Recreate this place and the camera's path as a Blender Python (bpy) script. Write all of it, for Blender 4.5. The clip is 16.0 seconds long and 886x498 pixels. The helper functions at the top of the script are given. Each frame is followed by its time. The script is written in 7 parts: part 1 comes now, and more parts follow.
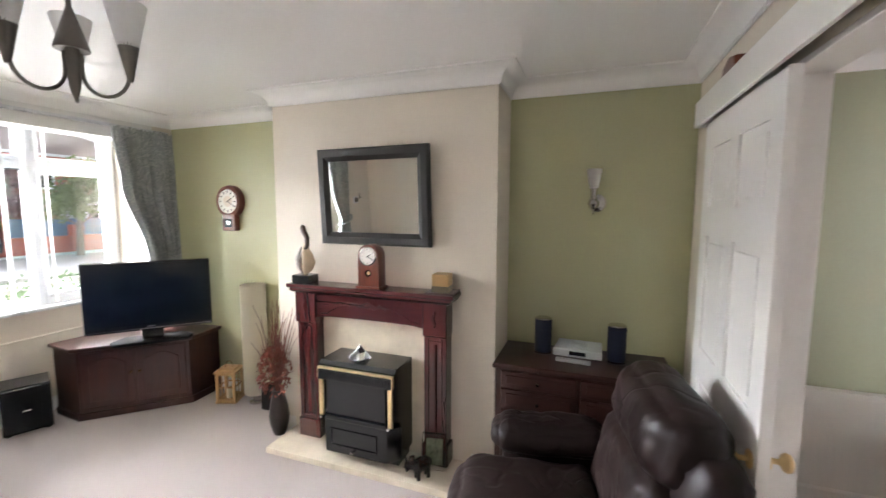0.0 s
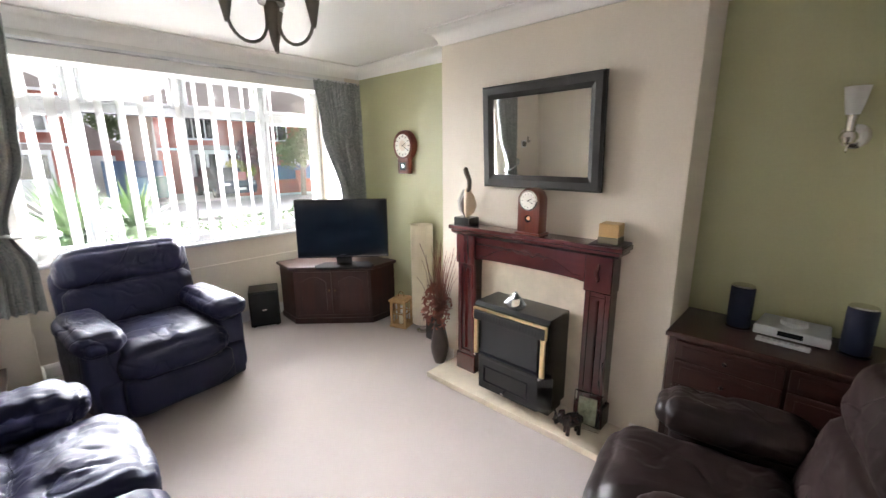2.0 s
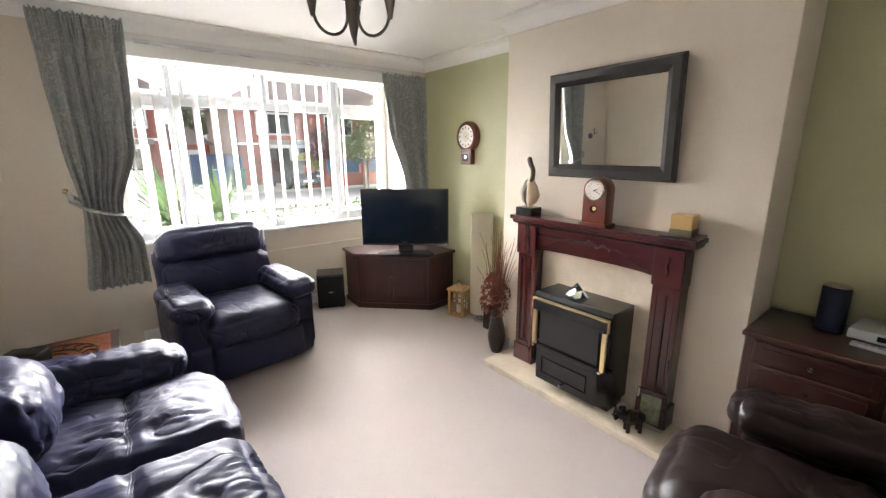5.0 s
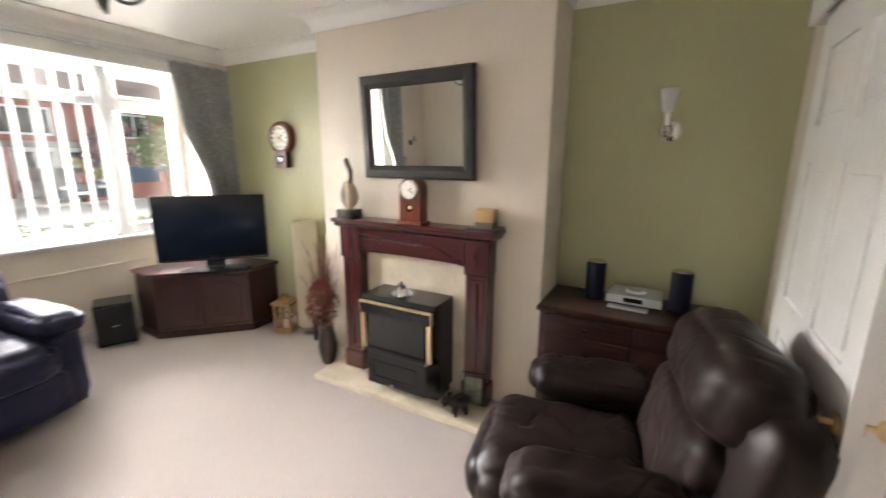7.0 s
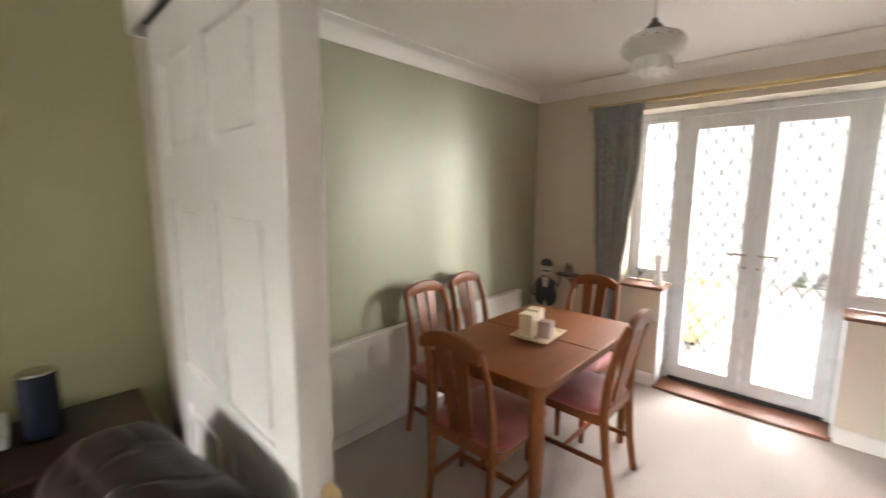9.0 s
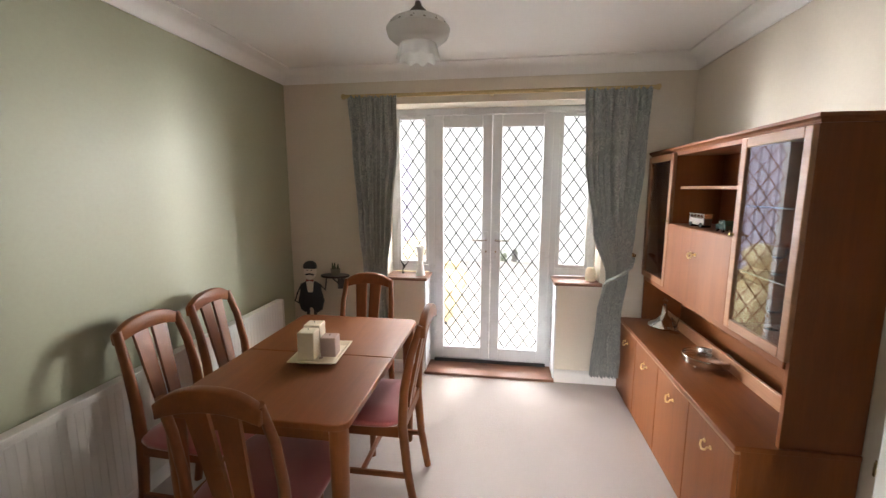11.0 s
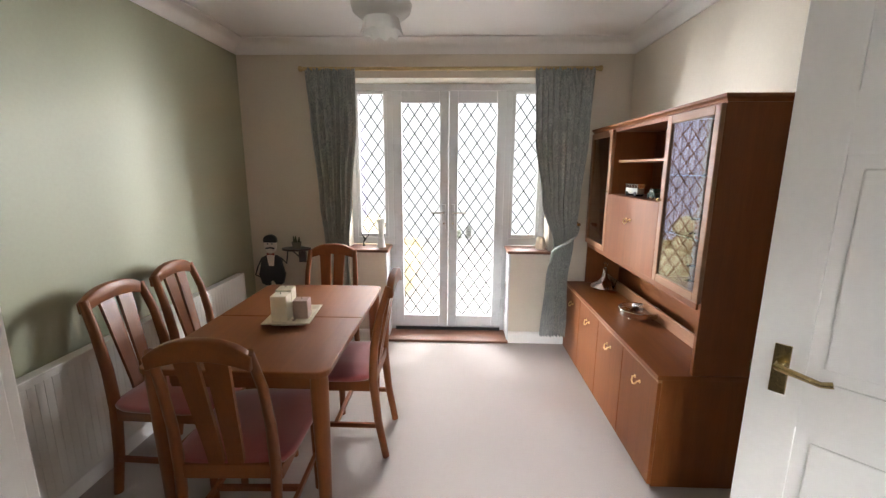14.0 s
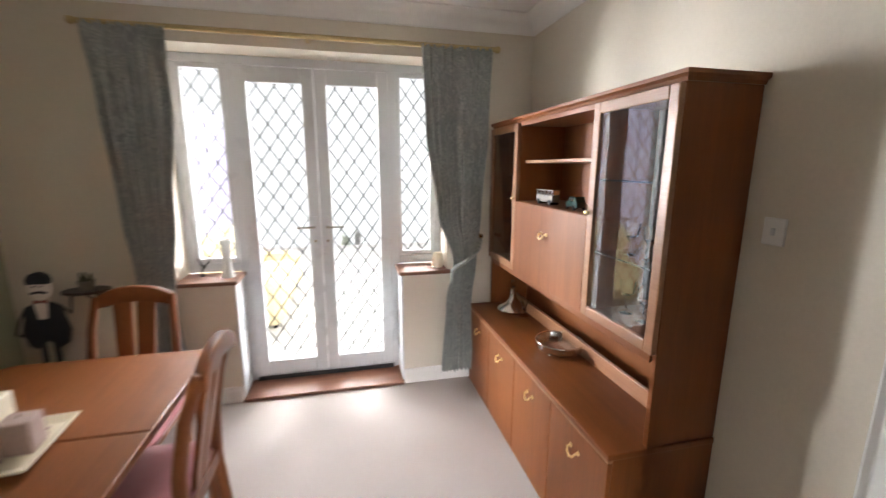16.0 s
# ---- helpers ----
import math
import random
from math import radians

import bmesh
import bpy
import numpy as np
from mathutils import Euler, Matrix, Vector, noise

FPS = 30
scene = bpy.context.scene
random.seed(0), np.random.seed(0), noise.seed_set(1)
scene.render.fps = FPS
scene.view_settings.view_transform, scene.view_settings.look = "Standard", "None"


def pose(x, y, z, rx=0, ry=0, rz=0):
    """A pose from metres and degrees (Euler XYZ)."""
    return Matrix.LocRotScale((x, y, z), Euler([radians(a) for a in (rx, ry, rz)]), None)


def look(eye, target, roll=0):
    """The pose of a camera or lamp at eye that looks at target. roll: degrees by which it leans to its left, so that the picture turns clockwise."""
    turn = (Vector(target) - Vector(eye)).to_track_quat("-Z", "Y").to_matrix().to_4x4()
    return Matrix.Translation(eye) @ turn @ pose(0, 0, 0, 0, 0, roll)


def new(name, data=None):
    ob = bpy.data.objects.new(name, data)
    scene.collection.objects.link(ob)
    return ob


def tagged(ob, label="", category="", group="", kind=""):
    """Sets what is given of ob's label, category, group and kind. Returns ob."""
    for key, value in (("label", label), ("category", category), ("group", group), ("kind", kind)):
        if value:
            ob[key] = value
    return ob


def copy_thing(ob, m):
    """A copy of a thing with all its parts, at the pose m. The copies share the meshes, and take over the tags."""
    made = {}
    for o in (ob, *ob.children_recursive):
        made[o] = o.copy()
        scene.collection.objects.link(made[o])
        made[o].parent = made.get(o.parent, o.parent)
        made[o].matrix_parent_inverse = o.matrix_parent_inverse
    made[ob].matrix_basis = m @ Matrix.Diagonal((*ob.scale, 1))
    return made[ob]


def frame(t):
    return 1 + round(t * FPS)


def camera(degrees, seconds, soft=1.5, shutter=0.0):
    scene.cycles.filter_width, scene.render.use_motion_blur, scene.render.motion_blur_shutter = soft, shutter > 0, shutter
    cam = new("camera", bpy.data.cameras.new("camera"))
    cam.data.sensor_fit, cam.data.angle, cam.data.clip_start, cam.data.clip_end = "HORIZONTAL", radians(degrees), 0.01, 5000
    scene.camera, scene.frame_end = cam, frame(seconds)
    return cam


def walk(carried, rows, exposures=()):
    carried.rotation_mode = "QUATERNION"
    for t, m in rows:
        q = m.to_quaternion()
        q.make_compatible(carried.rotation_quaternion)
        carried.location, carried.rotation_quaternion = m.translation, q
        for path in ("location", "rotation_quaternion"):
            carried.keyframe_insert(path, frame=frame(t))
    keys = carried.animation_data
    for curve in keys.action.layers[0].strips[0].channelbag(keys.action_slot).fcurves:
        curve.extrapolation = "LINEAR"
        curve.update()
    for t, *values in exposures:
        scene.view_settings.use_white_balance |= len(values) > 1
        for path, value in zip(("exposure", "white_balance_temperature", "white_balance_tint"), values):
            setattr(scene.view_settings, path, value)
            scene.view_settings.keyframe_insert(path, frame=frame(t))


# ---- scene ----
cam = camera(94.4, 16.0, soft=1.35, shutter=0.45)
PATH = [
    (0, (0.35, 0.539, 1.606), (-0.329, 2.409, 1.406), 0.1),
    (0.5, (0.353, 0.616, 1.571), (-0.559, 2.375, 1.302), 0.1),
    (1, (0.343, 0.627, 1.563), (-0.731, 2.278, 1.218), 0.1),
    (1.5, (0.345, 0.652, 1.56), (-0.881, 2.18, 1.156), -0.2),
    (2, (0.331, 0.653, 1.567), (-1.005, 2.074, 1.123), -0.4),
    (2.5, (0.329, 0.649, 1.561), (-1.092, 1.98, 1.106), -0.4),
    (3, (0.324, 0.642, 1.56), (-1.156, 1.905, 1.097), -0.3),
    (3.5, (0.314, 0.631, 1.56), (-1.207, 1.841, 1.09), -0.3),
    (3.7, (0.31, 0.619, 1.551), (-1.223, 1.817, 1.085), -0.4),
    (5.8, (0.362, 0.572, 1.517), (-1.105, 1.85, 1.055), -0.1),
    (6, (0.36, 0.558, 1.511), (-1.058, 1.892, 1.05), -0.0),
    (6.5, (0.361, 0.557, 1.513), (-0.866, 2.067, 1.049), -0.0),
    (7, (0.397, 0.696, 1.485), (-0.537, 2.412, 1.059), 0.3),
    (7.5, (0.428, 0.907, 1.52), (-0.058, 2.806, 1.122), 0.4),
    (8, (0.425, 1.064, 1.558), (0.626, 3.021, 1.196), 0.4),
    (8.5, (0.4, 1.202, 1.556), (1.35, 2.934, 1.246), 0.5),
    (9, (0.495, 1.243, 1.514), (1.936, 2.602, 1.233), 0.3),
    (9.5, (0.632, 1.296, 1.479), (2.349, 2.286, 1.214), 0.3),
    (10, (0.706, 1.349, 1.48), (2.562, 2.046, 1.216), 0.4),
    (10.2, (0.725, 1.393, 1.507), (2.615, 1.987, 1.229), 0.2),
    (12.3, (0.623, 1.559, 1.46), (2.6, 1.653, 1.173), 0.5),
    (12.5, (0.599, 1.551, 1.456), (2.574, 1.637, 1.156), 0.4),
    (13, (0.561, 1.55, 1.448), (2.532, 1.623, 1.116), 0.2),
    (13.5, (0.552, 1.556, 1.445), (2.518, 1.623, 1.083), 0.3),
    (14, (0.552, 1.553, 1.449), (2.514, 1.613, 1.063), 0.3),
    (14.5, (0.576, 1.552, 1.446), (2.535, 1.596, 1.047), 0.3),
    (15, (0.712, 1.579, 1.48), (2.671, 1.56, 1.076), 0.2),
    (15.5, (0.927, 1.547, 1.47), (2.88, 1.396, 1.067), 0.2),
    (16, (1.228, 1.44, 1.469), (3.138, 0.994, 1.078), 0.2),
]
EXPOSURES = [(0, 1.5, 6300, 10), (3.5, 1.32, 6500, 10), (7.0, 1.38, 6850, 10), (7.5, 1.55, 6900, 10), (8.0, 1.8, 6950, 11), (8.5, 1.85, 6950, 11), (9.0, 1.35, 6900, 9), (9.5, 1.15, 6850, 10), (10.0, 1.15, 6850, 10), (12.5, 1.05, 6550, 8), (16, 1.1, 6500, 8)]
walk(cam, [(t, look(eye, target, roll)) for t, eye, target, roll in PATH], EXPOSURES)

# ---- daylight: an overcast day, light comes in through the bay window and the french doors ----
world = bpy.data.worlds.new("overcast_sky")
scene.world = world
world.use_nodes = True
wn, wl = world.node_tree.nodes, world.node_tree.links
sky = wn.new("ShaderNodeTexSky")
sky.sky_type, sky.sun_disc = "NISHITA", False
sky.sun_elevation, sky.sun_rotation = radians(48), radians(200)
sky.air_density, sky.dust_density, sky.ozone_density = 1.0, 4.0, 1.0
grey = wn.new("ShaderNodeHueSaturation")
grey.inputs["Saturation"].default_value = 0.35
wl.new(sky.outputs[0], grey.inputs["Color"])
wl.new(grey.outputs[0], wn["Background"].inputs["Color"])
wn["Background"].inputs["Strength"].default_value = 0.05
sun_data = bpy.data.lights.new("sun", "SUN")
sun_data.energy, sun_data.angle, sun_data.color = 0.4, radians(30), (1.0, 0.96, 0.9)
sun = new("sun", sun_data)
sun.matrix_world = look((0, 0, 30), (12, 10, 0))


def daylight(name, x, y, z, wide, high, toward, energy):
    """An added area lamp outside the house that stands in for the sky's light."""
    data = bpy.data.lights.new(name, "AREA")
    data.shape, data.size, data.size_y, data.energy = "RECTANGLE", wide, high, energy
    data.color = (0.95, 0.95, 0.985)
    data.spread = radians(110)
    ob = new(name, data)
    ob.matrix_world = look((x, y, z), toward)
    return ob


# added lamps for the overcast sky's light, unseen above and beside the views out of the bay window and of the french
# doors
daylight("bay_skylight", -20.0, 2.5, 6.0, 15.0, 2.4, (0.4, 1.9, 1.1), 2000)
daylight("bay_skylight_high", -9.8, 2.0, 4.75, 9.0, 2.2, (0.4, 1.9, 1.0), 1550)
daylight("bay_side_lamp_south", -9.6, -3.7, 3.1, 2.6, 2.6, (0.3, 3.0, 1.1), 1500)
daylight("bay_side_lamp_north", -9.5, 8.9, 3.1, 2.2, 2.6, (0.0, -0.1, 1.0), 1200)
daylight("garden_skylight", 10.0, 1.62, 5.9, 4.0, 2.0, (2.0, 1.62, 0.8), 420)
daylight("garden_side_lamp_south", 8.2, -3.0, 1.7, 1.8, 2.2, (2.2, 3.2, 1.3), 200)
daylight("garden_side_lamp_north", 8.2, 6.8, 1.7, 1.8, 2.2, (2.2, 0.3, 1.2), 400)

# ---- building helpers ----
def part(name, bm, material, parent=None, label="", smooth=False, place=None):
    me = bpy.data.meshes.new(name)
    bmesh.ops.recalc_face_normals(bm, faces=bm.faces)
    if smooth:
        for f in bm.faces:
            f.smooth = True
        for e in bm.edges:
            if len(e.link_faces) == 2 and e.calc_face_angle(0) > radians(smooth if smooth > 1 else 40):
                e.smooth = False
    bm.to_mesh(me)
    bm.free()
    for m in material if isinstance(material, (list, tuple)) else [material]:
        me.materials.append(m)
    ob = new(name, me)
    if parent:
        ob.parent = parent
    if place is not None:
        ob.matrix_basis = place
    if label:
        tagged(ob, label)
    return ob


def thing(name, label, category, at=None, group=""):
    ob = new(name)
    ob.empty_display_size = 0.1
    if at is not None:
        ob.matrix_basis = at
    return tagged(ob, label, category, group)


def setting(name, bm, material, label, category, smooth=False):
    return tagged(part(name, bm, material, None, "", smooth), label, category, kind="structure")


def box(bm, lo, hi, bevel=0.0, segments=2, m=None, mat=0):
    lo, hi = Vector(lo), Vector(hi)
    r = bmesh.ops.create_cube(bm, size=1.0)
    vs = r["verts"]
    bmesh.ops.transform(bm, matrix=Matrix.LocRotScale((lo + hi) / 2, None, hi - lo), verts=vs)
    faces = {f for v in vs for f in v.link_faces}
    if bevel:
        edges = list({e for v in vs for e in v.link_edges})
        r = bmesh.ops.bevel(bm, geom=edges, offset=bevel, segments=segments, profile=0.5, affect="EDGES", clamp_overlap=True)
        faces = set(r["faces"]) | {f for f in faces if f.is_valid}
        vs = list({v for f in faces for v in f.verts})
    if m is not None:
        bmesh.ops.transform(bm, matrix=m, verts=vs)
    for f in faces:
        f.material_index = mat
    return bm


def bx(lo, hi, bevel=0.0, segments=2, m=None):
    return box(bmesh.new(), lo, hi, bevel, segments, m)


def prism(bm, poly, a, b, axis="z", bevel=0.0, m=None):
    """A flat outline pushed from a to b along an axis; the outline is in the other two axes, in order."""
    order = {"x": lambda u, v, w: (w, u, v), "y": lambda u, v, w: (u, w, v), "z": lambda u, v, w: (u, v, w)}[axis]
    low = [bm.verts.new(order(u, v, a)) for u, v in poly]
    high = [bm.verts.new(order(u, v, b)) for u, v in poly]
    n = len(poly)
    fs = [bm.faces.new(low), bm.faces.new(high)]
    fs += [bm.faces.new((low[i], low[(i + 1) % n], high[(i + 1) % n], high[i])) for i in range(n)]
    bmesh.ops.recalc_face_normals(bm, faces=fs)
    vs = low + high
    if bevel:
        edges = [e for f in fs[:2] for e in f.edges]
        r = bmesh.ops.bevel(bm, geom=list(set(edges)), offset=bevel, segments=2, profile=0.5, affect="EDGES", clamp_overlap=True)
        vs = list({v for f in list(r["faces"]) + [f for f in fs if f.is_valid] for v in f.verts}) if m is not None else []
    if m is not None:
        bmesh.ops.transform(bm, matrix=m, verts=vs)
    return bm


def lathe(bm, profile, steps=24, m=None):
    """Turns (radius, z) rows about z."""
    rings = []
    for r, z in profile:
        if r < 1e-5:
            rings.append([bm.verts.new((0, 0, z))])
        else:
            rings.append([bm.verts.new((r * math.cos(2 * math.pi * i / steps), r * math.sin(2 * math.pi * i / steps), z)) for i in range(steps)])
    for a, b in zip(rings, rings[1:]):
        for i in range(steps):
            j = (i + 1) % steps
            vs = [a[i % len(a)], a[j % len(a)], b[j % len(b)], b[i % len(b)]]
            vs = list(dict.fromkeys(vs))
            if len(vs) > 2:
                bm.faces.new(vs)
    if len(rings[0]) > 1:
        bm.faces.new(rings[0])
    if len(rings[-1]) > 1:
        bm.faces.new(rings[-1])
    if m is not None:
        bmesh.ops.transform(bm, matrix=m, verts=[v for r in rings for v in r])
    return bm


def tube(bm, points, radius, steps=8, flat=1.0, m=None):
    """A rod along points; radius is one number or one for each point."""
    pts = [Vector(p) for p in points]
    rad = radius if isinstance(radius, (list, tuple)) else [radius] * len(pts)
    side, rings = None, []
    for i, p in enumerate(pts):
        way = (pts[min(i + 1, len(pts) - 1)] - pts[max(i - 1, 0)]).normalized()
        if side is None:
            side = way.orthogonal().normalized()
        side = (side - way * side.dot(way)).normalized()
        up = way.cross(side)
        rings.append([bm.verts.new(p + rad[i] * (side * math.cos(2 * math.pi * k / steps) + flat * up * math.sin(2 * math.pi * k / steps))) for k in range(steps)])
    for a, b in zip(rings, rings[1:]):
        for k in range(steps):
            bm.faces.new((a[k], a[(k + 1) % steps], b[(k + 1) % steps], b[k]))
    bm.faces.new(rings[0])
    bm.faces.new(rings[-1])
    if m is not None:
        bmesh.ops.transform(bm, matrix=m, verts=[v for r in rings for v in r])
    return bm


def arc(cx, cy, r, a0, a1, n=10, ry=None):
    return [(cx + r * math.cos(radians(a0 + (a1 - a0) * i / n)), cy + (ry or r) * math.sin(radians(a0 + (a1 - a0) * i / n))) for i in range(n + 1)]


def sweep(bm, line, profile, closed=False):
    """Moulding along a level polyline of square corners: profile rows are (distance to the left of the line, z)."""
    n = len(line)
    pts = [Vector((*p, 0)) for p in line]
    rings = []
    for i, p in enumerate(pts):
        a = pts[i] - pts[i - 1] if (i or closed) else pts[1] - pts[0]
        b = pts[(i + 1) % n] - pts[i] if (i < n - 1 or closed) else a
        a, b = a.normalized(), b.normalized()
        na, nb = Vector((-a.y, a.x, 0)), Vector((-b.y, b.x, 0))
        mitre = (na + nb) / (1 + na.dot(nb))
        rings.append([bm.verts.new(p + mitre * d + Vector((0, 0, z))) for d, z in profile])
    pairs = list(zip(rings, rings[1:])) + ([(rings[-1], rings[0])] if closed else [])
    k = len(profile)
    for a, b in pairs:
        for j in range(k):
            bm.faces.new((a[j], a[(j + 1) % k], b[(j + 1) % k], b[j]))
    if not closed:
        bm.faces.new(rings[0])
        bm.faces.new(rings[-1])
    return bm


def cushion(bm, lo, hi, puff=0.04, rough=0.012, cuts=5, seed=0, m=None, round_=0.45, crease=0.0, run=(1, 1, 1), groove=()):
    """A soft, stuffed block: a box with rounded sides, bulging and creased. The creases are long where run is small;
    groove is (axis, place from -1 to 1, depth) of a sewn line across it."""
    lo, hi = Vector(lo), Vector(hi)
    soft = bmesh.new()
    bmesh.ops.create_cube(soft, size=2.0)
    bmesh.ops.subdivide_edges(soft, edges=soft.edges[:], cuts=cuts, use_grid_fill=True)
    c, h = (lo + hi) / 2, (hi - lo) / 2
    small = min(h)
    for v in soft.verts:
        p = v.co.copy()
        big = max(abs(p.x), abs(p.y), abs(p.z))
        # the same rounding in metres on every side
        r = min(round_ * 2, 1.0) * small
        w = Vector((p.x * h.x, p.y * h.y, p.z * h.z))
        core = Vector([max(-(k - r), min(k - r, a)) for a, k in zip(w, h)])
        d = w - core
        if d.length > 1e-6:
            side = max(abs(a) for a in d)
            w = core + d.normalized() * side
        out = Vector((p.x * (1 - p.y ** 4) * (1 - p.z ** 4), p.y * (1 - p.x ** 4) * (1 - p.z ** 4), p.z * (1 - p.x ** 4) * (1 - p.y ** 4)))
        w += out * puff
        v.co = c + w + noise.noise_vector((w + c) * 6 + Vector((seed * 7.1, 0, 0))) * rough
        if crease or groove:
            n = w.normalized() if out.length < 1e-5 else (out + w.normalized() * 0.2).normalized()
            q = Vector([a * s for a, s in zip(w + c, run)]) + Vector((0, seed * 3.3, 0))
            q += noise.noise_vector(q * 0.6) * 0.5
            fold = 1 - min(abs(noise.noise(q)) / 0.22, 1)
            fine = 1 - min(abs(noise.noise(q * 2.3 + Vector((5, 1, 2)))) / 0.2, 1)
            patch = 0.35 + 0.65 * min(max(noise.noise((w + c) * 5 + Vector((seed, 2, 0))) * 2 + 0.5, 0), 1)
            v.co -= n * crease * patch * (fold ** 2 + 0.45 * fine ** 2)
            if groove:
                axis, at, deep = groove
                v.co -= n * deep * math.exp(-((w[axis] - at * h[axis]) / 0.014) ** 2)
    if m is not None:
        bmesh.ops.transform(soft, matrix=m, verts=soft.verts[:])
    me = bpy.data.meshes.new("soft")
    soft.to_mesh(me)
    soft.free()
    bm.from_mesh(me)
    bpy.data.meshes.remove(me)
    return bm


def swag(bm, sections, folds, depth, steps=120, thickness=0.004, seed=0.0):
    """A pleated cloth: each section is (z, start point, end point) of its upper edge in plan; the folds run down."""
    rows = []
    for k, (z, a, b) in enumerate(sections):
        a, b = Vector((*a, z)), Vector((*b, z))
        run = b - a
        side = Vector((-run.y, run.x, 0)).normalized()
        row = []
        for i in range(steps + 1):
            u = i / steps
            fall = sections[0][0] - z
            loose = min(1.0, max(0.0, (fall - 0.06) / 0.25))
            ph = u * folds * 2 * math.pi + 1.3 * math.sin(u * 9 + seed) + loose * (0.45 * math.sin(z * 2.3 + u * 14 + seed) + 0.5 * noise.noise((u * 3, z * 0.9, seed)))
            amp = depth * (0.7 + 0.45 * math.sin(u * 17.0 + seed * 2) * math.sin(u * 5 + seed)) * (0.55 + 0.45 * loose)
            wave = math.sin(ph) + 0.25 * math.sin(2 * ph + 0.6)
            tape = (1 - loose) * 0.008 * math.sin(u * folds * 6 * math.pi + seed)
            frill = 0.007 * math.sin(u * folds * 4 * math.pi + 3 * math.sin(u * 11)) if k == 0 else 0.0
            row.append(bm.verts.new(a + run * u + side * (amp * wave + tape) + Vector((0, 0, frill))))
        rows.append(row)
    for r0, r1 in zip(rows, rows[1:]):
        for i in range(steps):
            bm.faces.new((r0[i], r0[i + 1], r1[i + 1], r1[i]))
    return bm


# ---- materials ----
def nodes_of(name):
    m = bpy.data.materials.new(name)
    m.use_nodes = True
    return m, m.node_tree.nodes, m.node_tree.links, m.node_tree.nodes["Principled BSDF"]


def ramp(n, stops):
    r = n.new("ShaderNodeValToRGB")
    while len(r.color_ramp.elements) > 1:
        r.color_ramp.elements.remove(r.color_ramp.elements[-1])
    r.color_ramp.elements[0].position, r.color_ramp.elements[0].color = stops[0][0], (*stops[0][1], 1)
    for p, c in stops[1:]:
        r.color_ramp.elements.new(p).color = (*c, 1)
    return r


def paint(name, color, rough=0.6, var=0.06, scale=3.0, fine=120.0, bump=0.08, metal=0.0, stretch=None, coat=0.0, dist=0.002, spec=0.5, patch=0.5):
    """A surface with soft stains at one scale, grain at another, and fine relief."""
    m, n, l, b = nodes_of(name)
    co = n.new("ShaderNodeTexCoord")
    mp = n.new("ShaderNodeMapping")
    mp.inputs["Scale"].default_value = stretch or (1, 1, 1)
    l.new(co.outputs["Object"], mp.inputs["Vector"])
    big, small = n.new("ShaderNodeTexNoise"), n.new("ShaderNodeTexNoise")
    big.inputs["Scale"].default_value, big.inputs["Detail"].default_value = scale, 4
    small.inputs["Scale"].default_value, small.inputs["Detail"].default_value = fine, 3
    for t in (big, small):
        l.new(mp.outputs[0], t.inputs["Vector"])
    mix = n.new("ShaderNodeMix")
    mix.inputs[0].default_value = patch
    l.new(small.outputs["Fac"], mix.inputs[2])
    l.new(big.outputs["Fac"], mix.inputs[3])
    lo = tuple(max(0, c * (1 - var * 1.6)) for c in color)
    hi = tuple(min(1, c * (1 + var * 1.6)) for c in color)
    r = ramp(n, [(0.25, lo), (0.75, hi)])
    l.new(mix.outputs[0], r.inputs[0])
    l.new(r.outputs[0], b.inputs["Base Color"])
    rr = n.new("ShaderNodeMapRange")
    rr.inputs["To Min"].default_value, rr.inputs["To Max"].default_value = max(0.02, rough * 0.85), min(1, rough * 1.15)
    l.new(big.outputs["Fac"], rr.inputs["Value"])
    l.new(rr.outputs[0], b.inputs["Roughness"])
    b.inputs["Metallic"].default_value, b.inputs["Coat Weight"].default_value = metal, coat
    b.inputs["Coat Roughness"].default_value = 0.12
    b.inputs["Specular IOR Level"].default_value = spec
    if bump:
        bp = n.new("ShaderNodeBump")
        bp.inputs["Strength"].default_value, bp.inputs["Distance"].default_value = bump, dist
        l.new(small.outputs["Fac"], bp.inputs["Height"])
        l.new(bp.outputs[0], b.inputs["Normal"])
    return m


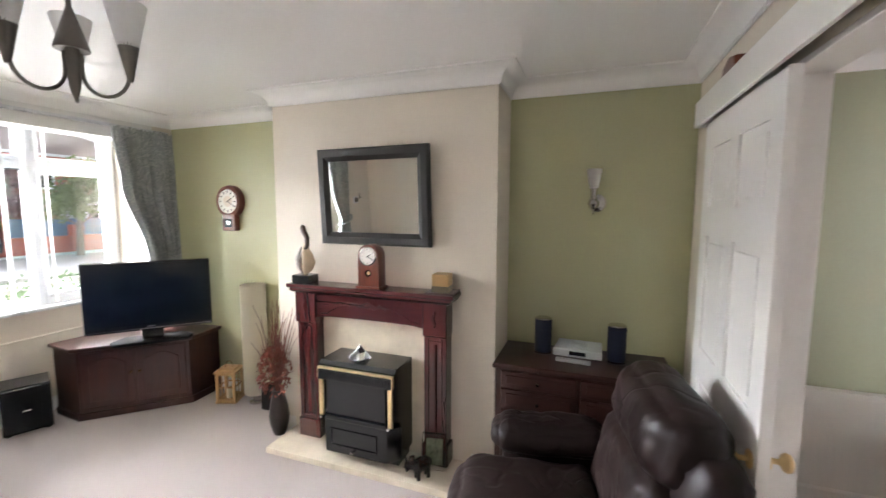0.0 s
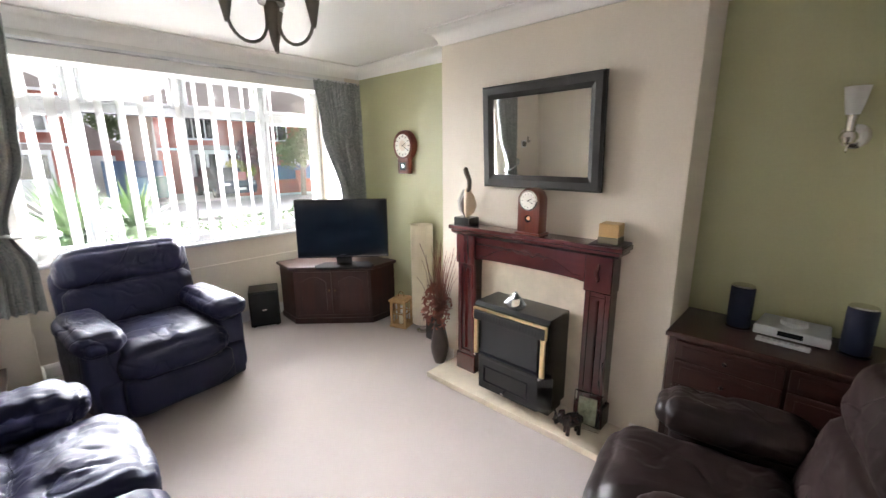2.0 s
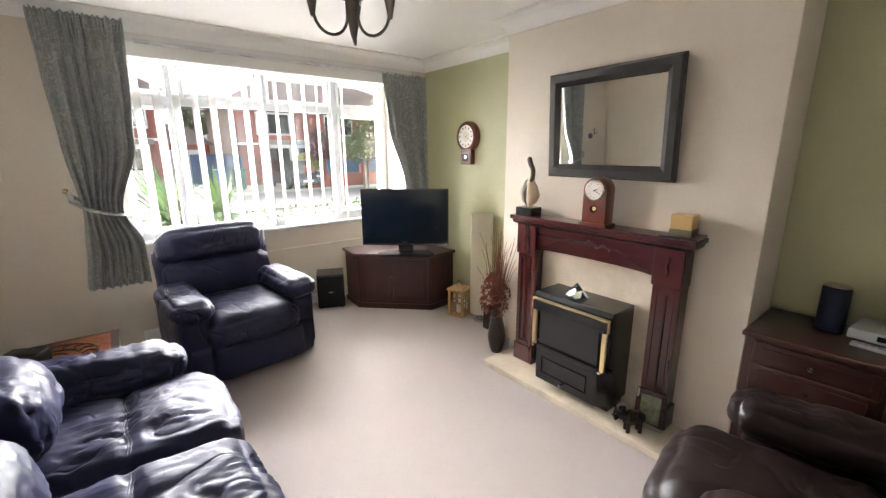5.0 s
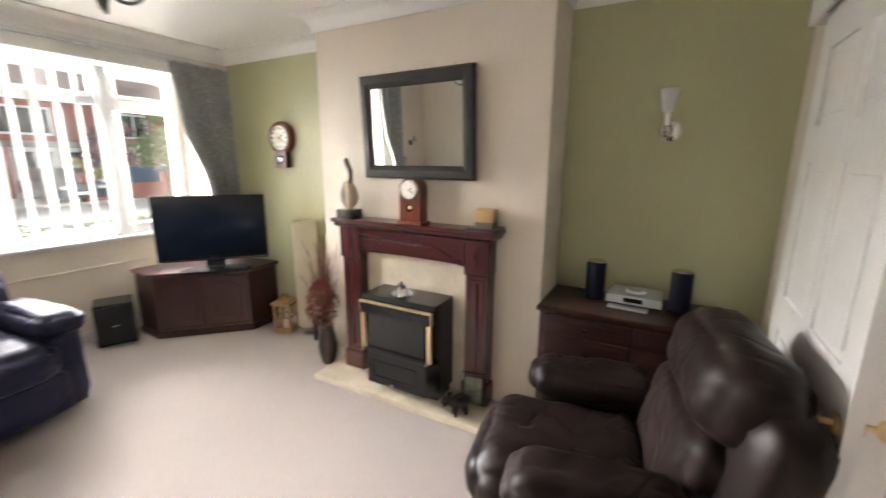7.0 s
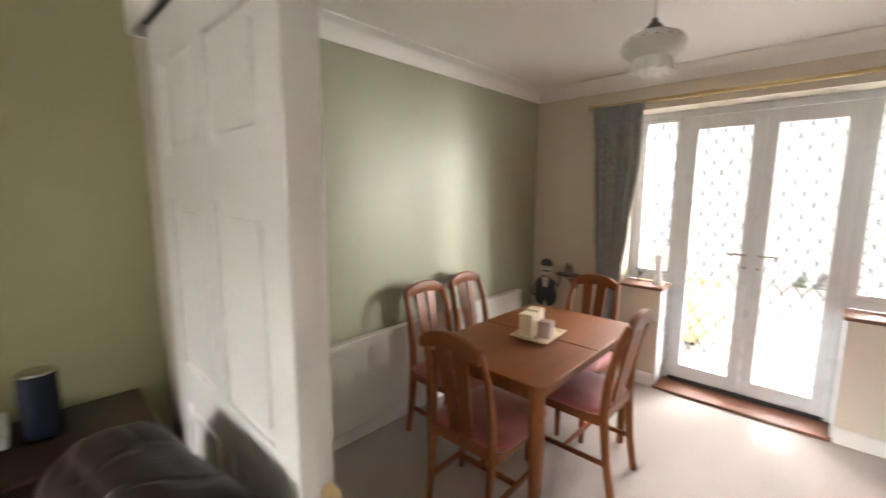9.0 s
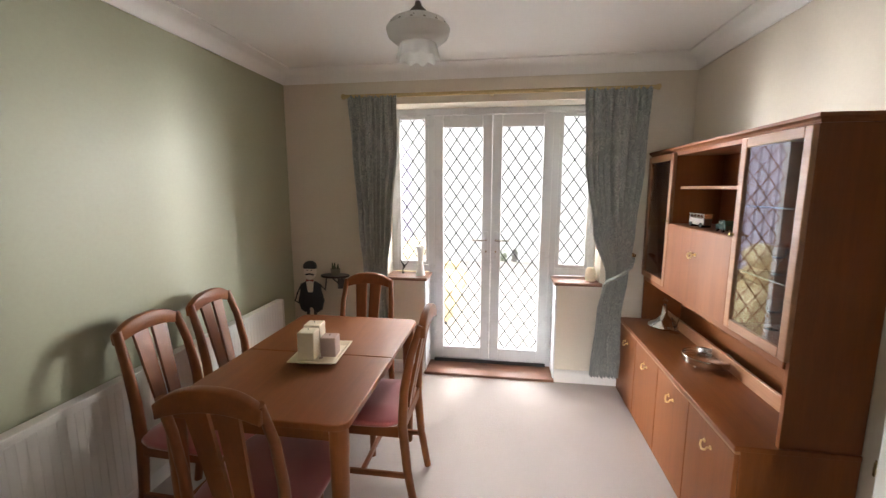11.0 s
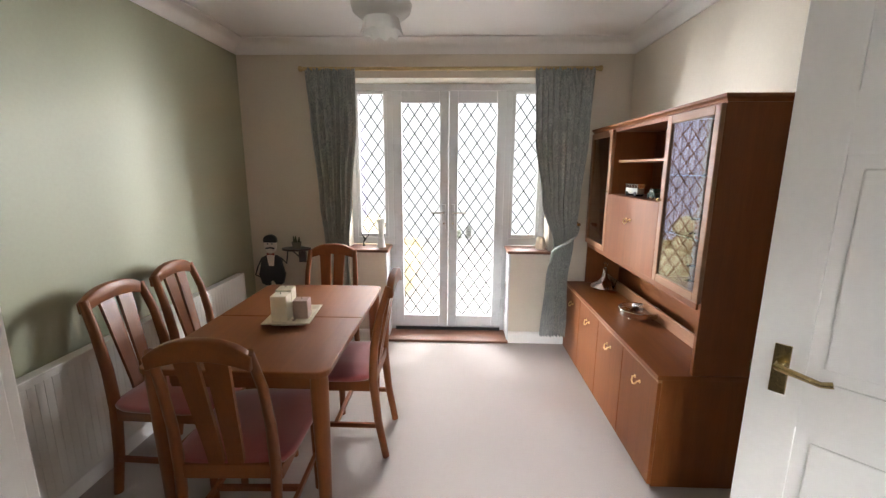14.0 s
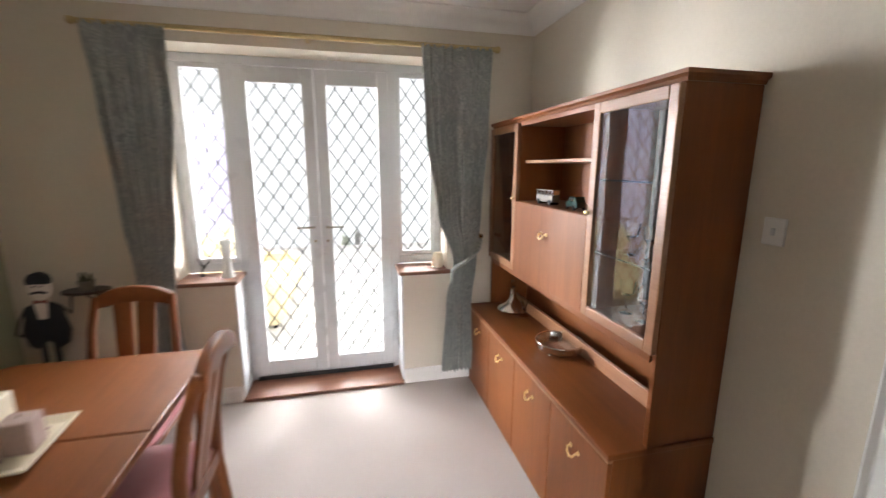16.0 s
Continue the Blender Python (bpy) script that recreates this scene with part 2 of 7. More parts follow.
def wood(name, dark, light, rough=0.35, coat=0.2, axis="x", scale=1.0):
    """Grain drawn out along one axis, with slow figure and fine pores."""
    m, n, l, b = nodes_of(name)
    co = n.new("ShaderNodeTexCoord")
    oi = n.new("ShaderNodeObjectInfo")
    add = n.new("ShaderNodeVectorMath")
    l.new(co.outputs["Object"], add.inputs[0])
    l.new(oi.outputs["Random"], add.inputs[1])
    mp = n.new("ShaderNodeMapping")
    s = {"x": (0.6, 9, 9), "y": (9, 0.6, 9), "z": (9, 9, 0.6)}[axis]
    mp.inputs["Scale"].default_value = tuple(v * scale for v in s)
    l.new(add.outputs[0], mp.inputs["Vector"])
    a, f = n.new("ShaderNodeTexNoise"), n.new("ShaderNodeTexNoise")
    a.inputs["Scale"].default_value, a.inputs["Detail"].default_value, a.inputs["Distortion"].default_value = 2.2, 5, 0.8
    f.inputs["Scale"].default_value, f.inputs["Detail"].default_value = 22, 3
    for t in (a, f):
        l.new(mp.outputs[0], t.inputs["Vector"])
    mix = n.new("ShaderNodeMix")
    mix.inputs[0].default_value = 0.35
    l.new(a.outputs["Fac"], mix.inputs[2])
    l.new(f.outputs["Fac"], mix.inputs[3])
    mid = tuple((p + q) / 2 for p, q in zip(dark, light))
    r = ramp(n, [(0.3, dark), (0.5, mid), (0.7, light)])
    l.new(mix.outputs[0], r.inputs[0])
    l.new(r.outputs[0], b.inputs["Base Color"])
    b.inputs["Roughness"].default_value, b.inputs["Coat Weight"].default_value, b.inputs["Coat Roughness"].default_value = rough, coat, 0.15
    bp = n.new("ShaderNodeBump")
    bp.inputs["Strength"].default_value, bp.inputs["Distance"].default_value = 0.12, 0.001
    l.new(f.outputs["Fac"], bp.inputs["Height"])
    l.new(bp.outputs[0], b.inputs["Normal"])
    return m


def glass(name, tint=(1, 1, 1), rough=0.0):
    m, n, l, b = nodes_of(name)
    b.inputs["Base Color"].default_value = (*tint, 1)
    b.inputs["Transmission Weight"].default_value, b.inputs["Roughness"].default_value, b.inputs["IOR"].default_value = 1.0, rough, 1.45
    return m


def leather(name, color, rough=0.38, spec=0.3):
    """Hide with a pebbled grain and soft creases."""
    m, n, l, b = nodes_of(name)
    co = n.new("ShaderNodeTexCoord")
    cr, cell, st = n.new("ShaderNodeTexNoise"), n.new("ShaderNodeTexVoronoi"), n.new("ShaderNodeTexNoise")
    cr.inputs["Scale"].default_value, cr.inputs["Detail"].default_value, cr.inputs["Distortion"].default_value = 8.5, 4, 1.2
    cell.inputs["Scale"].default_value = 260
    st.inputs["Scale"].default_value = 3
    for t in (cr, cell, st):
        l.new(co.outputs["Object"], t.inputs["Vector"])
    r = ramp(n, [(0.3, tuple(c * 0.75 for c in color)), (0.7, tuple(c * 1.3 for c in color))])
    l.new(st.outputs["Fac"], r.inputs[0])
    l.new(r.outputs[0], b.inputs["Base Color"])
    b.inputs["Specular IOR Level"].default_value = spec
    rr = n.new("ShaderNodeMapRange")
    rr.inputs["To Min"].default_value, rr.inputs["To Max"].default_value = rough * 0.8, rough * 1.25
    l.new(cr.outputs["Fac"], rr.inputs["Value"])
    l.new(rr.outputs[0], b.inputs["Roughness"])
    b1, b2 = n.new("ShaderNodeBump"), n.new("ShaderNodeBump")
    b1.inputs["Strength"].default_value, b1.inputs["Distance"].default_value = 0.25, 0.010
    b2.inputs["Strength"].default_value, b2.inputs["Distance"].default_value = 0.12, 0.0006
    l.new(cr.outputs["Fac"], b1.inputs["Height"])
    # thin pulled creases: the zero lines of a warped noise
    warp, off, cut, fold = n.new("ShaderNodeTexNoise"), n.new("ShaderNodeMath"), n.new("ShaderNodeMath"), n.new("ShaderNodeMapRange")
    warp.inputs["Scale"].default_value, warp.inputs["Detail"].default_value, warp.inputs["Distortion"].default_value = 3.4, 1.5, 1.2
    l.new(co.outputs["Object"], warp.inputs["Vector"])
    off.operation, off.inputs[1].default_value = "SUBTRACT", 0.5
    cut.operation = "ABSOLUTE"
    fold.interpolation_type = "SMOOTHSTEP"
    fold.inputs["From Max"].default_value = 0.06
    l.new(warp.outputs["Fac"], off.inputs[0])
    l.new(off.outputs[0], cut.inputs[0])
    l.new(cut.outputs[0], fold.inputs["Value"])
    b0 = n.new("ShaderNodeBump")
    b0.inputs["Strength"].default_value, b0.inputs["Distance"].default_value = 0.45, 0.007
    l.new(fold.outputs[0], b0.inputs["Height"])
    l.new(b0.outputs[0], b1.inputs["Normal"])
    l.new(cell.outputs["Distance"], b2.inputs["Height"])
    l.new(b1.outputs[0], b2.inputs["Normal"])
    l.new(b2.outputs[0], b.inputs["Normal"])
    return m


def damask(name, ground, figure):
    """Curtain cloth with a woven leafy figure."""
    m, n, l, b = nodes_of(name)
    co = n.new("ShaderNodeTexCoord")
    fig, weave, slow = n.new("ShaderNodeTexNoise"), n.new("ShaderNodeTexNoise"), n.new("ShaderNodeTexNoise")
    fig.inputs["Scale"].default_value, fig.inputs["Detail"].default_value, fig.inputs["Distortion"].default_value = 9, 1.0, 2.2
    weave.inputs["Scale"].default_value = 420
    slow.inputs["Scale"].default_value = 4
    for t in (fig, weave, slow):
        l.new(co.outputs["Object"], t.inputs["Vector"])
    r = ramp(n, [(0.40, ground), (0.47, figure), (0.53, tuple(c * 0.82 for c in ground)), (0.58, tuple(c * 1.12 for c in figure)), (0.66, ground)])
    l.new(fig.outputs["Fac"], r.inputs[0])
    l.new(r.outputs[0], b.inputs["Base Color"])
    b.inputs["Roughness"].default_value = 0.75
    b.inputs["Sheen Weight"].default_value = 0.3
    bp = n.new("ShaderNodeBump")
    bp.inputs["Strength"].default_value, bp.inputs["Distance"].default_value = 0.15, 0.001
    l.new(weave.outputs["Fac"], bp.inputs["Height"])
    l.new(bp.outputs[0], b.inputs["Normal"])
    return m


M_cream = paint("cream_wall_paint", (0.67, 0.605, 0.505), 0.62, 0.03, 1.6, 90, 0.12)
M_green = paint("sage_green_satin_paint", (0.44, 0.435, 0.255), 0.5, 0.03, 1.4, 70, 0.12)
M_green_satin = paint("olive_green_sheen_paint", (0.36, 0.365, 0.25), 0.48, 0.03, 1.2, 60, 0.12)
M_white = paint("white_gloss_paint", (0.80, 0.78, 0.75), 0.3, 0.02, 4, 60, 0.05)
M_ceiling = paint("white_ceiling_emulsion", (0.84, 0.825, 0.80), 0.42, 0.02, 1.2, 60, 0.06)
M_matt = paint("matt_white_emulsion", (0.74, 0.73, 0.70), 0.9, 0.02, 1.2, 60, 0.06, spec=0.1)
M_pvc = paint("white_plastic_frame", (0.64, 0.65, 0.66), 0.28, 0.015, 6, 120, 0.02)
M_carpet = paint("beige_wool_carpet", (0.49, 0.437, 0.405), 0.95, 0.10, 1.1, 260, 0.9, dist=0.006, spec=0.1, patch=0.35)
M_glass = glass("window_glass")
M_mirror, _n, _l, _b = nodes_of("silvered_mirror")
_b.inputs["Base Color"].default_value, _b.inputs["Metallic"].default_value, _b.inputs["Roughness"].default_value = (0.86, 0.88, 0.87, 1), 1.0, 0.02
M_mahog = wood("mahogany_varnish", (0.046, 0.008, 0.008), (0.068, 0.012, 0.011), 0.26, 0.5, "x")
M_mahog_v = wood("mahogany_varnish_upright", (0.046, 0.008, 0.008), (0.068, 0.012, 0.011), 0.26, 0.5, "z")
M_darkwood = wood("dark_stained_wood", (0.019, 0.006, 0.005), (0.040, 0.012, 0.009), 0.3, 0.2, "x")
M_tvwood = wood("dark_mahogany_stain", (0.024, 0.006, 0.005), (0.058, 0.015, 0.011), 0.38, 0.1, "z")
M_teak = wood("teak_veneer", (0.175, 0.053, 0.012), (0.24, 0.075, 0.018), 0.42, 0.08, "x")
M_teak_v = wood("teak_veneer_upright", (0.175, 0.053, 0.012), (0.24, 0.075, 0.018), 0.42, 0.08, "z")
for _m in (M_teak, M_teak_v):
    _m.node_tree.nodes["Principled BSDF"].inputs["Specular IOR Level"].default_value = 0.3
M_teak_light = wood("teak_edge", (0.25, 0.11, 0.05), (0.38, 0.18, 0.09), 0.35, 0.2, "x")
M_navy = leather("navy_black_leather", (0.014, 0.015, 0.040), 0.40, 0.2)
M_brown = leather("dark_brown_leather", (0.014, 0.008, 0.0075), 0.40, 0.2)
M_black = paint("black_enamel", (0.009, 0.010, 0.011), 0.24, 0.1, 5, 160, 0.03)
M_blackgloss = paint("black_gloss_plastic", (0.008, 0.009, 0.011), 0.12, 0.05, 5, 90, 0.0)
M_blackcloth = paint("black_speaker_cloth", (0.012, 0.012, 0.014), 0.9, 0.1, 9, 500, 0.4)
M_brass = paint("polished_brass", (0.84, 0.66, 0.36), 0.3, 0.06, 12, 90, 0.03, metal=1.0)
M_oldbrass = paint("tarnished_brass", (0.46, 0.35, 0.17), 0.25, 0.2, 30, 120, 0.1, metal=1.0)
M_chrome = paint("brushed_chrome", (0.62, 0.60, 0.57), 0.22, 0.04, 20, 200, 0.02, metal=1.0)
M_pewter = paint("pewter_metal", (0.17, 0.155, 0.14), 0.38, 0.08, 20, 200, 0.03, metal=1.0)
M_silver = paint("silver_plate", (0.75, 0.74, 0.72), 0.15, 0.04, 20, 150, 0.03, metal=1.0)
M_marble = paint("cream_marble", (0.68, 0.60, 0.47), 0.22, 0.10, 7, 30, 0.02, coat=0.3, patch=0.8)
M_curtain = damask("blue_green_damask", (0.28, 0.30, 0.285), (0.385, 0.40, 0.37))
M_opal = paint("frosted_white_glass", (0.92, 0.92, 0.90), 0.35, 0.02, 6, 60, 0.0)
_o = M_opal.node_tree.nodes["Principled BSDF"]
_o.inputs["Transmission Weight"].default_value = 0.5
M_blind = paint("white_blind_fabric", (0.46, 0.455, 0.44), 0.7, 0.03, 8, 400, 0.1)
_n, _l = M_blind.node_tree.nodes, M_blind.node_tree.links
_t, _m = _n.new("ShaderNodeBsdfTranslucent"), _n.new("ShaderNodeMixShader")
_t.inputs["Color"].default_value, _m.inputs[0].default_value = (0.70, 0.69, 0.66, 1), 0.03
_l.new(_n["Principled BSDF"].outputs[0], _m.inputs[1])
_l.new(_t.outputs[0], _m.inputs[2])
_l.new(_m.outputs[0], _n["Material Output"].inputs["Surface"])
M_lead = paint("lead_strip", (0.03, 0.03, 0.032), 0.5, 0.1, 20, 120, 0.05, metal=0.3)
M_velvet = paint("dusty_pink_velvet", (0.34, 0.08, 0.082), 0.85, 0.12, 5, 300, 0.3)
M_velvet.node_tree.nodes["Principled BSDF"].inputs["Sheen Weight"].default_value = 0.6
M_radiator = paint("white_radiator_enamel", (0.76, 0.74, 0.69), 0.3, 0.02, 5, 60, 0.03)
M_clearglass = glass("clear_glass", (0.97, 0.99, 0.98))
M_redwood = wood("red_brown_wood", (0.10, 0.022, 0.012), (0.19, 0.05, 0.025), 0.28, 0.4, "z")
M_cwax = paint("cream_candle_wax", (0.80, 0.72, 0.56), 0.5, 0.04, 12, 80, 0.05)
M_cwax.node_tree.nodes["Principled BSDF"].inputs["Subsurface Weight"].default_value = 0.0
M_bwax = paint("brown_candle_wax", (0.46, 0.34, 0.30), 0.55, 0.06, 12, 80, 0.05)
M_thresh = wood("oak_threshold", (0.13, 0.05, 0.025), (0.24, 0.10, 0.05), 0.45, 0.1, "y")

# ---- the two rooms ----
LN, DN, CB = 3.20, 3.235, 2.845          # living and dining north walls, chimney breast face
WX, BX, EX, OX = -3.17, -3.65, 3.84, 4.06  # west wall, bay wall, dining east wall, french door plane
PX0, PX1 = 0.885, 0.985                   # partition
SY, DS = -0.30, 0.24                      # south walls
TOP = 2.385

bm = bmesh.new()
box(bm, (BX - 0.2, SY - 0.2, -0.12), (OX + 0.02, LN + 0.2, 0.0))
floor = setting("floor", bm, M_carpet, "pale beige wool carpet laid through both rooms", "carpet")

bm = bmesh.new()
box(bm, (WX - 0.2, SY - 0.2, TOP), (EX + 0.3, LN + 0.25, TOP + 0.15))
setting("ceiling", bm, M_ceiling, "plain white painted ceiling over both rooms", "ceiling")

setting("wall_north_living", bx((WX - 0.2, LN, 0), (PX0 + 0.05, LN + 0.22, TOP)), M_green, "sage green painted alcove wall", "wall")
setting("wall_north_dining", bx((PX0 + 0.05, DN, 0), (EX + 0.3, DN + 0.2, TOP)), M_green_satin, "olive green satin painted dining room wall", "wall")
setting("chimney_breast", bx((-1.73, CB, 0), (-0.16, LN + 0.01, TOP), 0.004), M_cream, "cream painted chimney breast", "wall")
setting("wall_south_living", bx((WX - 0.2, SY - 0.2, 0), (PX1, SY, TOP)), M_cream, "cream painted wall behind the sofa", "wall")

BAY0, BAY1, BAYTOP, SILL, BEAM = 0.63, 3.03, 2.29, 0.83, 2.145
bm = bmesh.new()
box(bm, (WX - 0.2, SY, 0), (WX, BAY0, TOP))
setting("wall_west_south", bm, M_cream, "cream painted wall beside the bay", "wall")
setting("wall_west_north", bx((WX - 0.2, BAY1, 0), (WX, LN, TOP)), M_cream, "cream painted wall beside the bay", "wall")
setting("wall_west_head", bx((WX - 0.2, BAY0, BEAM), (WX, BAY1, TOP)), M_matt, "white painted beam over the bay", "wall")
setting("bay_side_south", bx((BX - 0.2, BAY0 - 0.2, 0), (WX - 0.2, BAY0, 2.5)), M_cream, "cream painted side of the bay", "wall")
setting("bay_side_north", bx((BX - 0.2, BAY1, 0), (WX - 0.2, BAY1 + 0.2, 2.5)), M_cream, "cream painted side of the bay", "wall")
setting("bay_wall_low", bx((BX - 0.2, BAY0, 0), (BX, BAY1, SILL - 0.02)), M_cream, "cream painted wall under the bay window", "wall")
setting("bay_ceiling", bx((BX - 0.25, BAY0, BAYTOP + 0.02), (WX - 0.2, BAY1, 2.5)), M_matt, "white painted bay ceiling", "ceiling")
setting("bay_wall_rail", bx((BX, BAY0 + 0.002, 0.60), (BX + 0.012, BAY1 - 0.002, 0.615), 0.003), M_cream, "slim cream rail across the wall under the bay window", "trim")

# partition with its wide opening; the wall continues over it
J0, J1, HEAD = 0.35, 2.105, 2.0
setting("wall_partition_north", bx((PX0, J1, 0), (PX1, LN + 0.02, TOP)), M_cream, "cream painted partition wall", "wall")
setting("wall_partition_south", bx((PX0, SY, 0), (PX1, J0, TOP)), M_cream, "cream painted partition wall", "wall")
setting("wall_partition_head", bx((PX0, J0, HEAD + 0.02), (PX1, J1, TOP)), M_cream, "cream painted wall over the wide opening", "wall")
for lo, hi in (((J1 - 0.018, 0), (J1, HEAD + 0.02)), ((J0, 0), (J0 + 0.018, HEAD + 0.02)), ((J0 + 0.018, HEAD), (J1 - 0.018, HEAD + 0.02))):
    setting("opening_lining", bx((PX0 - 0.002, *lo), (PX1 + 0.012, *hi), 0.003), M_white, "white gloss lining of the wide opening", "door frame")
bm = bmesh.new()
box(bm, (PX0 - 0.075, J0, HEAD + 0.0), (PX0 - 0.06, 2.93, HEAD + 0.12), 0.003)
box(bm, (PX0 - 0.06, J0, HEAD + 0.105), (PX0 - 0.001, 2.93, HEAD + 0.12), 0.002)
box(bm, (PX0 - 0.06, 2.915, HEAD + 0.0), (PX0 - 0.001, 2.93, HEAD + 0.105), 0.002)
setting("sliding_door_pelmet", bm, M_white, "white boxed pelmet over the sliding door track", "trim")
setting("sliding_door_track", bx((PX0 - 0.05, J0 + 0.01, HEAD + 0.04), (PX0 - 0.02, 2.91, HEAD + 0.06)), M_pewter, "grey metal sliding door track", "trim")

# dining south wall with the hall doorway
HD0, HD1 = 1.0, 1.79
bm = bmesh.new()
box(bm, (PX1, DS - 0.12, 0), (HD0, DS, TOP))
box(bm, (HD1, DS - 0.12, 0), (EX + 0.3, DS, TOP))
box(bm, (HD0, DS - 0.12, 2.02), (HD1, DS, TOP))
setting("wall_south_dining", bm, M_cream, "cream painted dining room wall", "wall")
bm = bmesh.new()
box(bm, (PX1, DS - 1.2, 0), (3.0, DS - 1.1, TOP))
box(bm, (PX1 - 0.1, DS - 1.2, 0), (PX1, DS - 0.12, TOP))
box(bm, (3.0, DS - 1.2, 0), (3.1, DS - 0.12, TOP))
box(bm, (PX1 - 0.1, DS - 1.2, TOP), (3.1, DS - 0.12, TOP + 0.1))
setting("hall_wall", bm, M_cream, "plain walls of the unlit hall", "wall")
setting("hall_floor", bx((PX1 - 0.1, DS - 1.2, -0.1), (3.1, DS - 0.0, -0.002)), M_carpet, "beige carpet in the hall", "carpet")
bm = bmesh.new()
for x0, x1 in ((HD0 - 0.013, HD0), (HD1, HD1 + 0.06)):
    box(bm, (x0, DS, 0), (x1, DS + 0.015, 2.02), 0.004)
box(bm, (HD0 - 0.013, DS, 2.02), (HD1 + 0.06, DS + 0.015, 2.08), 0.004)
setting("hall_door_architrave", bm, M_white, "white gloss architrave round the hall door", "door frame")

# dining east wall with side lights over low piers and the pair of doors
E0, E1, EH = 0.80, 2.44, 2.12
D0, D1 = 1.10, 2.13
XO = OX + 0.06
bm = bmesh.new()
box(bm, (EX, DS - 0.2, 0), (XO, E0, TOP))
box(bm, (EX, E1, 0), (XO, DN + 0.2, TOP))
box(bm, (EX, E0, EH), (XO, E1, TOP))
setting("wall_east", bm, M_cream, "cream painted wall round the french doors", "wall")
setting("pier_south", bx((EX, E0, 0), (XO, D0, 0.77)), M_cream, "low cream pier under a side light", "wall")
setting("pier_north", bx((EX, D1, 0), (XO, E1, 0.77)), M_cream, "low cream pier under a side light", "wall")


def cove(name, line, closed):
    rows = [(0.0, TOP - 0.10), (0.008, TOP - 0.10), (0.008, TOP - 0.09)]
    rows += [(0.1 - 0.085 * math.cos(radians(a)), TOP - 0.095 + 0.08 * math.sin(radians(a))) for a in (0, 20, 40, 60, 80)]
    rows += [(0.098, TOP - 0.01), (0.108, TOP - 0.01), (0.108, TOP), (0.0, TOP)]
    setting(name, sweep(bmesh.new(), line, rows, closed), M_ceiling, "white plaster coving at the ceiling", "coving", 30)


cove("coving_living", [(WX, SY), (PX0, SY), (PX0, LN), (-0.16, LN), (-0.16, CB), (-1.73, CB), (-1.73, LN), (WX, LN)], True)
cove("coving_dining", [(PX1, DS), (EX, DS), (EX, DN), (PX1, DN)], True)


def skirt(name, line):
    rows = [(0, 0), (0.016, 0), (0.016, 0.075), (0.011, 0.09), (0.004, 0.1), (0, 0.1)]
    setting(name, sweep(bmesh.new(), line, rows), M_white, "white gloss skirting board", "skirting")


skirt("baseboard_1", [(PX0, J1 + 0.01), (PX0, LN), (-0.16, LN), (-0.16, CB), (-0.30, CB)])
skirt("baseboard_2", [(-1.62, CB), (-1.73, CB), (-1.73, LN), (WX, LN), (WX, BAY1), (BX, BAY1), (BX, BAY0), (WX, BAY0), (WX, SY), (PX0, SY), (PX0, J0 - 0.01)])
skirt("baseboard_3", [(HD1 + 0.06, DS), (EX, DS), (EX, D0)])
skirt("baseboard_4", [(EX, D1), (EX, DN), (PX1, DN), (PX1, J1 + 0.02)])


# ---- bay window ----
def frame_bars(bm, x0, x1, ys, zs, w):
    """A grid of frame bars in a plane of constant x: uprights at ys, rails at zs."""
    for y in ys:
        box(bm, (x0, y - w / 2, zs[0] - w / 2), (x1, y + w / 2, zs[-1] + w / 2), 0.006)
    for z in zs:
        for a, b in zip(ys, ys[1:]):
            box(bm, (x0 + 0.002, a + w / 2 - 0.001, z - w / 2), (x1 - 0.002, b - w / 2 + 0.001, z + w / 2), 0.006)
    return bm


WFX = BX - 0.10
win = thing("window_1", "wide white plastic bay window with top lights and no curtain between", "window")
tagged(win, kind="structure")
ys = [BAY0 + 0.035, 1.10, 1.76, 2.43, BAY1 - 0.035]
zs = [SILL + 0.035, 1.925, BAYTOP - 0.03]
part("window_frame", frame_bars(bmesh.new(), WFX, WFX + 0.07, ys, zs, 0.065), M_pvc, win)
for a, b in zip(ys, ys[1:]):
    for c, d in zip(zs, zs[1:]):
        bm = bmesh.new()
        if d > 2 or a in (ys[0], ys[3]):
            for lo, hi in (((a + 0.03, c + 0.03), (a + 0.065, d - 0.03)), ((b - 0.065, c + 0.03), (b - 0.03, d - 0.03)), ((a + 0.065, c + 0.03), (b - 0.065, c + 0.065)), ((a + 0.065, d - 0.065), (b - 0.065, d - 0.03))):
                box(bm, (WFX + 0.01, *lo), (WFX + 0.085, *hi), 0.008)
            part("casement", bm, M_pvc, win)
        else:
            for lo, hi in (((a + 0.031, c + 0.031), (a + 0.04, d - 0.031)), ((b - 0.04, c + 0.031), (b - 0.031, d - 0.031)), ((a + 0.04, c + 0.031), (b - 0.04, c + 0.04)), ((a + 0.04, d - 0.04), (b - 0.04, d - 0.031))):
                box(bm, (WFX + 0.02, *lo), (WFX + 0.05, *hi))
            part("gasket", bm, M_lead, win, "black rubber gasket")
        pane = part("pane", bx((WFX + 0.03, a + 0.033, c + 0.033), (WFX + 0.036, b - 0.033, d - 0.033)), M_glass, win)
        pane.visible_shadow = False
for y in (0.88, 1.43, 2.1, 2.72):
    bm = box(bmesh.new(), (WFX + 0.085, y - 0.06, 1.972), (WFX + 0.1, y + 0.06, 1.992), 0.004)
    part("window_handle", bm, M_pvc, win)
setting("window_sill_bay", bx((BX - 0.12, BAY0 + 0.001, SILL - 0.02), (BX + 0.06, BAY1 - 0.001, SILL + 0.008), 0.008), M_pvc, "white window board along the bay", "sill")

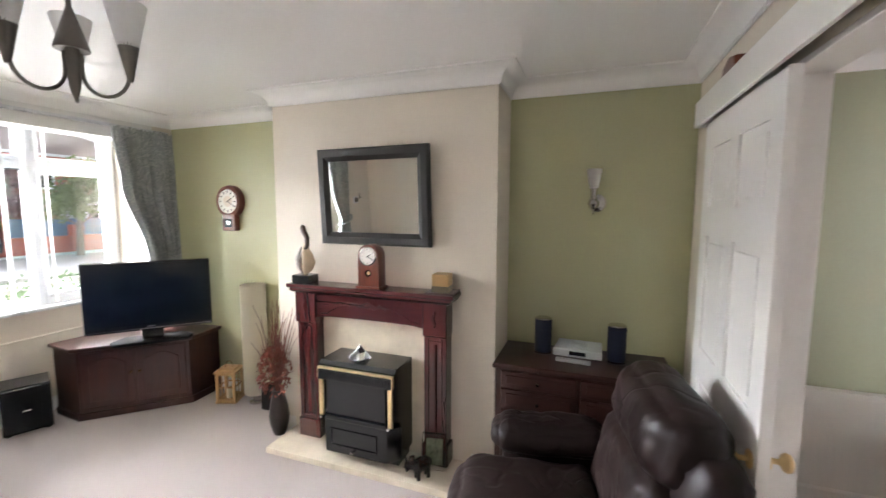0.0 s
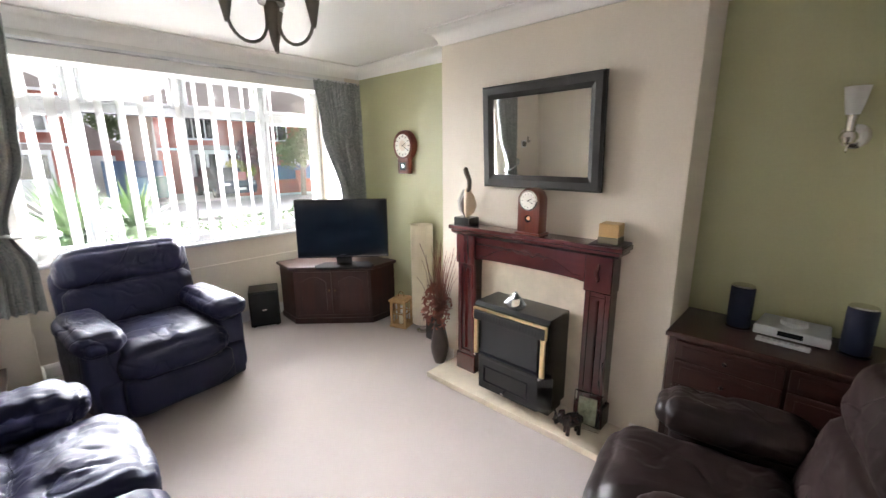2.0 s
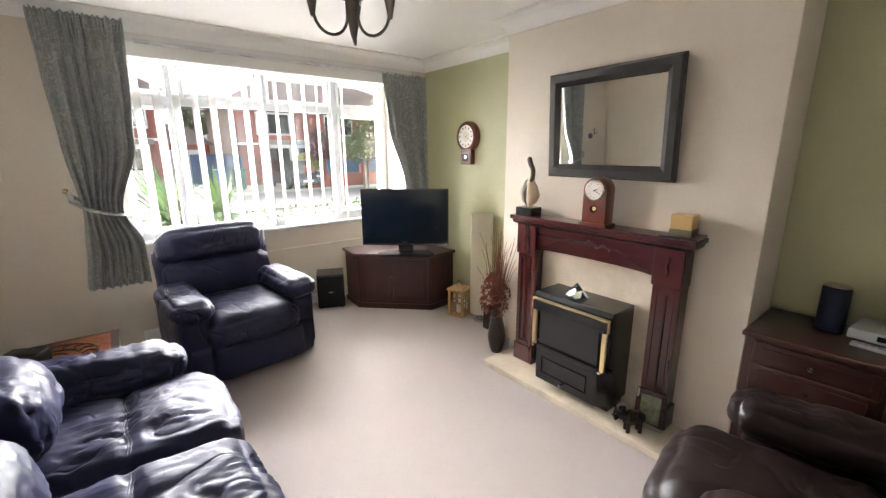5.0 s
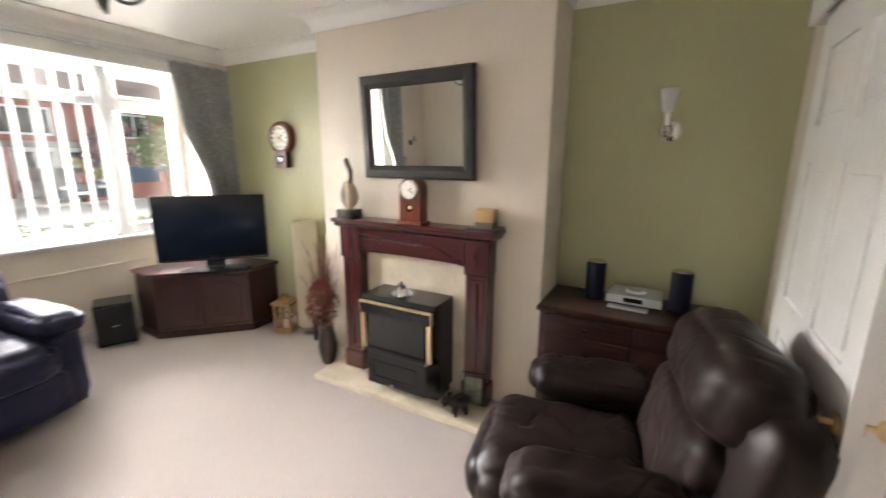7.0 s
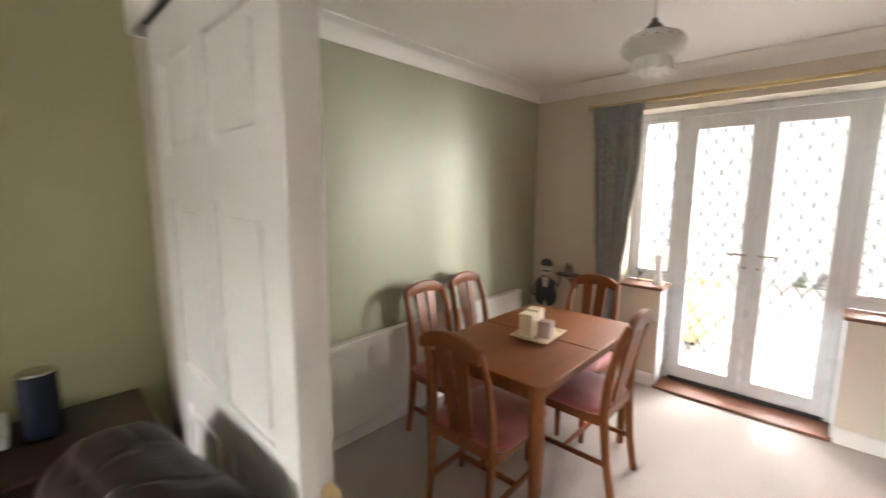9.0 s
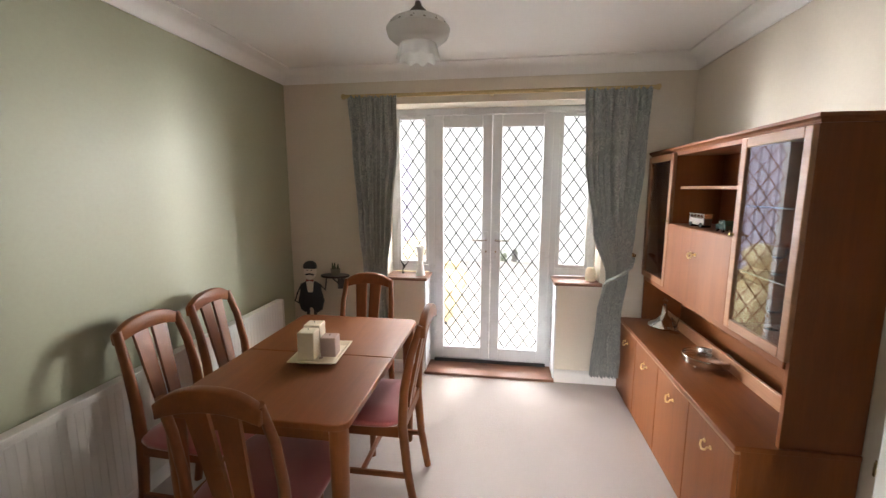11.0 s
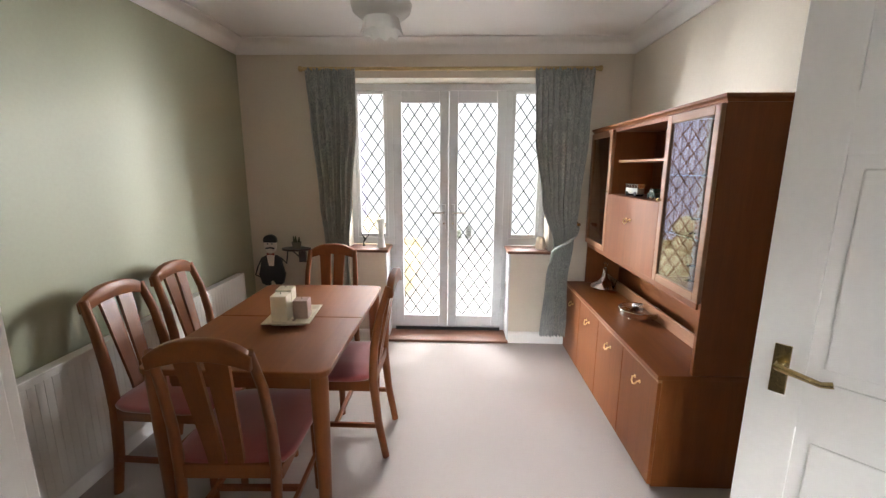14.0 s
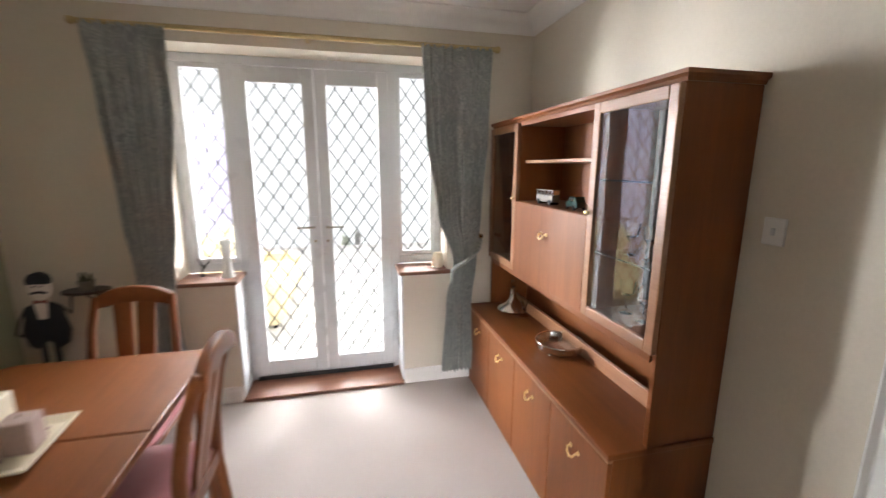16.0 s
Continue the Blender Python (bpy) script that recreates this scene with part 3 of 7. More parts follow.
# ---- french doors ----
fd = thing("french_doors", "white plastic french doors with leaded diamond glass, closed", "french doors")
tagged(fd, kind="structure")
bm = bmesh.new()
FX = OX
box(bm, (FX, E0, EH - 0.05), (FX + 0.06, E1, EH), 0.004)
for y0, y1, z0 in ((E0, E0 + 0.045, 0.8), (D0, D0 + 0.05, 0.0), (D1 - 0.05, D1, 0.0), (E1 - 0.045, E1, 0.8)):
    box(bm, (FX + 0.001, y0, z0), (FX + 0.059, y1, EH - 0.05), 0.004)
for y0, y1 in ((E0 + 0.045, D0), (D1, E1 - 0.045)):
    box(bm, (FX + 0.002, y0, 0.8), (FX + 0.058, y1, 0.86), 0.004)
box(bm, (FX, D0 + 0.05, 0.0), (FX + 0.06, D1 - 0.05, 0.05), 0.004)
part("door_frame", bm, M_pvc, fd)


def lattice(bm, x, y0, y1, z0, z1, step_y, step_z, w=0.0075):
    """Diamond lead strips on both faces of a pane, cut to its edges."""
    n = int((y1 - y0) / step_y + (z1 - z0) / step_z) + 2
    for s in (1, -1):
        for i in range(-n, n + 1):
            # line: (y - y0)/step_y + s*(z - z0)/step_z = i + 0.5
            ends = []
            for z in (z0, z1):
                y = y0 + step_y * (i + 0.5 - s * (z - z0) / step_z)
                if y0 - 1e-9 <= y <= y1 + 1e-9:
                    ends.append((y, z))
            for y in (y0, y1):
                z = z0 + s * step_z * (i + 0.5 - (y - y0) / step_y)
                if z0 < z < z1:
                    ends.append((y, z))
            if len(ends) >= 2:
                (ya, za), (yb, zb) = ends[0], ends[-1]
                d = Vector((yb - ya, zb - za))
                if d.length < 0.01:
                    continue
                t = Vector((-d.y, d.x)).normalized() * w / 2
                prism(bm, [(ya + t.x, za + t.y), (yb + t.x, zb + t.y), (yb - t.x, zb - t.y), (ya - t.x, za - t.y)], x - 0.0015, x + 0.0015, "x")
    return bm


mid = (D0 + D1) / 2
for y0, y1, s in ((D0 + 0.05, mid - 0.002, -1), (mid + 0.002, D1 - 0.05, 1)):
    leaf = part("door_leaf", bmesh.new(), M_pvc, fd)
    bm = bmesh.new()
    w = 0.075
    for lo, hi in (((y0, 0.055), (y0 + w, EH - 0.055)), ((y1 - w, 0.055), (y1, EH - 0.055)), ((y0 + w, 0.055), (y1 - w, 0.055 + 0.10)), ((y0 + w, EH - 0.055 - w - 0.02), (y1 - w, EH - 0.055))):
        box(bm, (FX - 0.012, *lo), (FX + 0.05, *hi), 0.006)
    bm.to_mesh(leaf.data)
    bm.free()
    pane = part("pane", bx((FX + 0.015, y0 + w - 0.004, 0.151), (FX + 0.021, y1 - w + 0.004, EH - 0.146)), M_glass, leaf)
    pane.visible_shadow = False
    part("leading", lattice(bmesh.new(), FX + 0.012, y0 + w, y1 - w, 0.155, EH - 0.15, 0.105, 0.15), M_lead, leaf, "dark lead diamond lattice")
    hy = y1 - 0.037 if s < 0 else y0 + 0.037
    bm = box(bmesh.new(), (FX - 0.022, hy - 0.015, 0.93), (FX - 0.012, hy + 0.015, 1.15), 0.004)
    part("handle_plate", bm, M_pvc, leaf)
    d = -1 if s < 0 else 1
    part("handle_lever", tube(bmesh.new(), [(FX - 0.02, hy, 1.08), (FX - 0.055, hy, 1.08), (FX - 0.06, hy + d * 0.02, 1.08), (FX - 0.058, hy + d * 0.11, 1.078)], 0.008), M_chrome, leaf, smooth=True)
    part("lock_cylinder", lathe(bmesh.new(), [(0.008, 0), (0.008, 0.012), (0, 0.013)], 12, pose(FX - 0.022, hy, 0.985, 0, -90, 0)), M_oldbrass, leaf)
for y0, y1 in ((E0 + 0.045, D0), (D1, E1 - 0.045)):
    pane = part("pane", bx((FX + 0.025, y0, 0.86), (FX + 0.031, y1, EH - 0.05)), M_glass, fd)
    pane.visible_shadow = False
    bm = bmesh.new()
    for lo, hi in (((y0, 0.86), (y0 + 0.03, EH - 0.05)), ((y1 - 0.03, 0.86), (y1, EH - 0.05)), ((y0 + 0.03, 0.86), (y1 - 0.03, 0.89)), ((y0 + 0.03, EH - 0.08), (y1 - 0.03, EH - 0.05))):
        box(bm, (FX + 0.004, *lo), (FX + 0.05, *hi), 0.005)
    part("side_light_bead", bm, M_pvc, fd)
    part("leading", lattice(bmesh.new(), FX + 0.022, y0 + 0.03, y1 - 0.03, 0.89, EH - 0.08, 0.105, 0.15), M_lead, fd, "dark lead diamond lattice")
setting("threshold_trim", bx((EX - 0.03, D0 + 0.002, 0.0), (FX - 0.001, D1 - 0.002, 0.022), 0.004), M_thresh, "brown wooden threshold inside the french doors", "threshold")
setting("threshold_bar", bx((FX - 0.03, D0 + 0.05, 0.024), (FX - 0.013, D1 - 0.05, 0.05), 0.003), M_lead, "dark metal strip under the french doors", "threshold")
for nm, y0, y1 in (("window_sill_south", E0, D0 + 0.03), ("window_sill_north", D1 - 0.03, E1)):
    setting(nm, bx((EX - 0.035, y0 - 0.02 if y0 == E0 else y0, 0.772), (FX, y1 if y0 == E0 else y1 + 0.02, 0.797), 0.006), M_thresh, "varnished brown wooden window sill", "sill")
bm = bmesh.new()
for y0, y1 in ((D0, D0 + 0.012), (D1 - 0.012, D1)):
    box(bm, (EX + 0.002, y0, 0.0), (FX - 0.001, y1, 0.77))
setting("reveal_trim", bm, M_pvc, "white plastic reveal boards beside the french doors", "trim")

# ---- living room: door, curtains, blind ----
def panel_door(name, label, w, h, thick, m, rows, group=""):
    """A moulded panel door in its own x (width) and z; rows are (z0, z1) of its pairs of panels."""
    door = thing(name, label, "door", m, group)
    door["kind"] = "structure"
    bm = bmesh.new()
    st, mu = 0.105, 0.09
    xs = [0, st, w / 2 - mu / 2, w / 2 + mu / 2, w - st, w]
    zs = [0] + [z for r in rows for z in r] + [h]
    for x0, x1 in ((xs[0], xs[1]), (xs[2], xs[3]), (xs[4], xs[5])):
        box(bm, (x0, -thick / 2, 0), (x1, thick / 2, h), 0.002)
    for z0, z1 in zip(zs[::2], zs[1::2]):
        for x0, x1 in ((xs[1], xs[2]), (xs[3], xs[4])):
            box(bm, (x0 - 0.001, -thick / 2 + 0.0005, z0), (x1 + 0.001, thick / 2 - 0.0005, z1))
    part("door_frame", bm, M_white, door)
    for z0, z1 in rows:
        for x0, x1 in ((xs[1], xs[2]), (xs[3], xs[4])):
            bm = bmesh.new()
            box(bm, (x0, -0.006, z0), (x1, 0.006, z1))
            for s in (-1, 1):
                lo, hi = sorted((s * 0.006, s * (thick / 2 - 0.004)))
                box(bm, (x0 + 0.03, lo, z0 + 0.03), (x1 - 0.03, hi, z1 - 0.03), 0.009)
            part("panel", bm, M_white, door)
    return door


def knob_parts(door, x, y, z, s):
    """A round brass knob on its rose, on the face that looks along s in y."""
    t = pose(x, y, z, -90 * s, 0, 0)
    part("knob_rose", lathe(bmesh.new(), [(0.0, 0), (0.028, 0.0), (0.03, 0.003), (0.026, 0.007), (0.012, 0.009), (0.0, 0.009)], 24, t), M_brass, door, smooth=True)
    part("door_knob", lathe(bmesh.new(), [(0.009, 0.006), (0.008, 0.03), (0.012, 0.036), (0.024, 0.042), (0.029, 0.05), (0.027, 0.06), (0.016, 0.067), (0.0, 0.068)], 24, t), M_brass, door, "faceted brass knob", smooth=True)


ROWS6 = [(0.24, 0.82), (0.95, 1.47), (1.60, 1.86)]
sl = panel_door("door_1", "white six-panel sliding door, slid open beside the opening", 0.86, 1.985, 0.035, pose(0.857, 1.952, 0.012, 0, 0, 90), ROWS6)
knob_parts(sl, 0.052, 0.0175, 0.815, 1)
knob_parts(sl, 0.035, -0.0175, 0.83, -1)


def curtain(name, label, sections, folds, depth, seed, tie=None, hook=None):
    c = thing(name, label, "curtain")
    part("cloth", swag(bmesh.new(), sections, folds, depth, 150, seed=seed), M_curtain, c, smooth=80)
    if tie:
        part("tieback", tube(bmesh.new(), tie, 0.011, 8, 1.6), M_curtain, c, smooth=True)
    if hook:
        part("tieback_hook", lathe(bmesh.new(), [(0.0, 0), (0.014, 0), (0.014, 0.006), (0.005, 0.01), (0.005, 0.045), (0.014, 0.05), (0.014, 0.058), (0, 0.06)], 14, hook), M_oldbrass, c, "dark brass hook on the wall", smooth=True)
    return c


def lerp_sections(keys, n=44):
    """Fills in the levels of a curtain between keyed ones (z, y0, y1, x)."""
    out = []
    for k in range(n + 1):
        z = keys[0][0] + (keys[-1][0] - keys[0][0]) * k / n
        for a, b in zip(keys, keys[1:]):
            if b[0] - 1e-6 <= z <= a[0] + 1e-6:
                f = (a[0] - z) / (a[0] - b[0])
                f = f * f * (3 - 2 * f)
                y0, y1, x = [p + (q - p) * f for p, q in zip(a[1:], b[1:])]
                out.append((z, (x, y0), (x, y1)))
                break
    return out


curtain("curtain", "blue-green damask curtain tied back beside the bay window",
        lerp_sections([(2.31, 0.37, 0.80, -2.99), (2.0, 0.38, 0.79, -2.99), (1.6, 0.40, 0.76, -2.99), (1.17, 0.44, 0.64, -2.99), (0.95, 0.42, 0.72, -2.98), (0.68, 0.39, 0.72, -2.98)]), 8, 0.038, 1.3,
        [(WX + 0.02, 0.385, 1.28), (-2.99, 0.40, 1.24), (-2.945, 0.46, 1.20), (-2.94, 0.55, 1.165), (-2.95, 0.64, 1.14), (-2.99, 0.67, 1.13), (-3.03, 0.62, 1.15), (-3.05, 0.5, 1.2), (WX + 0.02, 0.39, 1.27)],
        pose(WX, 0.37, 1.30, 0, 90, 0))
curtain("curtain", "blue-green damask curtain drawn to the corner of the bay",
        lerp_sections([(2.22, 2.64, 3.13, -3.07), (1.8, 2.69, 3.13, -3.07), (1.2, 2.86, 3.14, -3.07), (0.9, 2.87, 3.14, -3.07), (0.62, 2.80, 3.15, -3.07)]), 9, 0.038, 4.2)
tagged(part("curtain_rail", bx((WX, 0.42, 2.225), (WX + 0.04, 3.14, 2.245), 0.003), M_pvc, None), "white plastic curtain rail over the bay", "curtain rail")

blind = thing("vertical_blind", "white vertical blind with open slats across the bay window", "blind")
part("head_rail", bx((-3.625, 0.65, 2.225), (-3.585, 3.01, 2.26), 0.003), M_pvc, blind)
slat_me = None
for i in range(15):
    y = 0.715 + i * 0.127
    if slat_me is None:
        bm = bmesh.new()
        rows = []
        for u in range(5):
            f = u / 4 - 0.5
            rows.append([bm.verts.new((f * 0.089, 0.004 * math.cos(f * 3), z)) for z in (-1.36, 0)])
        for a, b in zip(rows, rows[1:]):
            bm.faces.new((a[0], b[0], b[1], a[1]))
        r = bmesh.ops.solidify(bm, geom=bm.faces[:], thickness=0.0012)
        s = part("slat", bm, M_blind, blind, place=pose(-3.605, y, 2.225, 0, 0, -42))
        slat_me = s.data
    else:
        s = new("slat", slat_me)
        s.parent = blind
        s.matrix_basis = pose(-3.605, y, 2.225, 0, 0, -42 + 4 * math.sin(i * 2.3))
chain = tube(bmesh.new(), [(-3.60, 0.715 + 0.127 * k * 0.5, 0.875 - 0.012 * (k % 2)) for k in range(29)], 0.0015, 5)
part("bottom_chain", chain, M_pvc, blind)


# ---- fireplace ----
fp = thing("fireplace_surround", "dark red mahogany fireplace surround with carved frieze", "fireplace", pose(0, 0, 0))
HZ = 0.042
L0, L1, R0, R1 = -1.49, -1.345, -0.57, -0.43
for x0, x1 in ((L0, L1), (R0, R1)):
    leg = part("leg", box(bmesh.new(), (x0, 2.755, HZ + 0.13), (x1, CB - 0.001, 0.845), 0.004), M_mahog_v, fp)
    part("plinth", box(bmesh.new(), (x0 - 0.012, 2.74, HZ), (x1 + 0.012, CB - 0.001, HZ + 0.13), 0.006), M_mahog_v, leg)
    bm = bmesh.new()
    w = x1 - x0
    for a, b in ((0.0, 0.2), (0.8, 1.0)):
        box(bm, (x0 + a * w, 2.745, HZ + 0.1305), (x0 + b * w, 2.7555, 0.8445), 0.003)
    for z0, z1 in ((HZ + 0.1305, HZ + 0.16), (0.815, 0.8445)):
        box(bm, (x0 + 0.2 * w, 2.7455, z0), (x0 + 0.8 * w, 2.7555, z1), 0.003)
    part("panel_border", bm, M_mahog_v, leg)
    part("bead", tube(bmesh.new(), [(x0 + 0.5 * w, 2.753, HZ + 0.18), (x0 + 0.5 * w, 2.753, 0.795)], 0.012, 8, 0.5), M_mahog_v, leg, smooth=True)
    corbel = part("corbel", box(bmesh.new(), (x0 - 0.006, 2.73, 0.845), (x1 + 0.006, CB - 0.001, 1.06), 0.006), M_mahog_v, fp)
    cx = (x0 + x1) / 2
    bm = bmesh.new()
    drop = []
    for k in range(13):
        u = k / 12
        drop.append((cx + 0.006 * math.sin(u * 9), 2.728 - 0.004 * math.sin(u * 3.14), 0.905 + 0.1 * u))
    tube(bm, drop, [0.002 + 0.010 * math.sin(math.pi * (0.12 + 0.8 * k / 12)) * (1 if k % 2 else 0.68) for k in range(13)], 10, 0.6)
    part("carving", bm, M_mahog_v, corbel, "carved acanthus drop", smooth=60)
bm = bmesh.new()
arch = [(L1 - 0.004, 0.885)] + [(L1 + 0.02 + (R0 - L1 - 0.04) * u, 0.885 + 0.014 * math.sin(math.pi * u) ** 0.4) for u in [i / 16 for i in range(17)]] + [(R0 + 0.004, 0.885), (R0 + 0.004, 1.06), (L1 - 0.004, 1.06)]
prism(bm, arch, 2.752, CB - 0.001, "y", 0.003)
frieze = part("frieze", bm, M_mahog, fp)
line = [(L1 + 0.04 + (R0 - L1 - 0.08) * u, 2.750, 0.915 + 0.07 * min(1, max(0, (0.5 - abs(u - 0.5)) * 5 - 0.35)) ** 0.7) for u in [i / 30 for i in range(31)]]
part("moulded_line", tube(bmesh.new(), line, 0.0035, 6), M_mahog, frieze, smooth=True)
bm = bmesh.new()
rng = random.Random(31)
for k in range(8):
    a = k * math.pi / 4
    lathe(bm, [(0, -0.013), (0.006, -0.008), (0.008, 0), (0.005, 0.009), (0, 0.014)], 8, pose(-0.955 + 0.014 * math.cos(a), 2.747, 0.995 + 0.012 * math.sin(a), 0, 90 - math.degrees(a), 0))
lathe(bm, [(0, 0), (0.008, 0.002), (0.006, 0.01), (0, 0.012)], 10, pose(-0.955, 2.748, 0.995, 90, 0, 0))
for side in (-1, 1):
    for k in range(9):
        u = 0.028 + 0.0125 * k
        lean = rng.uniform(-40, 40)
        size = 0.018 * (1 - 0.06 * k) * rng.uniform(0.8, 1.15)
        lathe(bm, [(0, -size), (size * 0.42, -size * 0.5), (size * 0.5, 0), (size * 0.3, size * 0.6), (0, size)], 8, pose(-0.955 + side * u, 2.746, 0.995 - 0.012 * math.sin(k * 0.9) - 0.0015 * k, 0, side * 60 + lean, 0))
tagged(part("carving", bm, M_mahog, frieze, "carved leaf and flower spray", smooth=True), kind="stuff")
bm = bmesh.new()
box(bm, (-1.53, 2.685, 1.083), (-0.37, CB - 0.001, 1.111), 0.006)
shelf = part("mantel_shelf", bm, M_mahog, fp)
part("shelf_moulding", sweep(bmesh.new(), [(-1.515, CB - 0.001), (-1.515, 2.70), (-0.385, 2.70), (-0.385, CB - 0.001)], [(0.0, 1.083), (0.0, 1.066), (0.01, 1.055), (0.03, 1.045), (0.05, 1.045), (0.05, 1.083)]), M_mahog, shelf)
bm = bmesh.new()
box(bm, (L1 + 0.001, CB - 0.022, HZ), (R0 - 0.001, CB - 0.001, 0.905), 0.002)
part("back_panel", bm, M_marble, fp, "cream marbled back panel")
bm = bmesh.new()
prism(bm, [(-1.61, 2.538), (-0.25, 2.538), (-0.25, CB - 0.001), (-1.61, CB - 0.001)], 0.001, HZ, "z", 0.004)
tagged(part("hearth", bm, M_marble, None), "cream marbled hearth slab on the carpet", "hearth")

fire = thing("electric_fire", "black box electric fire with brass trim on the hearth", "electric fire")
fx0, fx1, fz1 = -1.205, -0.685, 0.672
bm = bmesh.new()
prism(bm, [(2.64, 0.10), (CB - 0.024, 0.10), (CB - 0.024, fz1), (2.60, fz1), (2.575, fz1 - 0.02), (2.585, 0.36), (2.64, 0.33)], fx0, fx1, "x", 0.003)
body = part("body", bm, M_black, fire)
bm = bmesh.new()
prism(bm, [(fx0 + 0.02, 2.66), (fx1 - 0.02, 2.66), (fx1 - 0.02, CB - 0.03), (fx0 + 0.02, CB - 0.03)], HZ, 0.1005, "z")
part("base", bm, M_black, fire)
bm = bmesh.new()
prism(bm, [(fx0 - 0.012, 2.64), (fx0 + 0.05, 2.565), (fx1 - 0.05, 2.565), (fx1 + 0.012, 2.64)], 0.10, 0.315, "z", 0.008)
front = part("lower_front", bm, M_black, fire)
bm = bmesh.new()
for lo, hi in (((-1.12, 0.15), (-0.80, 0.158)), ((-1.12, 0.252), (-0.80, 0.26)), ((-1.12, 0.158), (-1.112, 0.252)), ((-0.808, 0.158), (-0.80, 0.252))):
    box(bm, (lo[0], 2.558, lo[1]), (hi[0], 2.566, hi[1]), 0.002)
part("panel_rim", bm, M_blackgloss, front)
part("window", bx((fx0 + 0.06, 2.568, 0.335), (fx1 - 0.06, 2.578, 0.56), 0.002), M_blackgloss, fire, "dark smoked glass")
bm = bmesh.new()
box(bm, (fx0 + 0.004, 2.556, fz1 - 0.042), (fx1 - 0.004, 2.577, fz1 - 0.031), 0.002)
box(bm, (fx0 + 0.010, 2.558, 0.33), (fx0 + 0.038, 2.577, 0.5645), 0.004)
for x in (fx0 + 0.004, fx1 - 0.0115):
    box(bm, (x, 2.557, 0.5655), (x + 0.0075, 2.577, fz1 - 0.0425), 0.002)
box(bm, (fx1 - 0.038, 2.558, 0.33), (fx1 - 0.010, 2.577, 0.5645), 0.004)
part("brass_trim", bm, M_brass, fire, "polished brass trim strips")
bm = box(bmesh.new(), (fx0 + 0.012, 2.548, 0.565), (fx1 - 0.012, 2.578, 0.63), 0.006, 2)
hood = part("hood", bm, M_black, fire)
bm = bmesh.new()
for k in range(22):
    x = fx0 + 0.055 + k * 0.0205
    box(bm, (x, 2.5455, 0.580), (x + 0.012, 2.549, 0.615), 0.001, 1, None)
part("louvres", bm, M_blackgloss, hood)
part("coal_tray", bx((fx0 + 0.05, 2.55, 0.315), (fx1 - 0.05, 2.60, 0.345), 0.008), M_blackgloss, fire)
for x in (fx0 + 0.03, -0.96, fx1 - 0.03):
    part("knob", lathe(bmesh.new(), [(0, 0), (0.006, 0), (0.006, 0.012), (0.011, 0.018), (0.009, 0.027), (0, 0.03)], 12, pose(x, 2.57 if x != -0.96 else 2.566, 0.33 if x != -0.96 else 0.135, 90, 0, 0)), M_silver, fire, smooth=True)

mir = thing("wall_mirror", "rectangular mirror in a wide black wooden frame over the fireplace", "mirror", Matrix.Translation((-0.9365, CB - 0.018, 1.371)) @ pose(0, 0, 0, 3.0, 0, -2.7) @ Matrix.Translation((0.9365, -CB + 0.002, -1.371)))
mx0, mx1, mz0, mz1, my = -1.332, -0.541, 1.371, 1.976, CB - 0.002
rows = [(0.0, 0), (0.0, 0.022), (0.012, 0.036), (0.05, 0.034), (0.062, 0.026), (0.078, 0.018), (0.078, 0)]
bm = bmesh.new()
rings = []
for cx, cz, sx, sz in ((mx0, mz0, 1, 1), (mx1, mz0, -1, 1), (mx1, mz1, -1, -1), (mx0, mz1, 1, -1)):
    rings.append([bm.verts.new((cx + sx * d, my - h, cz + sz * d)) for d, h in rows])
for a, b in zip(rings, rings[1:] + rings[:1]):
    for j in range(len(rows)):
        k = (j + 1) % len(rows)
        bm.faces.new((a[j], a[k], b[k], b[j]))
part("frame", bm, paint("black_stained_frame", (0.012, 0.011, 0.010), 0.35, 0.15, 8, 90, 0.1), mir, smooth=30)
part("mirror_glass", bx((mx0 + 0.07, my - 0.014, mz0 + 0.07), (mx1 - 0.07, my - 0.008, mz1 - 0.07)), M_mirror, mir)

# ---- on the mantel shelf ----
M_cream_res = paint("cream_resin", (0.62, 0.49, 0.33), 0.3, 0.08, 10, 90, 0.05)
M_dark_res = paint("dark_brown_resin", (0.06, 0.035, 0.022), 0.3, 0.1, 10, 90, 0.05)
sc = thing("sculpture", "abstract flame-shaped sculpture in cream and dark resin on a black block", "sculpture", pose(-1.435, 2.765, 1.111) @ Matrix.Diagonal((1.2, 1.2, 1.02, 1)))
part("block", bx((-0.055, -0.045, 0), (0.055, 0.045, 0.052), 0.003), M_black, sc)


def flame(bm, pts, flat):
    tube(bm, [(x, 0, z) for x, z, r in pts], [r for x, z, r in pts], 12, flat)
    return bm


part("light_wing", flame(bmesh.new(), [(0.0, 0.05, 0.008), (0.018, 0.09, 0.03), (0.028, 0.13, 0.036), (0.02, 0.18, 0.03), (0.008, 0.22, 0.02), (0.018, 0.25, 0.015), (0.022, 0.28, 0.012)], 0.6), M_cream_res, sc, smooth=True)
part("dark_wing", flame(bmesh.new(), [(-0.005, 0.05, 0.007), (-0.02, 0.09, 0.014), (-0.022, 0.14, 0.017), (-0.002, 0.2, 0.015), (0.018, 0.245, 0.013), (0.02, 0.29, 0.013), (0.0, 0.33, 0.015), (-0.008, 0.36, 0.014), (-0.004, 0.372, 0.008)], 1.1), M_dark_res, sc, smooth=True)
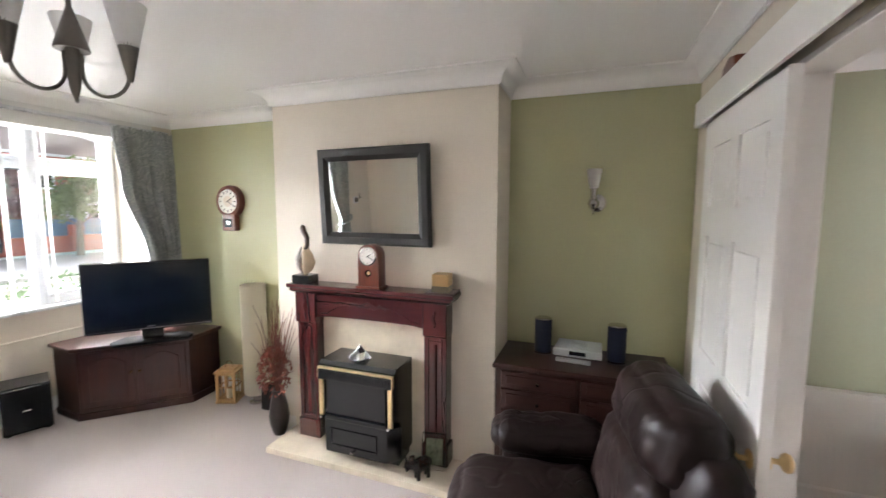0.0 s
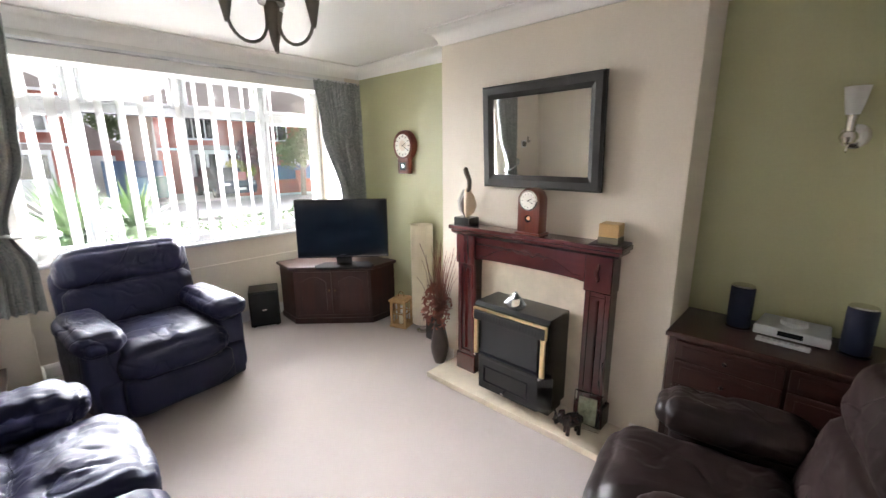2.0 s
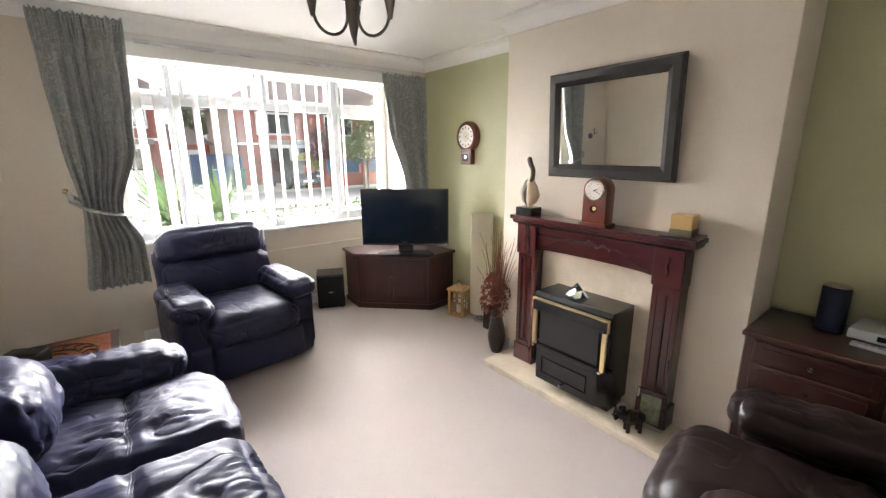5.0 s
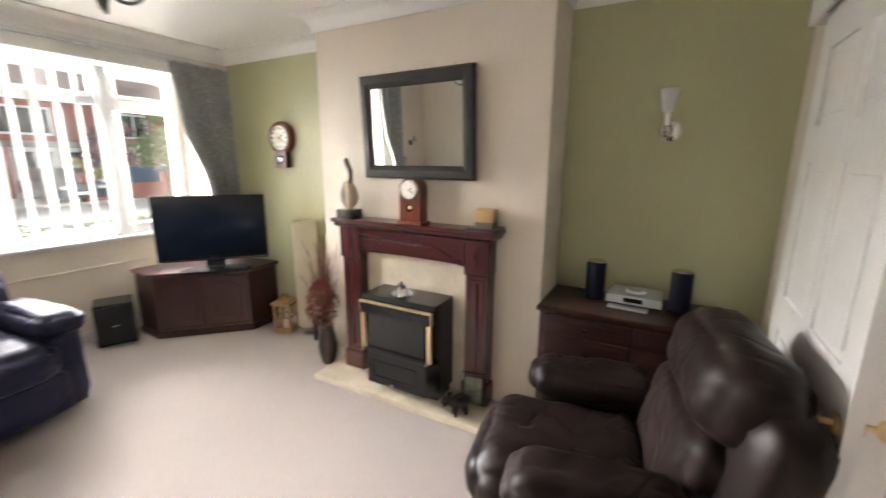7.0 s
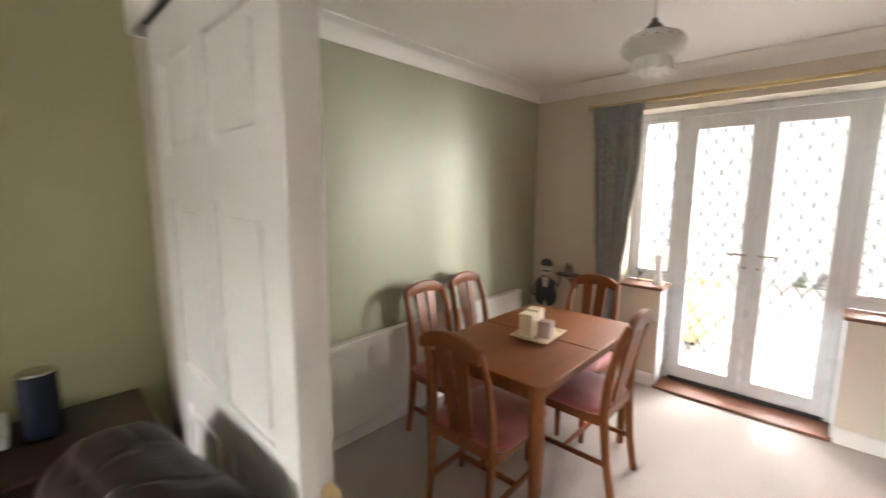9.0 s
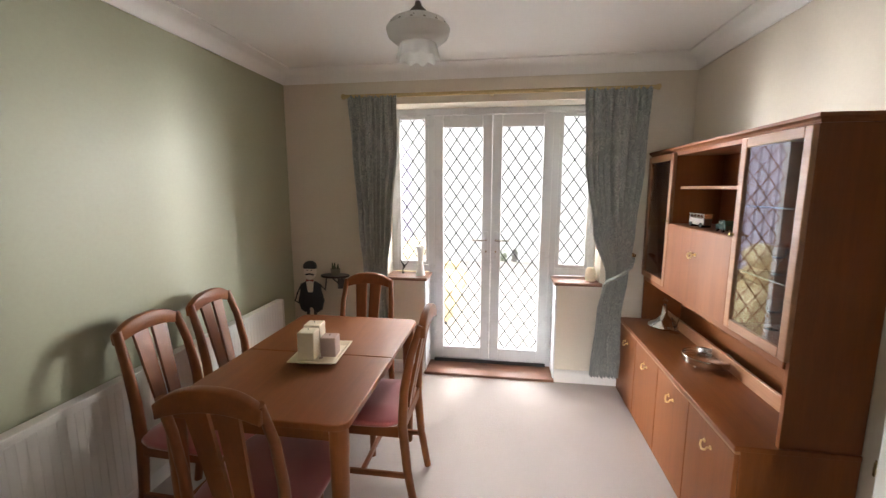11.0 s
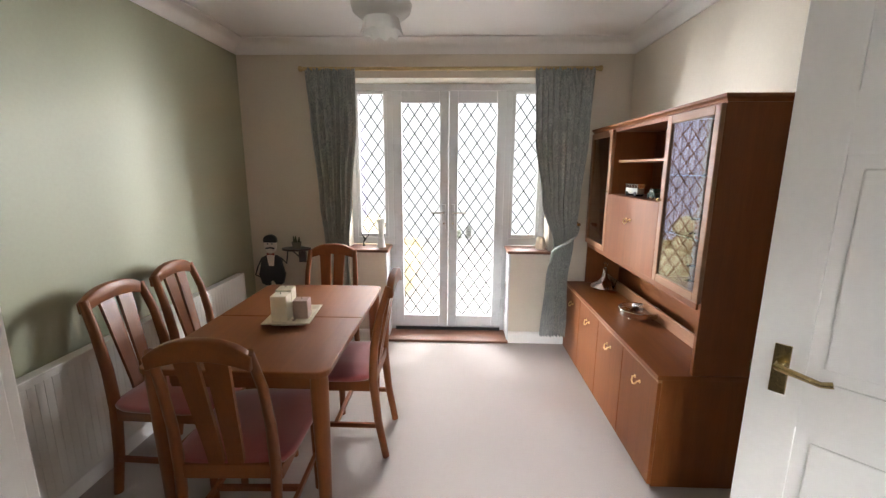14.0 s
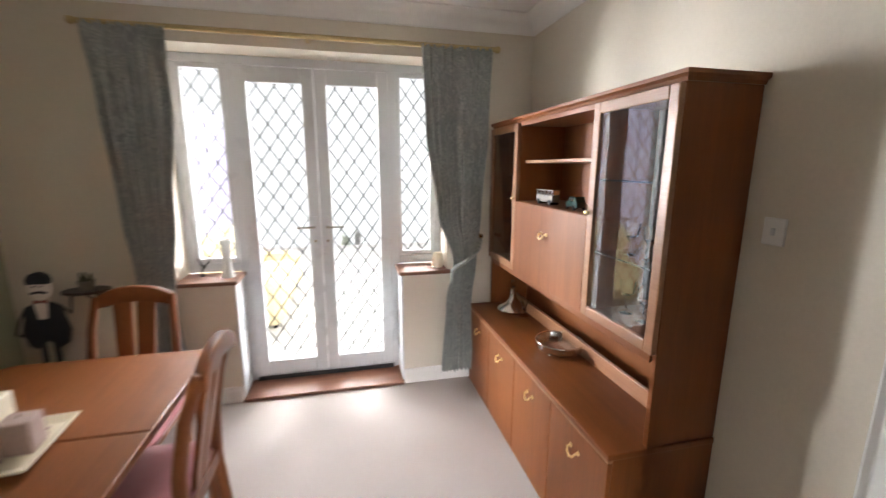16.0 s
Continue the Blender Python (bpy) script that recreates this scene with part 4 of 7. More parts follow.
part("pale_wing", flame(bmesh.new(), [(-0.01, 0.055, 0.006), (-0.036, 0.1, 0.018), (-0.042, 0.15, 0.02), (-0.03, 0.2, 0.012), (-0.02, 0.23, 0.004)], 0.6), paint("pale_grey_resin", (0.5, 0.47, 0.43), 0.3), sc, smooth=True)

M_dial = paint("white_clock_dial", (0.78, 0.76, 0.70), 0.4, 0.02, 20, 60, 0)
mc = thing("mantel_clock", "arched red-brown wooden mantel clock with white dial", "clock", pose(-0.925, 2.755, 1.111))
outline = [(-0.072, 0.012)] + [(-0.072, 0.2)] + arc(0, 0.2, 0.072, 180, 0, 14)[1:-1] + [(0.072, 0.2), (0.072, 0.012)]
part("case", prism(bmesh.new(), outline, -0.045, 0.045, "y", 0.004), M_redwood, mc, smooth=30)
part("foot", bx((-0.085, -0.055, 0), (0.085, 0.055, 0.014), 0.004), M_redwood, mc)
part("bezel", lathe(bmesh.new(), [(0.0, 0.0), (0.056, 0), (0.06, 0.004), (0.057, 0.008), (0.051, 0.009), (0.05, 0.004), (0.0, 0.004)], 30, pose(0, -0.045, 0.2, 90, 0, 0)), M_chrome, mc, smooth=True)
dial = part("dial", lathe(bmesh.new(), [(0.0, 0.0045), (0.05, 0.0045), (0.05, 0.0055), (0, 0.0055)], 30, pose(0, -0.045, 0.2, 90, 0, 0)), M_dial, mc)
bm = bmesh.new()
for k in range(12):
    box(bm, (-0.0012, -0.0515, 0.036), (0.0012, -0.0503, 0.044), 0, 1, pose(0, 0, 0.2, 0, 30 * k, 0))
tagged(part("hour_marks", bm, M_black, dial), kind="stuff")
bm = bmesh.new()
box(bm, (-0.0015, -0.0525, -0.006), (0.0015, -0.0518, 0.028), 0, 1, pose(0, 0, 0.2, 0, 62, 0))
box(bm, (-0.0012, -0.0535, -0.006), (0.0012, -0.0528, 0.038), 0, 1, pose(0, 0, 0.2, 0, 118, 0))
part("pointers", bm, M_black, dial)
part("pendulum_hole", lathe(bmesh.new(), [(0, 0), (0.021, 0), (0.021, 0.002), (0, 0.002)], 20, pose(0, -0.0445, 0.095, 90, 0, 0)), M_blackgloss, mc)
part("pendulum_bob", lathe(bmesh.new(), [(0, 0.001), (0.012, 0.002), (0.01, 0.006), (0, 0.008)], 16, pose(0.004, -0.0445, 0.098, 90, 0, 0)), M_brass, mc, smooth=True)

cd = thing("candle_dish", "square dark dish with a two-tone block candle on the mantel shelf", "candle", pose(-0.458, 2.755, 1.111, 0, 0, 4))
part("dish", prism(bmesh.new(), [(-0.085, -0.085), (0.085, -0.085), (0.085, 0.085), (-0.085, 0.085)], 0.0, 0.012, "z", 0.004), M_darkwood, cd)
part("candle", bx((-0.05, -0.05, 0.045), (0.05, 0.05, 0.115), 0.006), paint("tan_candle_wax", (0.46, 0.29, 0.12), 0.5, 0.08), cd)
part("candle_foot", bx((-0.051, -0.051, 0.012), (0.051, 0.051, 0.0455), 0.003), paint("grey_candle_wax", (0.17, 0.15, 0.10), 0.5, 0.08), cd)

# ---- on the fire and hearth ----
py = thing("glass_pyramid", "small clear glass pyramid ornament on the electric fire", "ornament", pose(-0.985, 2.70, 0.672, 0, 0, 20))
bm = bmesh.new()
bmesh.ops.create_cone(bm, cap_ends=True, segments=4, radius1=0.072, radius2=0.0, depth=0.085, matrix=Matrix.Translation((0, 0, 0.0435)))
part("pyramid", bm, M_clearglass, py)
bm = bmesh.new()
bmesh.ops.create_cone(bm, cap_ends=True, segments=4, radius1=0.03, radius2=0.0, depth=0.04, matrix=Matrix.Translation((0, 0, 0.055)))
part("inner_pyramid", bm, M_black, py)

M_ebony = paint("dark_polished_ebony", (0.022, 0.012, 0.009), 0.25, 0.2, 9, 90, 0.05)
bm = bmesh.new()
cushion(bm, (-0.05, -0.028, 0.05), (0.05, 0.028, 0.115), 0.01, 0.002, 4, 2)
for x in (-0.032, 0.032):
    for y in (-0.016, 0.016):
        tube(bm, [(x, y, 0), (x, y, 0.03), (x * 0.9, y, 0.075)], [0.012, 0.011, 0.014], 8)
cushion(bm, (0.04, -0.022, 0.075), (0.088, 0.022, 0.13), 0.006, 0.002, 3, 5)
tube(bm, [(0.08, 0, 0.095), (0.1, 0, 0.075), (0.108, 0, 0.1), (0.1, 0, 0.135), (0.108, 0, 0.155)], [0.012, 0.010, 0.008, 0.007, 0.005], 8)
for y in (-1, 1):
    cushion(bm, (0.035, y * 0.03 - 0.004, 0.07), (0.07, y * 0.03 + 0.004, 0.13), 0.002, 0.001, 3, 7)
    tube(bm, [(0.085, y * 0.012, 0.088), (0.104, y * 0.018, 0.08), (0.118, y * 0.02, 0.092)], [0.004, 0.0035, 0.001], 6)
tagged(part("elephant_figurine", bm, M_ebony, None, smooth=60, place=pose(-0.53, 2.615, HZ, 0, 0, 230)), "small dark wooden elephant figurine on the hearth", "figurine")
pf = thing("photo_block", "clear glass block frame with a green picture on the hearth", "picture frame", pose(-0.49, 2.70, HZ, -8, 0, 12))
part("glass_block", bx((-0.075, -0.012, 0), (0.075, 0.012, 0.215), 0.003), M_clearglass, pf)
part("print", bx((-0.05, -0.002, 0.03), (0.05, 0.002, 0.185)), paint("green_print", (0.34, 0.36, 0.24), 0.6, 0.5, 14, 40, 0), pf)

# ---- vase with dried twigs ----
vs = thing("floor_vase", "tall dark bronze vase with dried red-brown twigs and leaves", "vase", pose(-1.70, 2.768, 0))
part("vase_body", lathe(bmesh.new(), [(0, 0), (0.04, 0.0), (0.052, 0.03), (0.066, 0.09), (0.07, 0.14), (0.06, 0.21), (0.045, 0.28), (0.043, 0.325), (0.036, 0.325), (0.036, 0.29), (0, 0.28)], 28), paint("dark_bronze_glaze", (0.03, 0.02, 0.017), 0.3, 0.25, 14, 60, 0.1), vs, smooth=True)
rng = random.Random(7)
M_twig = paint("dried_red_brown_twig", (0.15, 0.05, 0.035), 0.7, 0.3, 20, 120, 0.2)
M_dryleaf = paint("dried_copper_leaf", (0.21, 0.06, 0.035), 0.6, 0.35, 25, 120, 0.2)
bm = bmesh.new()
for k in range(60):
    a, lean, high = rng.uniform(0, 6.28), rng.uniform(0.02, 0.2), rng.uniform(0.35, 0.7)
    pts = []
    for j in range(7):
        u = j / 6
        wob = 0.012 * u
        pts.append((math.cos(a) * lean * u ** 1.3 + rng.uniform(-wob, wob), (math.sin(a) * 0.7) * lean * u ** 1.3 + rng.uniform(-wob, wob) - 0.01 * u, 0.26 + high * u))
    tube(bm, pts, [0.0042 * (1 - 0.7 * j / 6) for j in range(7)], 5)
tagged(part("twig_spray", bm, M_twig, vs), kind="stuff")
bm = bmesh.new()
for k in range(260):
    a, u = rng.uniform(0, 6.28), rng.uniform(0, 1) ** 0.8
    r = 0.035 + 0.1 * math.sin(math.pi * min(1, u * 0.9 + 0.1)) * rng.uniform(0.5, 1)
    c = Vector((math.cos(a) * r - 0.015, math.sin(a) * r * 0.8 - 0.02, 0.30 + 0.33 * u))
    m = pose(*c, rng.uniform(0, 180), rng.uniform(-70, 70), rng.uniform(0, 360))
    s = rng.uniform(0.014, 0.032)
    v = [bm.verts.new(m @ Vector(p)) for p in ((-s, 0, 0), (-0.3 * s, 0.5 * s, 0.25 * s), (s, 0, 0.1 * s), (-0.3 * s, -0.5 * s, 0.3 * s))]
    bm.faces.new((v[0], v[1], v[2]))
    bm.faces.new((v[0], v[2], v[3]))
part("dried_leaves", bm, M_dryleaf, vs)

bm = lathe(bmesh.new(), [(0, 0), (0.05, 0), (0.055, 0.01), (0.052, 0.2), (0.045, 0.2), (0.044, 0.02), (0, 0.02)], 4, pose(0, 0, 0, 0, 0, 45))
tagged(part("square_vase", bm, M_blackgloss, None, place=pose(-2.04, 3.03, 0)), "small square black vase on the carpet", "vase")

fl = thing("floor_lamp", "tall cream pleated paper column floor lamp", "lamp", pose(-2.215, 3.09, 0))
part("lamp_base", lathe(bmesh.new(), [(0, 0), (0.06, 0), (0.06, 0.015), (0.035, 0.02), (0.035, 0.09), (0, 0.09)], 24), M_chrome, fl, smooth=True)
bm = bmesh.new()
n = 72
rings = [[bm.verts.new(((0.092 + 0.005 * (i % 2)) * math.cos(2 * math.pi * i / n), (0.092 + 0.005 * (i % 2)) * math.sin(2 * math.pi * i / n), z)) for i in range(n)] for z in (0.085, 0.985)]
for i in range(n):
    bm.faces.new((rings[0][i], rings[0][(i + 1) % n], rings[1][(i + 1) % n], rings[1][i]))
bmesh.ops.solidify(bm, geom=bm.faces[:], thickness=0.002)
part("shade", bm, paint("cream_pleated_paper", (0.82, 0.76, 0.62), 0.8, 0.03, 5, 200, 0.05), fl)

M_pine = wood("pale_pine", (0.36, 0.20, 0.08), (0.56, 0.36, 0.17), 0.5, 0.1, "z")
ln = thing("lantern", "small pale wooden lantern with glazed sides on the carpet", "lantern", pose(-2.455, 3.04, 0, 0, 0, 20))
part("floor_board", bx((-0.085, -0.085, 0), (0.085, 0.085, 0.022), 0.003), M_pine, ln)
for x in (-0.068, 0.068):
    for y in (-0.068, 0.068):
        part("post", bx((x - 0.011, y - 0.011, 0.022), (x + 0.011, y + 0.011, 0.25), 0.002), M_pine, ln)
for r in (0, 90, 180, 270):
    bm = bmesh.new()
    for lo, hi in (((-0.057, 0.022), (0.057, 0.036)), ((-0.057, 0.236), (0.057, 0.25)), ((-0.057, 0.128), (0.057, 0.138)), ((-0.005, 0.036), (0.005, 0.236))):
        box(bm, (lo[0], -0.074, lo[1]), (hi[0], -0.066, hi[1]), 0.001, 1, pose(0, 0, 0, 0, 0, r))
    part("glazing_bar", bm, M_pine, ln)
part("roof", lathe(bmesh.new(), [(0.0, 0.25), (0.125, 0.25), (0.125, 0.266), (0.095, 0.27), (0.09, 0.28), (0, 0.285)], 4, pose(0, 0, 0, 0, 0, 45)), M_pine, ln)
part("ring", tube(bmesh.new(), [(0.03 * math.cos(a / 10 * math.pi), 0, 0.283 + 0.05 * math.sin(a / 10 * math.pi)) for a in range(11)], 0.004, 6), M_oldbrass, ln)
part("candle", lathe(bmesh.new(), [(0, 0.022), (0.028, 0.022), (0.028, 0.11), (0, 0.11)], 18), M_cwax, ln)

# ---- television on its corner stand ----
ts = thing("tv_stand", "dark mahogany corner television cabinet with two arched doors", "tv cabinet", pose(-2.965, 2.635, 0, 0, 0, 45))
# local: x along the front, y to the corner
foot = [(-0.36, 0.0), (0.36, 0.0), (0.56, 0.22), (0.20, 0.50), (-0.20, 0.50), (-0.56, 0.22)]
grow = lambda d: [(x + (d if x > 0 else -d), y - (d if y < 0.1 else 0)) for x, y in foot]
part("carcass", prism(bmesh.new(), foot, 0.055, 0.535, "z", 0.003), M_tvwood, ts)
part("plinth", prism(bmesh.new(), grow(0.012), 0.0, 0.056, "z", 0.006), M_tvwood, ts)
part("top", prism(bmesh.new(), grow(0.03), 0.535, 0.565, "z", 0.008), M_tvwood, ts)
for s in (-1, 1):
    x0, x1 = (0.008, 0.335) if s > 0 else (-0.335, -0.008)
    d = part("door", bx((x0, -0.014, 0.095), (x1, -0.001, 0.515), 0.004), M_tvwood, ts)
    cx, w = (x0 + x1) / 2, 0.115
    outline = [(cx - w, 0.14), (cx + w, 0.14), (cx + w, 0.42)] + [(cx + w * (1 - 2 * u), 0.42 + 0.05 * math.sin(math.pi * u)) for u in [i / 10 for i in range(1, 10)]] + [(cx - w, 0.42)]
    part("raised_panel", prism(bmesh.new(), outline, -0.021, -0.0135, "y", 0.006), M_tvwood, d)
    part("door_pull", lathe(bmesh.new(), [(0, 0), (0.007, 0), (0.005, 0.01), (0.011, 0.016), (0.008, 0.022), (0, 0.023)], 12, pose(s * 0.028, -0.014, 0.34, 90, 0, 0)), M_oldbrass, d, smooth=True)
bm = bmesh.new()
box(bm, (-0.345, -0.006, 0.06), (0.345, -0.0005, 0.088), 0.002)
part("rail", bm, M_tvwood, ts)

tv = thing("television", "flat black widescreen television, switched off, on the corner cabinet", "television", pose(-2.858, 2.709, 0.565, 0, 0, 47.4))
part("tv_foot", prism(bmesh.new(), [(-0.24, -0.09), (0.24, -0.09), (0.27, 0.0), (0.2, 0.12), (-0.2, 0.12), (-0.27, 0.0)], 0.0, 0.02, "z", 0.006), paint("matt_black_plastic", (0.012, 0.012, 0.013), 0.7, spec=0.1), tv)
part("tv_neck", bx((-0.07, -0.005, 0.02), (0.07, 0.045, 0.11), 0.006), M_blackgloss, tv)
case = part("tv_case", bx((-0.41, -0.025, 0.095), (0.41, 0.055, 0.628), 0.008), M_blackgloss, tv)
part("screen", bx((-0.385, -0.0285, 0.155), (0.385, -0.0245, 0.603)), paint("dark_screen_glass", (0.005, 0.012, 0.021), 0.14, 0.02, 3, 30, 0), case)
part("speaker_bar", bx((-0.405, -0.029, 0.10), (0.405, -0.0245, 0.14), 0.002), M_blackgloss, case)
part("chrome_line", bx((-0.405, -0.0302, 0.108), (0.405, -0.0288, 0.113)), M_chrome, case)
part("badge", bx((-0.025, -0.0305, 0.123), (0.025, -0.0288, 0.13)), M_silver, case)

sw = thing("subwoofer", "black cube subwoofer on the carpet under the bay window", "subwoofer", pose(-3.365, 2.145, 0, 0, 0, 66))
part("cabinet", bx((-0.13, 0.0, 0.012), (0.13, 0.25, 0.35), 0.006), M_black, sw)
part("grille", bx((-0.118, -0.008, 0.03), (0.118, 0.001, 0.335), 0.004), M_blackcloth, sw)
part("badge", bx((-0.02, -0.0095, 0.17), (0.02, -0.0075, 0.178)), M_silver, sw)
for x in (-0.1, 0.1):
    for y in (0.03, 0.22):
        part("foot", lathe(bmesh.new(), [(0, 0), (0.014, 0), (0.014, 0.013), (0, 0.013)], 10, pose(x, y, 0)), M_black, sw)

wc = thing("wall_clock", "drop-dial wall clock in red-brown wood on the green wall", "clock", pose(-2.50, LN, 1.41))
part("case", bx((-0.07, -0.055, 0.0), (0.07, 0, 0.142), 0.008), M_redwood, wc)
part("dial_case", lathe(bmesh.new(), [(0, 0), (0.135, 0), (0.135, 0.03), (0.128, 0.05), (0.104, 0.058), (0.10, 0.05), (0, 0.05)], 36, pose(0, 0, 0.245, 90, 0, 0)), M_redwood, wc, smooth=True)
dl = part("dial", lathe(bmesh.new(), [(0, 0.0505), (0.099, 0.0505), (0.099, 0.052), (0, 0.052)], 32, pose(0, 0, 0.245, 90, 0, 0)), M_dial, wc)
bm = bmesh.new()
for k in range(12):
    box(bm, (-0.004, -0.0535, 0.07), (0.004, -0.0518, 0.088), 0, 1, pose(0, 0, 0.245, 0, 30 * k, 0))
tagged(part("hour_marks", bm, M_black, dl), kind="stuff")
bm = bmesh.new()
box(bm, (-0.003, -0.0545, -0.01), (0.003, -0.0537, 0.05), 0, 1, pose(0, 0, 0.245, 0, 60, 0))
box(bm, (-0.002, -0.0555, -0.01), (0.002, -0.0547, 0.078), 0, 1, pose(0, 0, 0.245, 0, 118, 0))
part("pointers", bm, M_black, dl)
part("inner_disc", lathe(bmesh.new(), [(0, 0.0521), (0.045, 0.0521), (0.045, 0.0528), (0, 0.0528)], 24, pose(0, 0, 0.245, 90, 0, 0)), paint("pale_tan_disc", (0.70, 0.62, 0.52), 0.4), dl)
part("pendulum_window", bx((-0.042, -0.057, 0.03), (0.042, -0.0545, 0.10), 0.001), M_blackgloss, wc)
part("pendulum_bob", lathe(bmesh.new(), [(0, 0), (0.02, 0.001), (0.016, 0.006), (0, 0.008)], 16, pose(0.004, -0.057, 0.066, 90, 0, 0)), M_silver, wc, smooth=True)

# ---- sideboard in the alcove with the small stereo ----
sb = thing("sideboard", "dark stained wooden sideboard with drawers in the alcove", "sideboard", pose(-0.15, 2.765, 0))
W, D = 0.93, 0.415
part("carcass", bx((0.012, 0.0, 0.06), (W - 0.012, D, 0.705), 0.003), M_darkwood, sb)
part("plinth", bx((0.02, 0.015, 0.0), (W - 0.02, D - 0.01, 0.0605)), M_darkwood, sb)
part("top", prism(bmesh.new(), [(-0.002, -0.022), (W + 0.002, -0.022), (W + 0.002, D), (-0.002, D)], 0.705, 0.735, "z", 0.009), M_darkwood, sb)
for c in range(2):
    for r, (z0, z1) in enumerate(((0.60, 0.695), (0.475, 0.59), (0.09, 0.465))):
        x0 = 0.045 + c * (W - 0.075) / 2
        x1 = x0 + (W - 0.105) / 2
        d = part("drawer" if r < 2 else "door", bx((x0, -0.014, z0), (x1, 0.001, z1), 0.006), M_darkwood, sb)
        part("raised_field", bx((x0 + 0.03, -0.019, z0 + 0.022), (x1 - 0.03, -0.0135, z1 - 0.022), 0.004), M_darkwood, d)
        kz, kx = ((z0 + z1) / 2, (x0 + x1) / 2) if r < 2 else (0.36, x1 - 0.05 if c == 0 else x0 + 0.05)
        part("knob", lathe(bmesh.new(), [(0, 0), (0.006, 0), (0.005, 0.012), (0.012, 0.019), (0.010, 0.026), (0, 0.028)], 14, pose(kx, -0.018, kz, 90, 0, 0)), M_chrome, d, smooth=True)


def small_speaker(m):
    s = thing("speaker", "small dark blue-black cylindrical speaker on the sideboard", "speaker", m, "stereo speakers")
    part("stand", lathe(bmesh.new(), [(0, 0), (0.055, 0), (0.055, 0.006), (0.03, 0.01), (0, 0.01)], 24), M_clearglass, s, smooth=True)
    part("body", lathe(bmesh.new(), [(0, 0.01), (0.046, 0.01), (0.05, 0.016), (0.05, 0.2), (0.046, 0.206), (0, 0.208)], 28), paint("blue_black_mesh", (0.010, 0.013, 0.032), 0.6, 0.15, 10, 500, 0.3, spec=0.25), s, smooth=True)
    part("cap", lathe(bmesh.new(), [(0, 0.208), (0.047, 0.2065), (0.049, 0.21), (0.044, 0.216), (0, 0.218)], 28), M_chrome, s, "silver cap", smooth=True)
    return s


small_speaker(pose(0.095, 3.02, 0.735))
small_speaker(pose(0.505, 3.0, 0.735))
M_silverplastic = paint("silver_grey_plastic", (0.50, 0.52, 0.52), 0.3, 0.04, 10, 200, 0.02, metal=0.3)
pl = thing("cd_player", "flat silver compact disc player with a round lid", "cd player", pose(0.30, 3.06, 0.735, 0, 0, -3))
part("body", prism(bmesh.new(), [(-0.135, -0.10), (0.135, -0.10), (0.125, 0.10), (-0.125, 0.10)], 0.008, 0.055, "z", 0.008), M_silverplastic, pl)
part("lid", lathe(bmesh.new(), [(0, 0.055), (0.05, 0.055), (0.05, 0.066), (0.045, 0.071), (0.028, 0.071), (0.026, 0.067), (0, 0.067)], 28, pose(0, 0.0, 0)), M_silverplastic, pl, smooth=True)
part("display", bx((-0.045, -0.1015, 0.022), (0.045, -0.099, 0.044)), M_blackgloss, pl)
for x in (-0.1, 0.1):
    part("foot", bx((x - 0.015, -0.08, 0.0), (x + 0.015, 0.08, 0.0085)), M_black, pl)
rc = thing("remote_control", "slim white remote control lying on the sideboard", "remote control", pose(0.275, 2.905, 0.735, 0, 0, -4))
part("shell", bx((-0.095, -0.02, 0), (0.095, 0.02, 0.016), 0.005), M_silverplastic, rc)
bm = bmesh.new()
for i in range(7):
    for j in (-1, 1):
        box(bm, (-0.075 + i * 0.02, j * 0.008 - 0.004, 0.0155), (-0.063 + i * 0.02, j * 0.008 + 0.004, 0.018), 0.001, 1)
part("buttons", bm, paint("grey_buttons", (0.3, 0.3, 0.3), 0.5), rc)

sn = thing("wall_light", "chrome wall light with a frosted glass shade on the green wall", "wall light", pose(0.365, LN, 1.635))
part("back_plate", lathe(bmesh.new(), [(0, 0), (0.052, 0), (0.052, 0.006), (0.042, 0.016), (0.015, 0.02), (0, 0.02)], 28, pose(0.01, 0, 0.0, 90, 0, 0)), M_chrome, sn, smooth=True)
part("arm", tube(bmesh.new(), [(0.01, -0.015, 0), (0.0, -0.06, -0.012), (-0.012, -0.092, -0.005), (-0.012, -0.095, 0.03)], 0.008, 10), M_chrome, sn, smooth=True)
part("ball", lathe(bmesh.new(), [(0, -0.035), (0.022, -0.027), (0.032, -0.005), (0.024, 0.015), (0.014, 0.02), (0.017, 0.06), (0.022, 0.09), (0, 0.09)], 24, pose(-0.012, -0.095, 0)), M_chrome, sn, smooth=True)
part("finial", lathe(bmesh.new(), [(0, -0.07), (0.006, -0.06), (0.003, -0.045), (0.008, -0.034), (0, -0.034)], 12, pose(-0.012, -0.095, 0)), M_chrome, sn, smooth=True)
part("glass_shade", lathe(bmesh.new(), [(0, 0.085), (0.022, 0.085), (0.03, 0.12), (0.042, 0.195), (0.039, 0.195), (0.027, 0.12), (0, 0.1)], 28, pose(-0.012, -0.095, 0)), M_opal, sn, smooth=True)

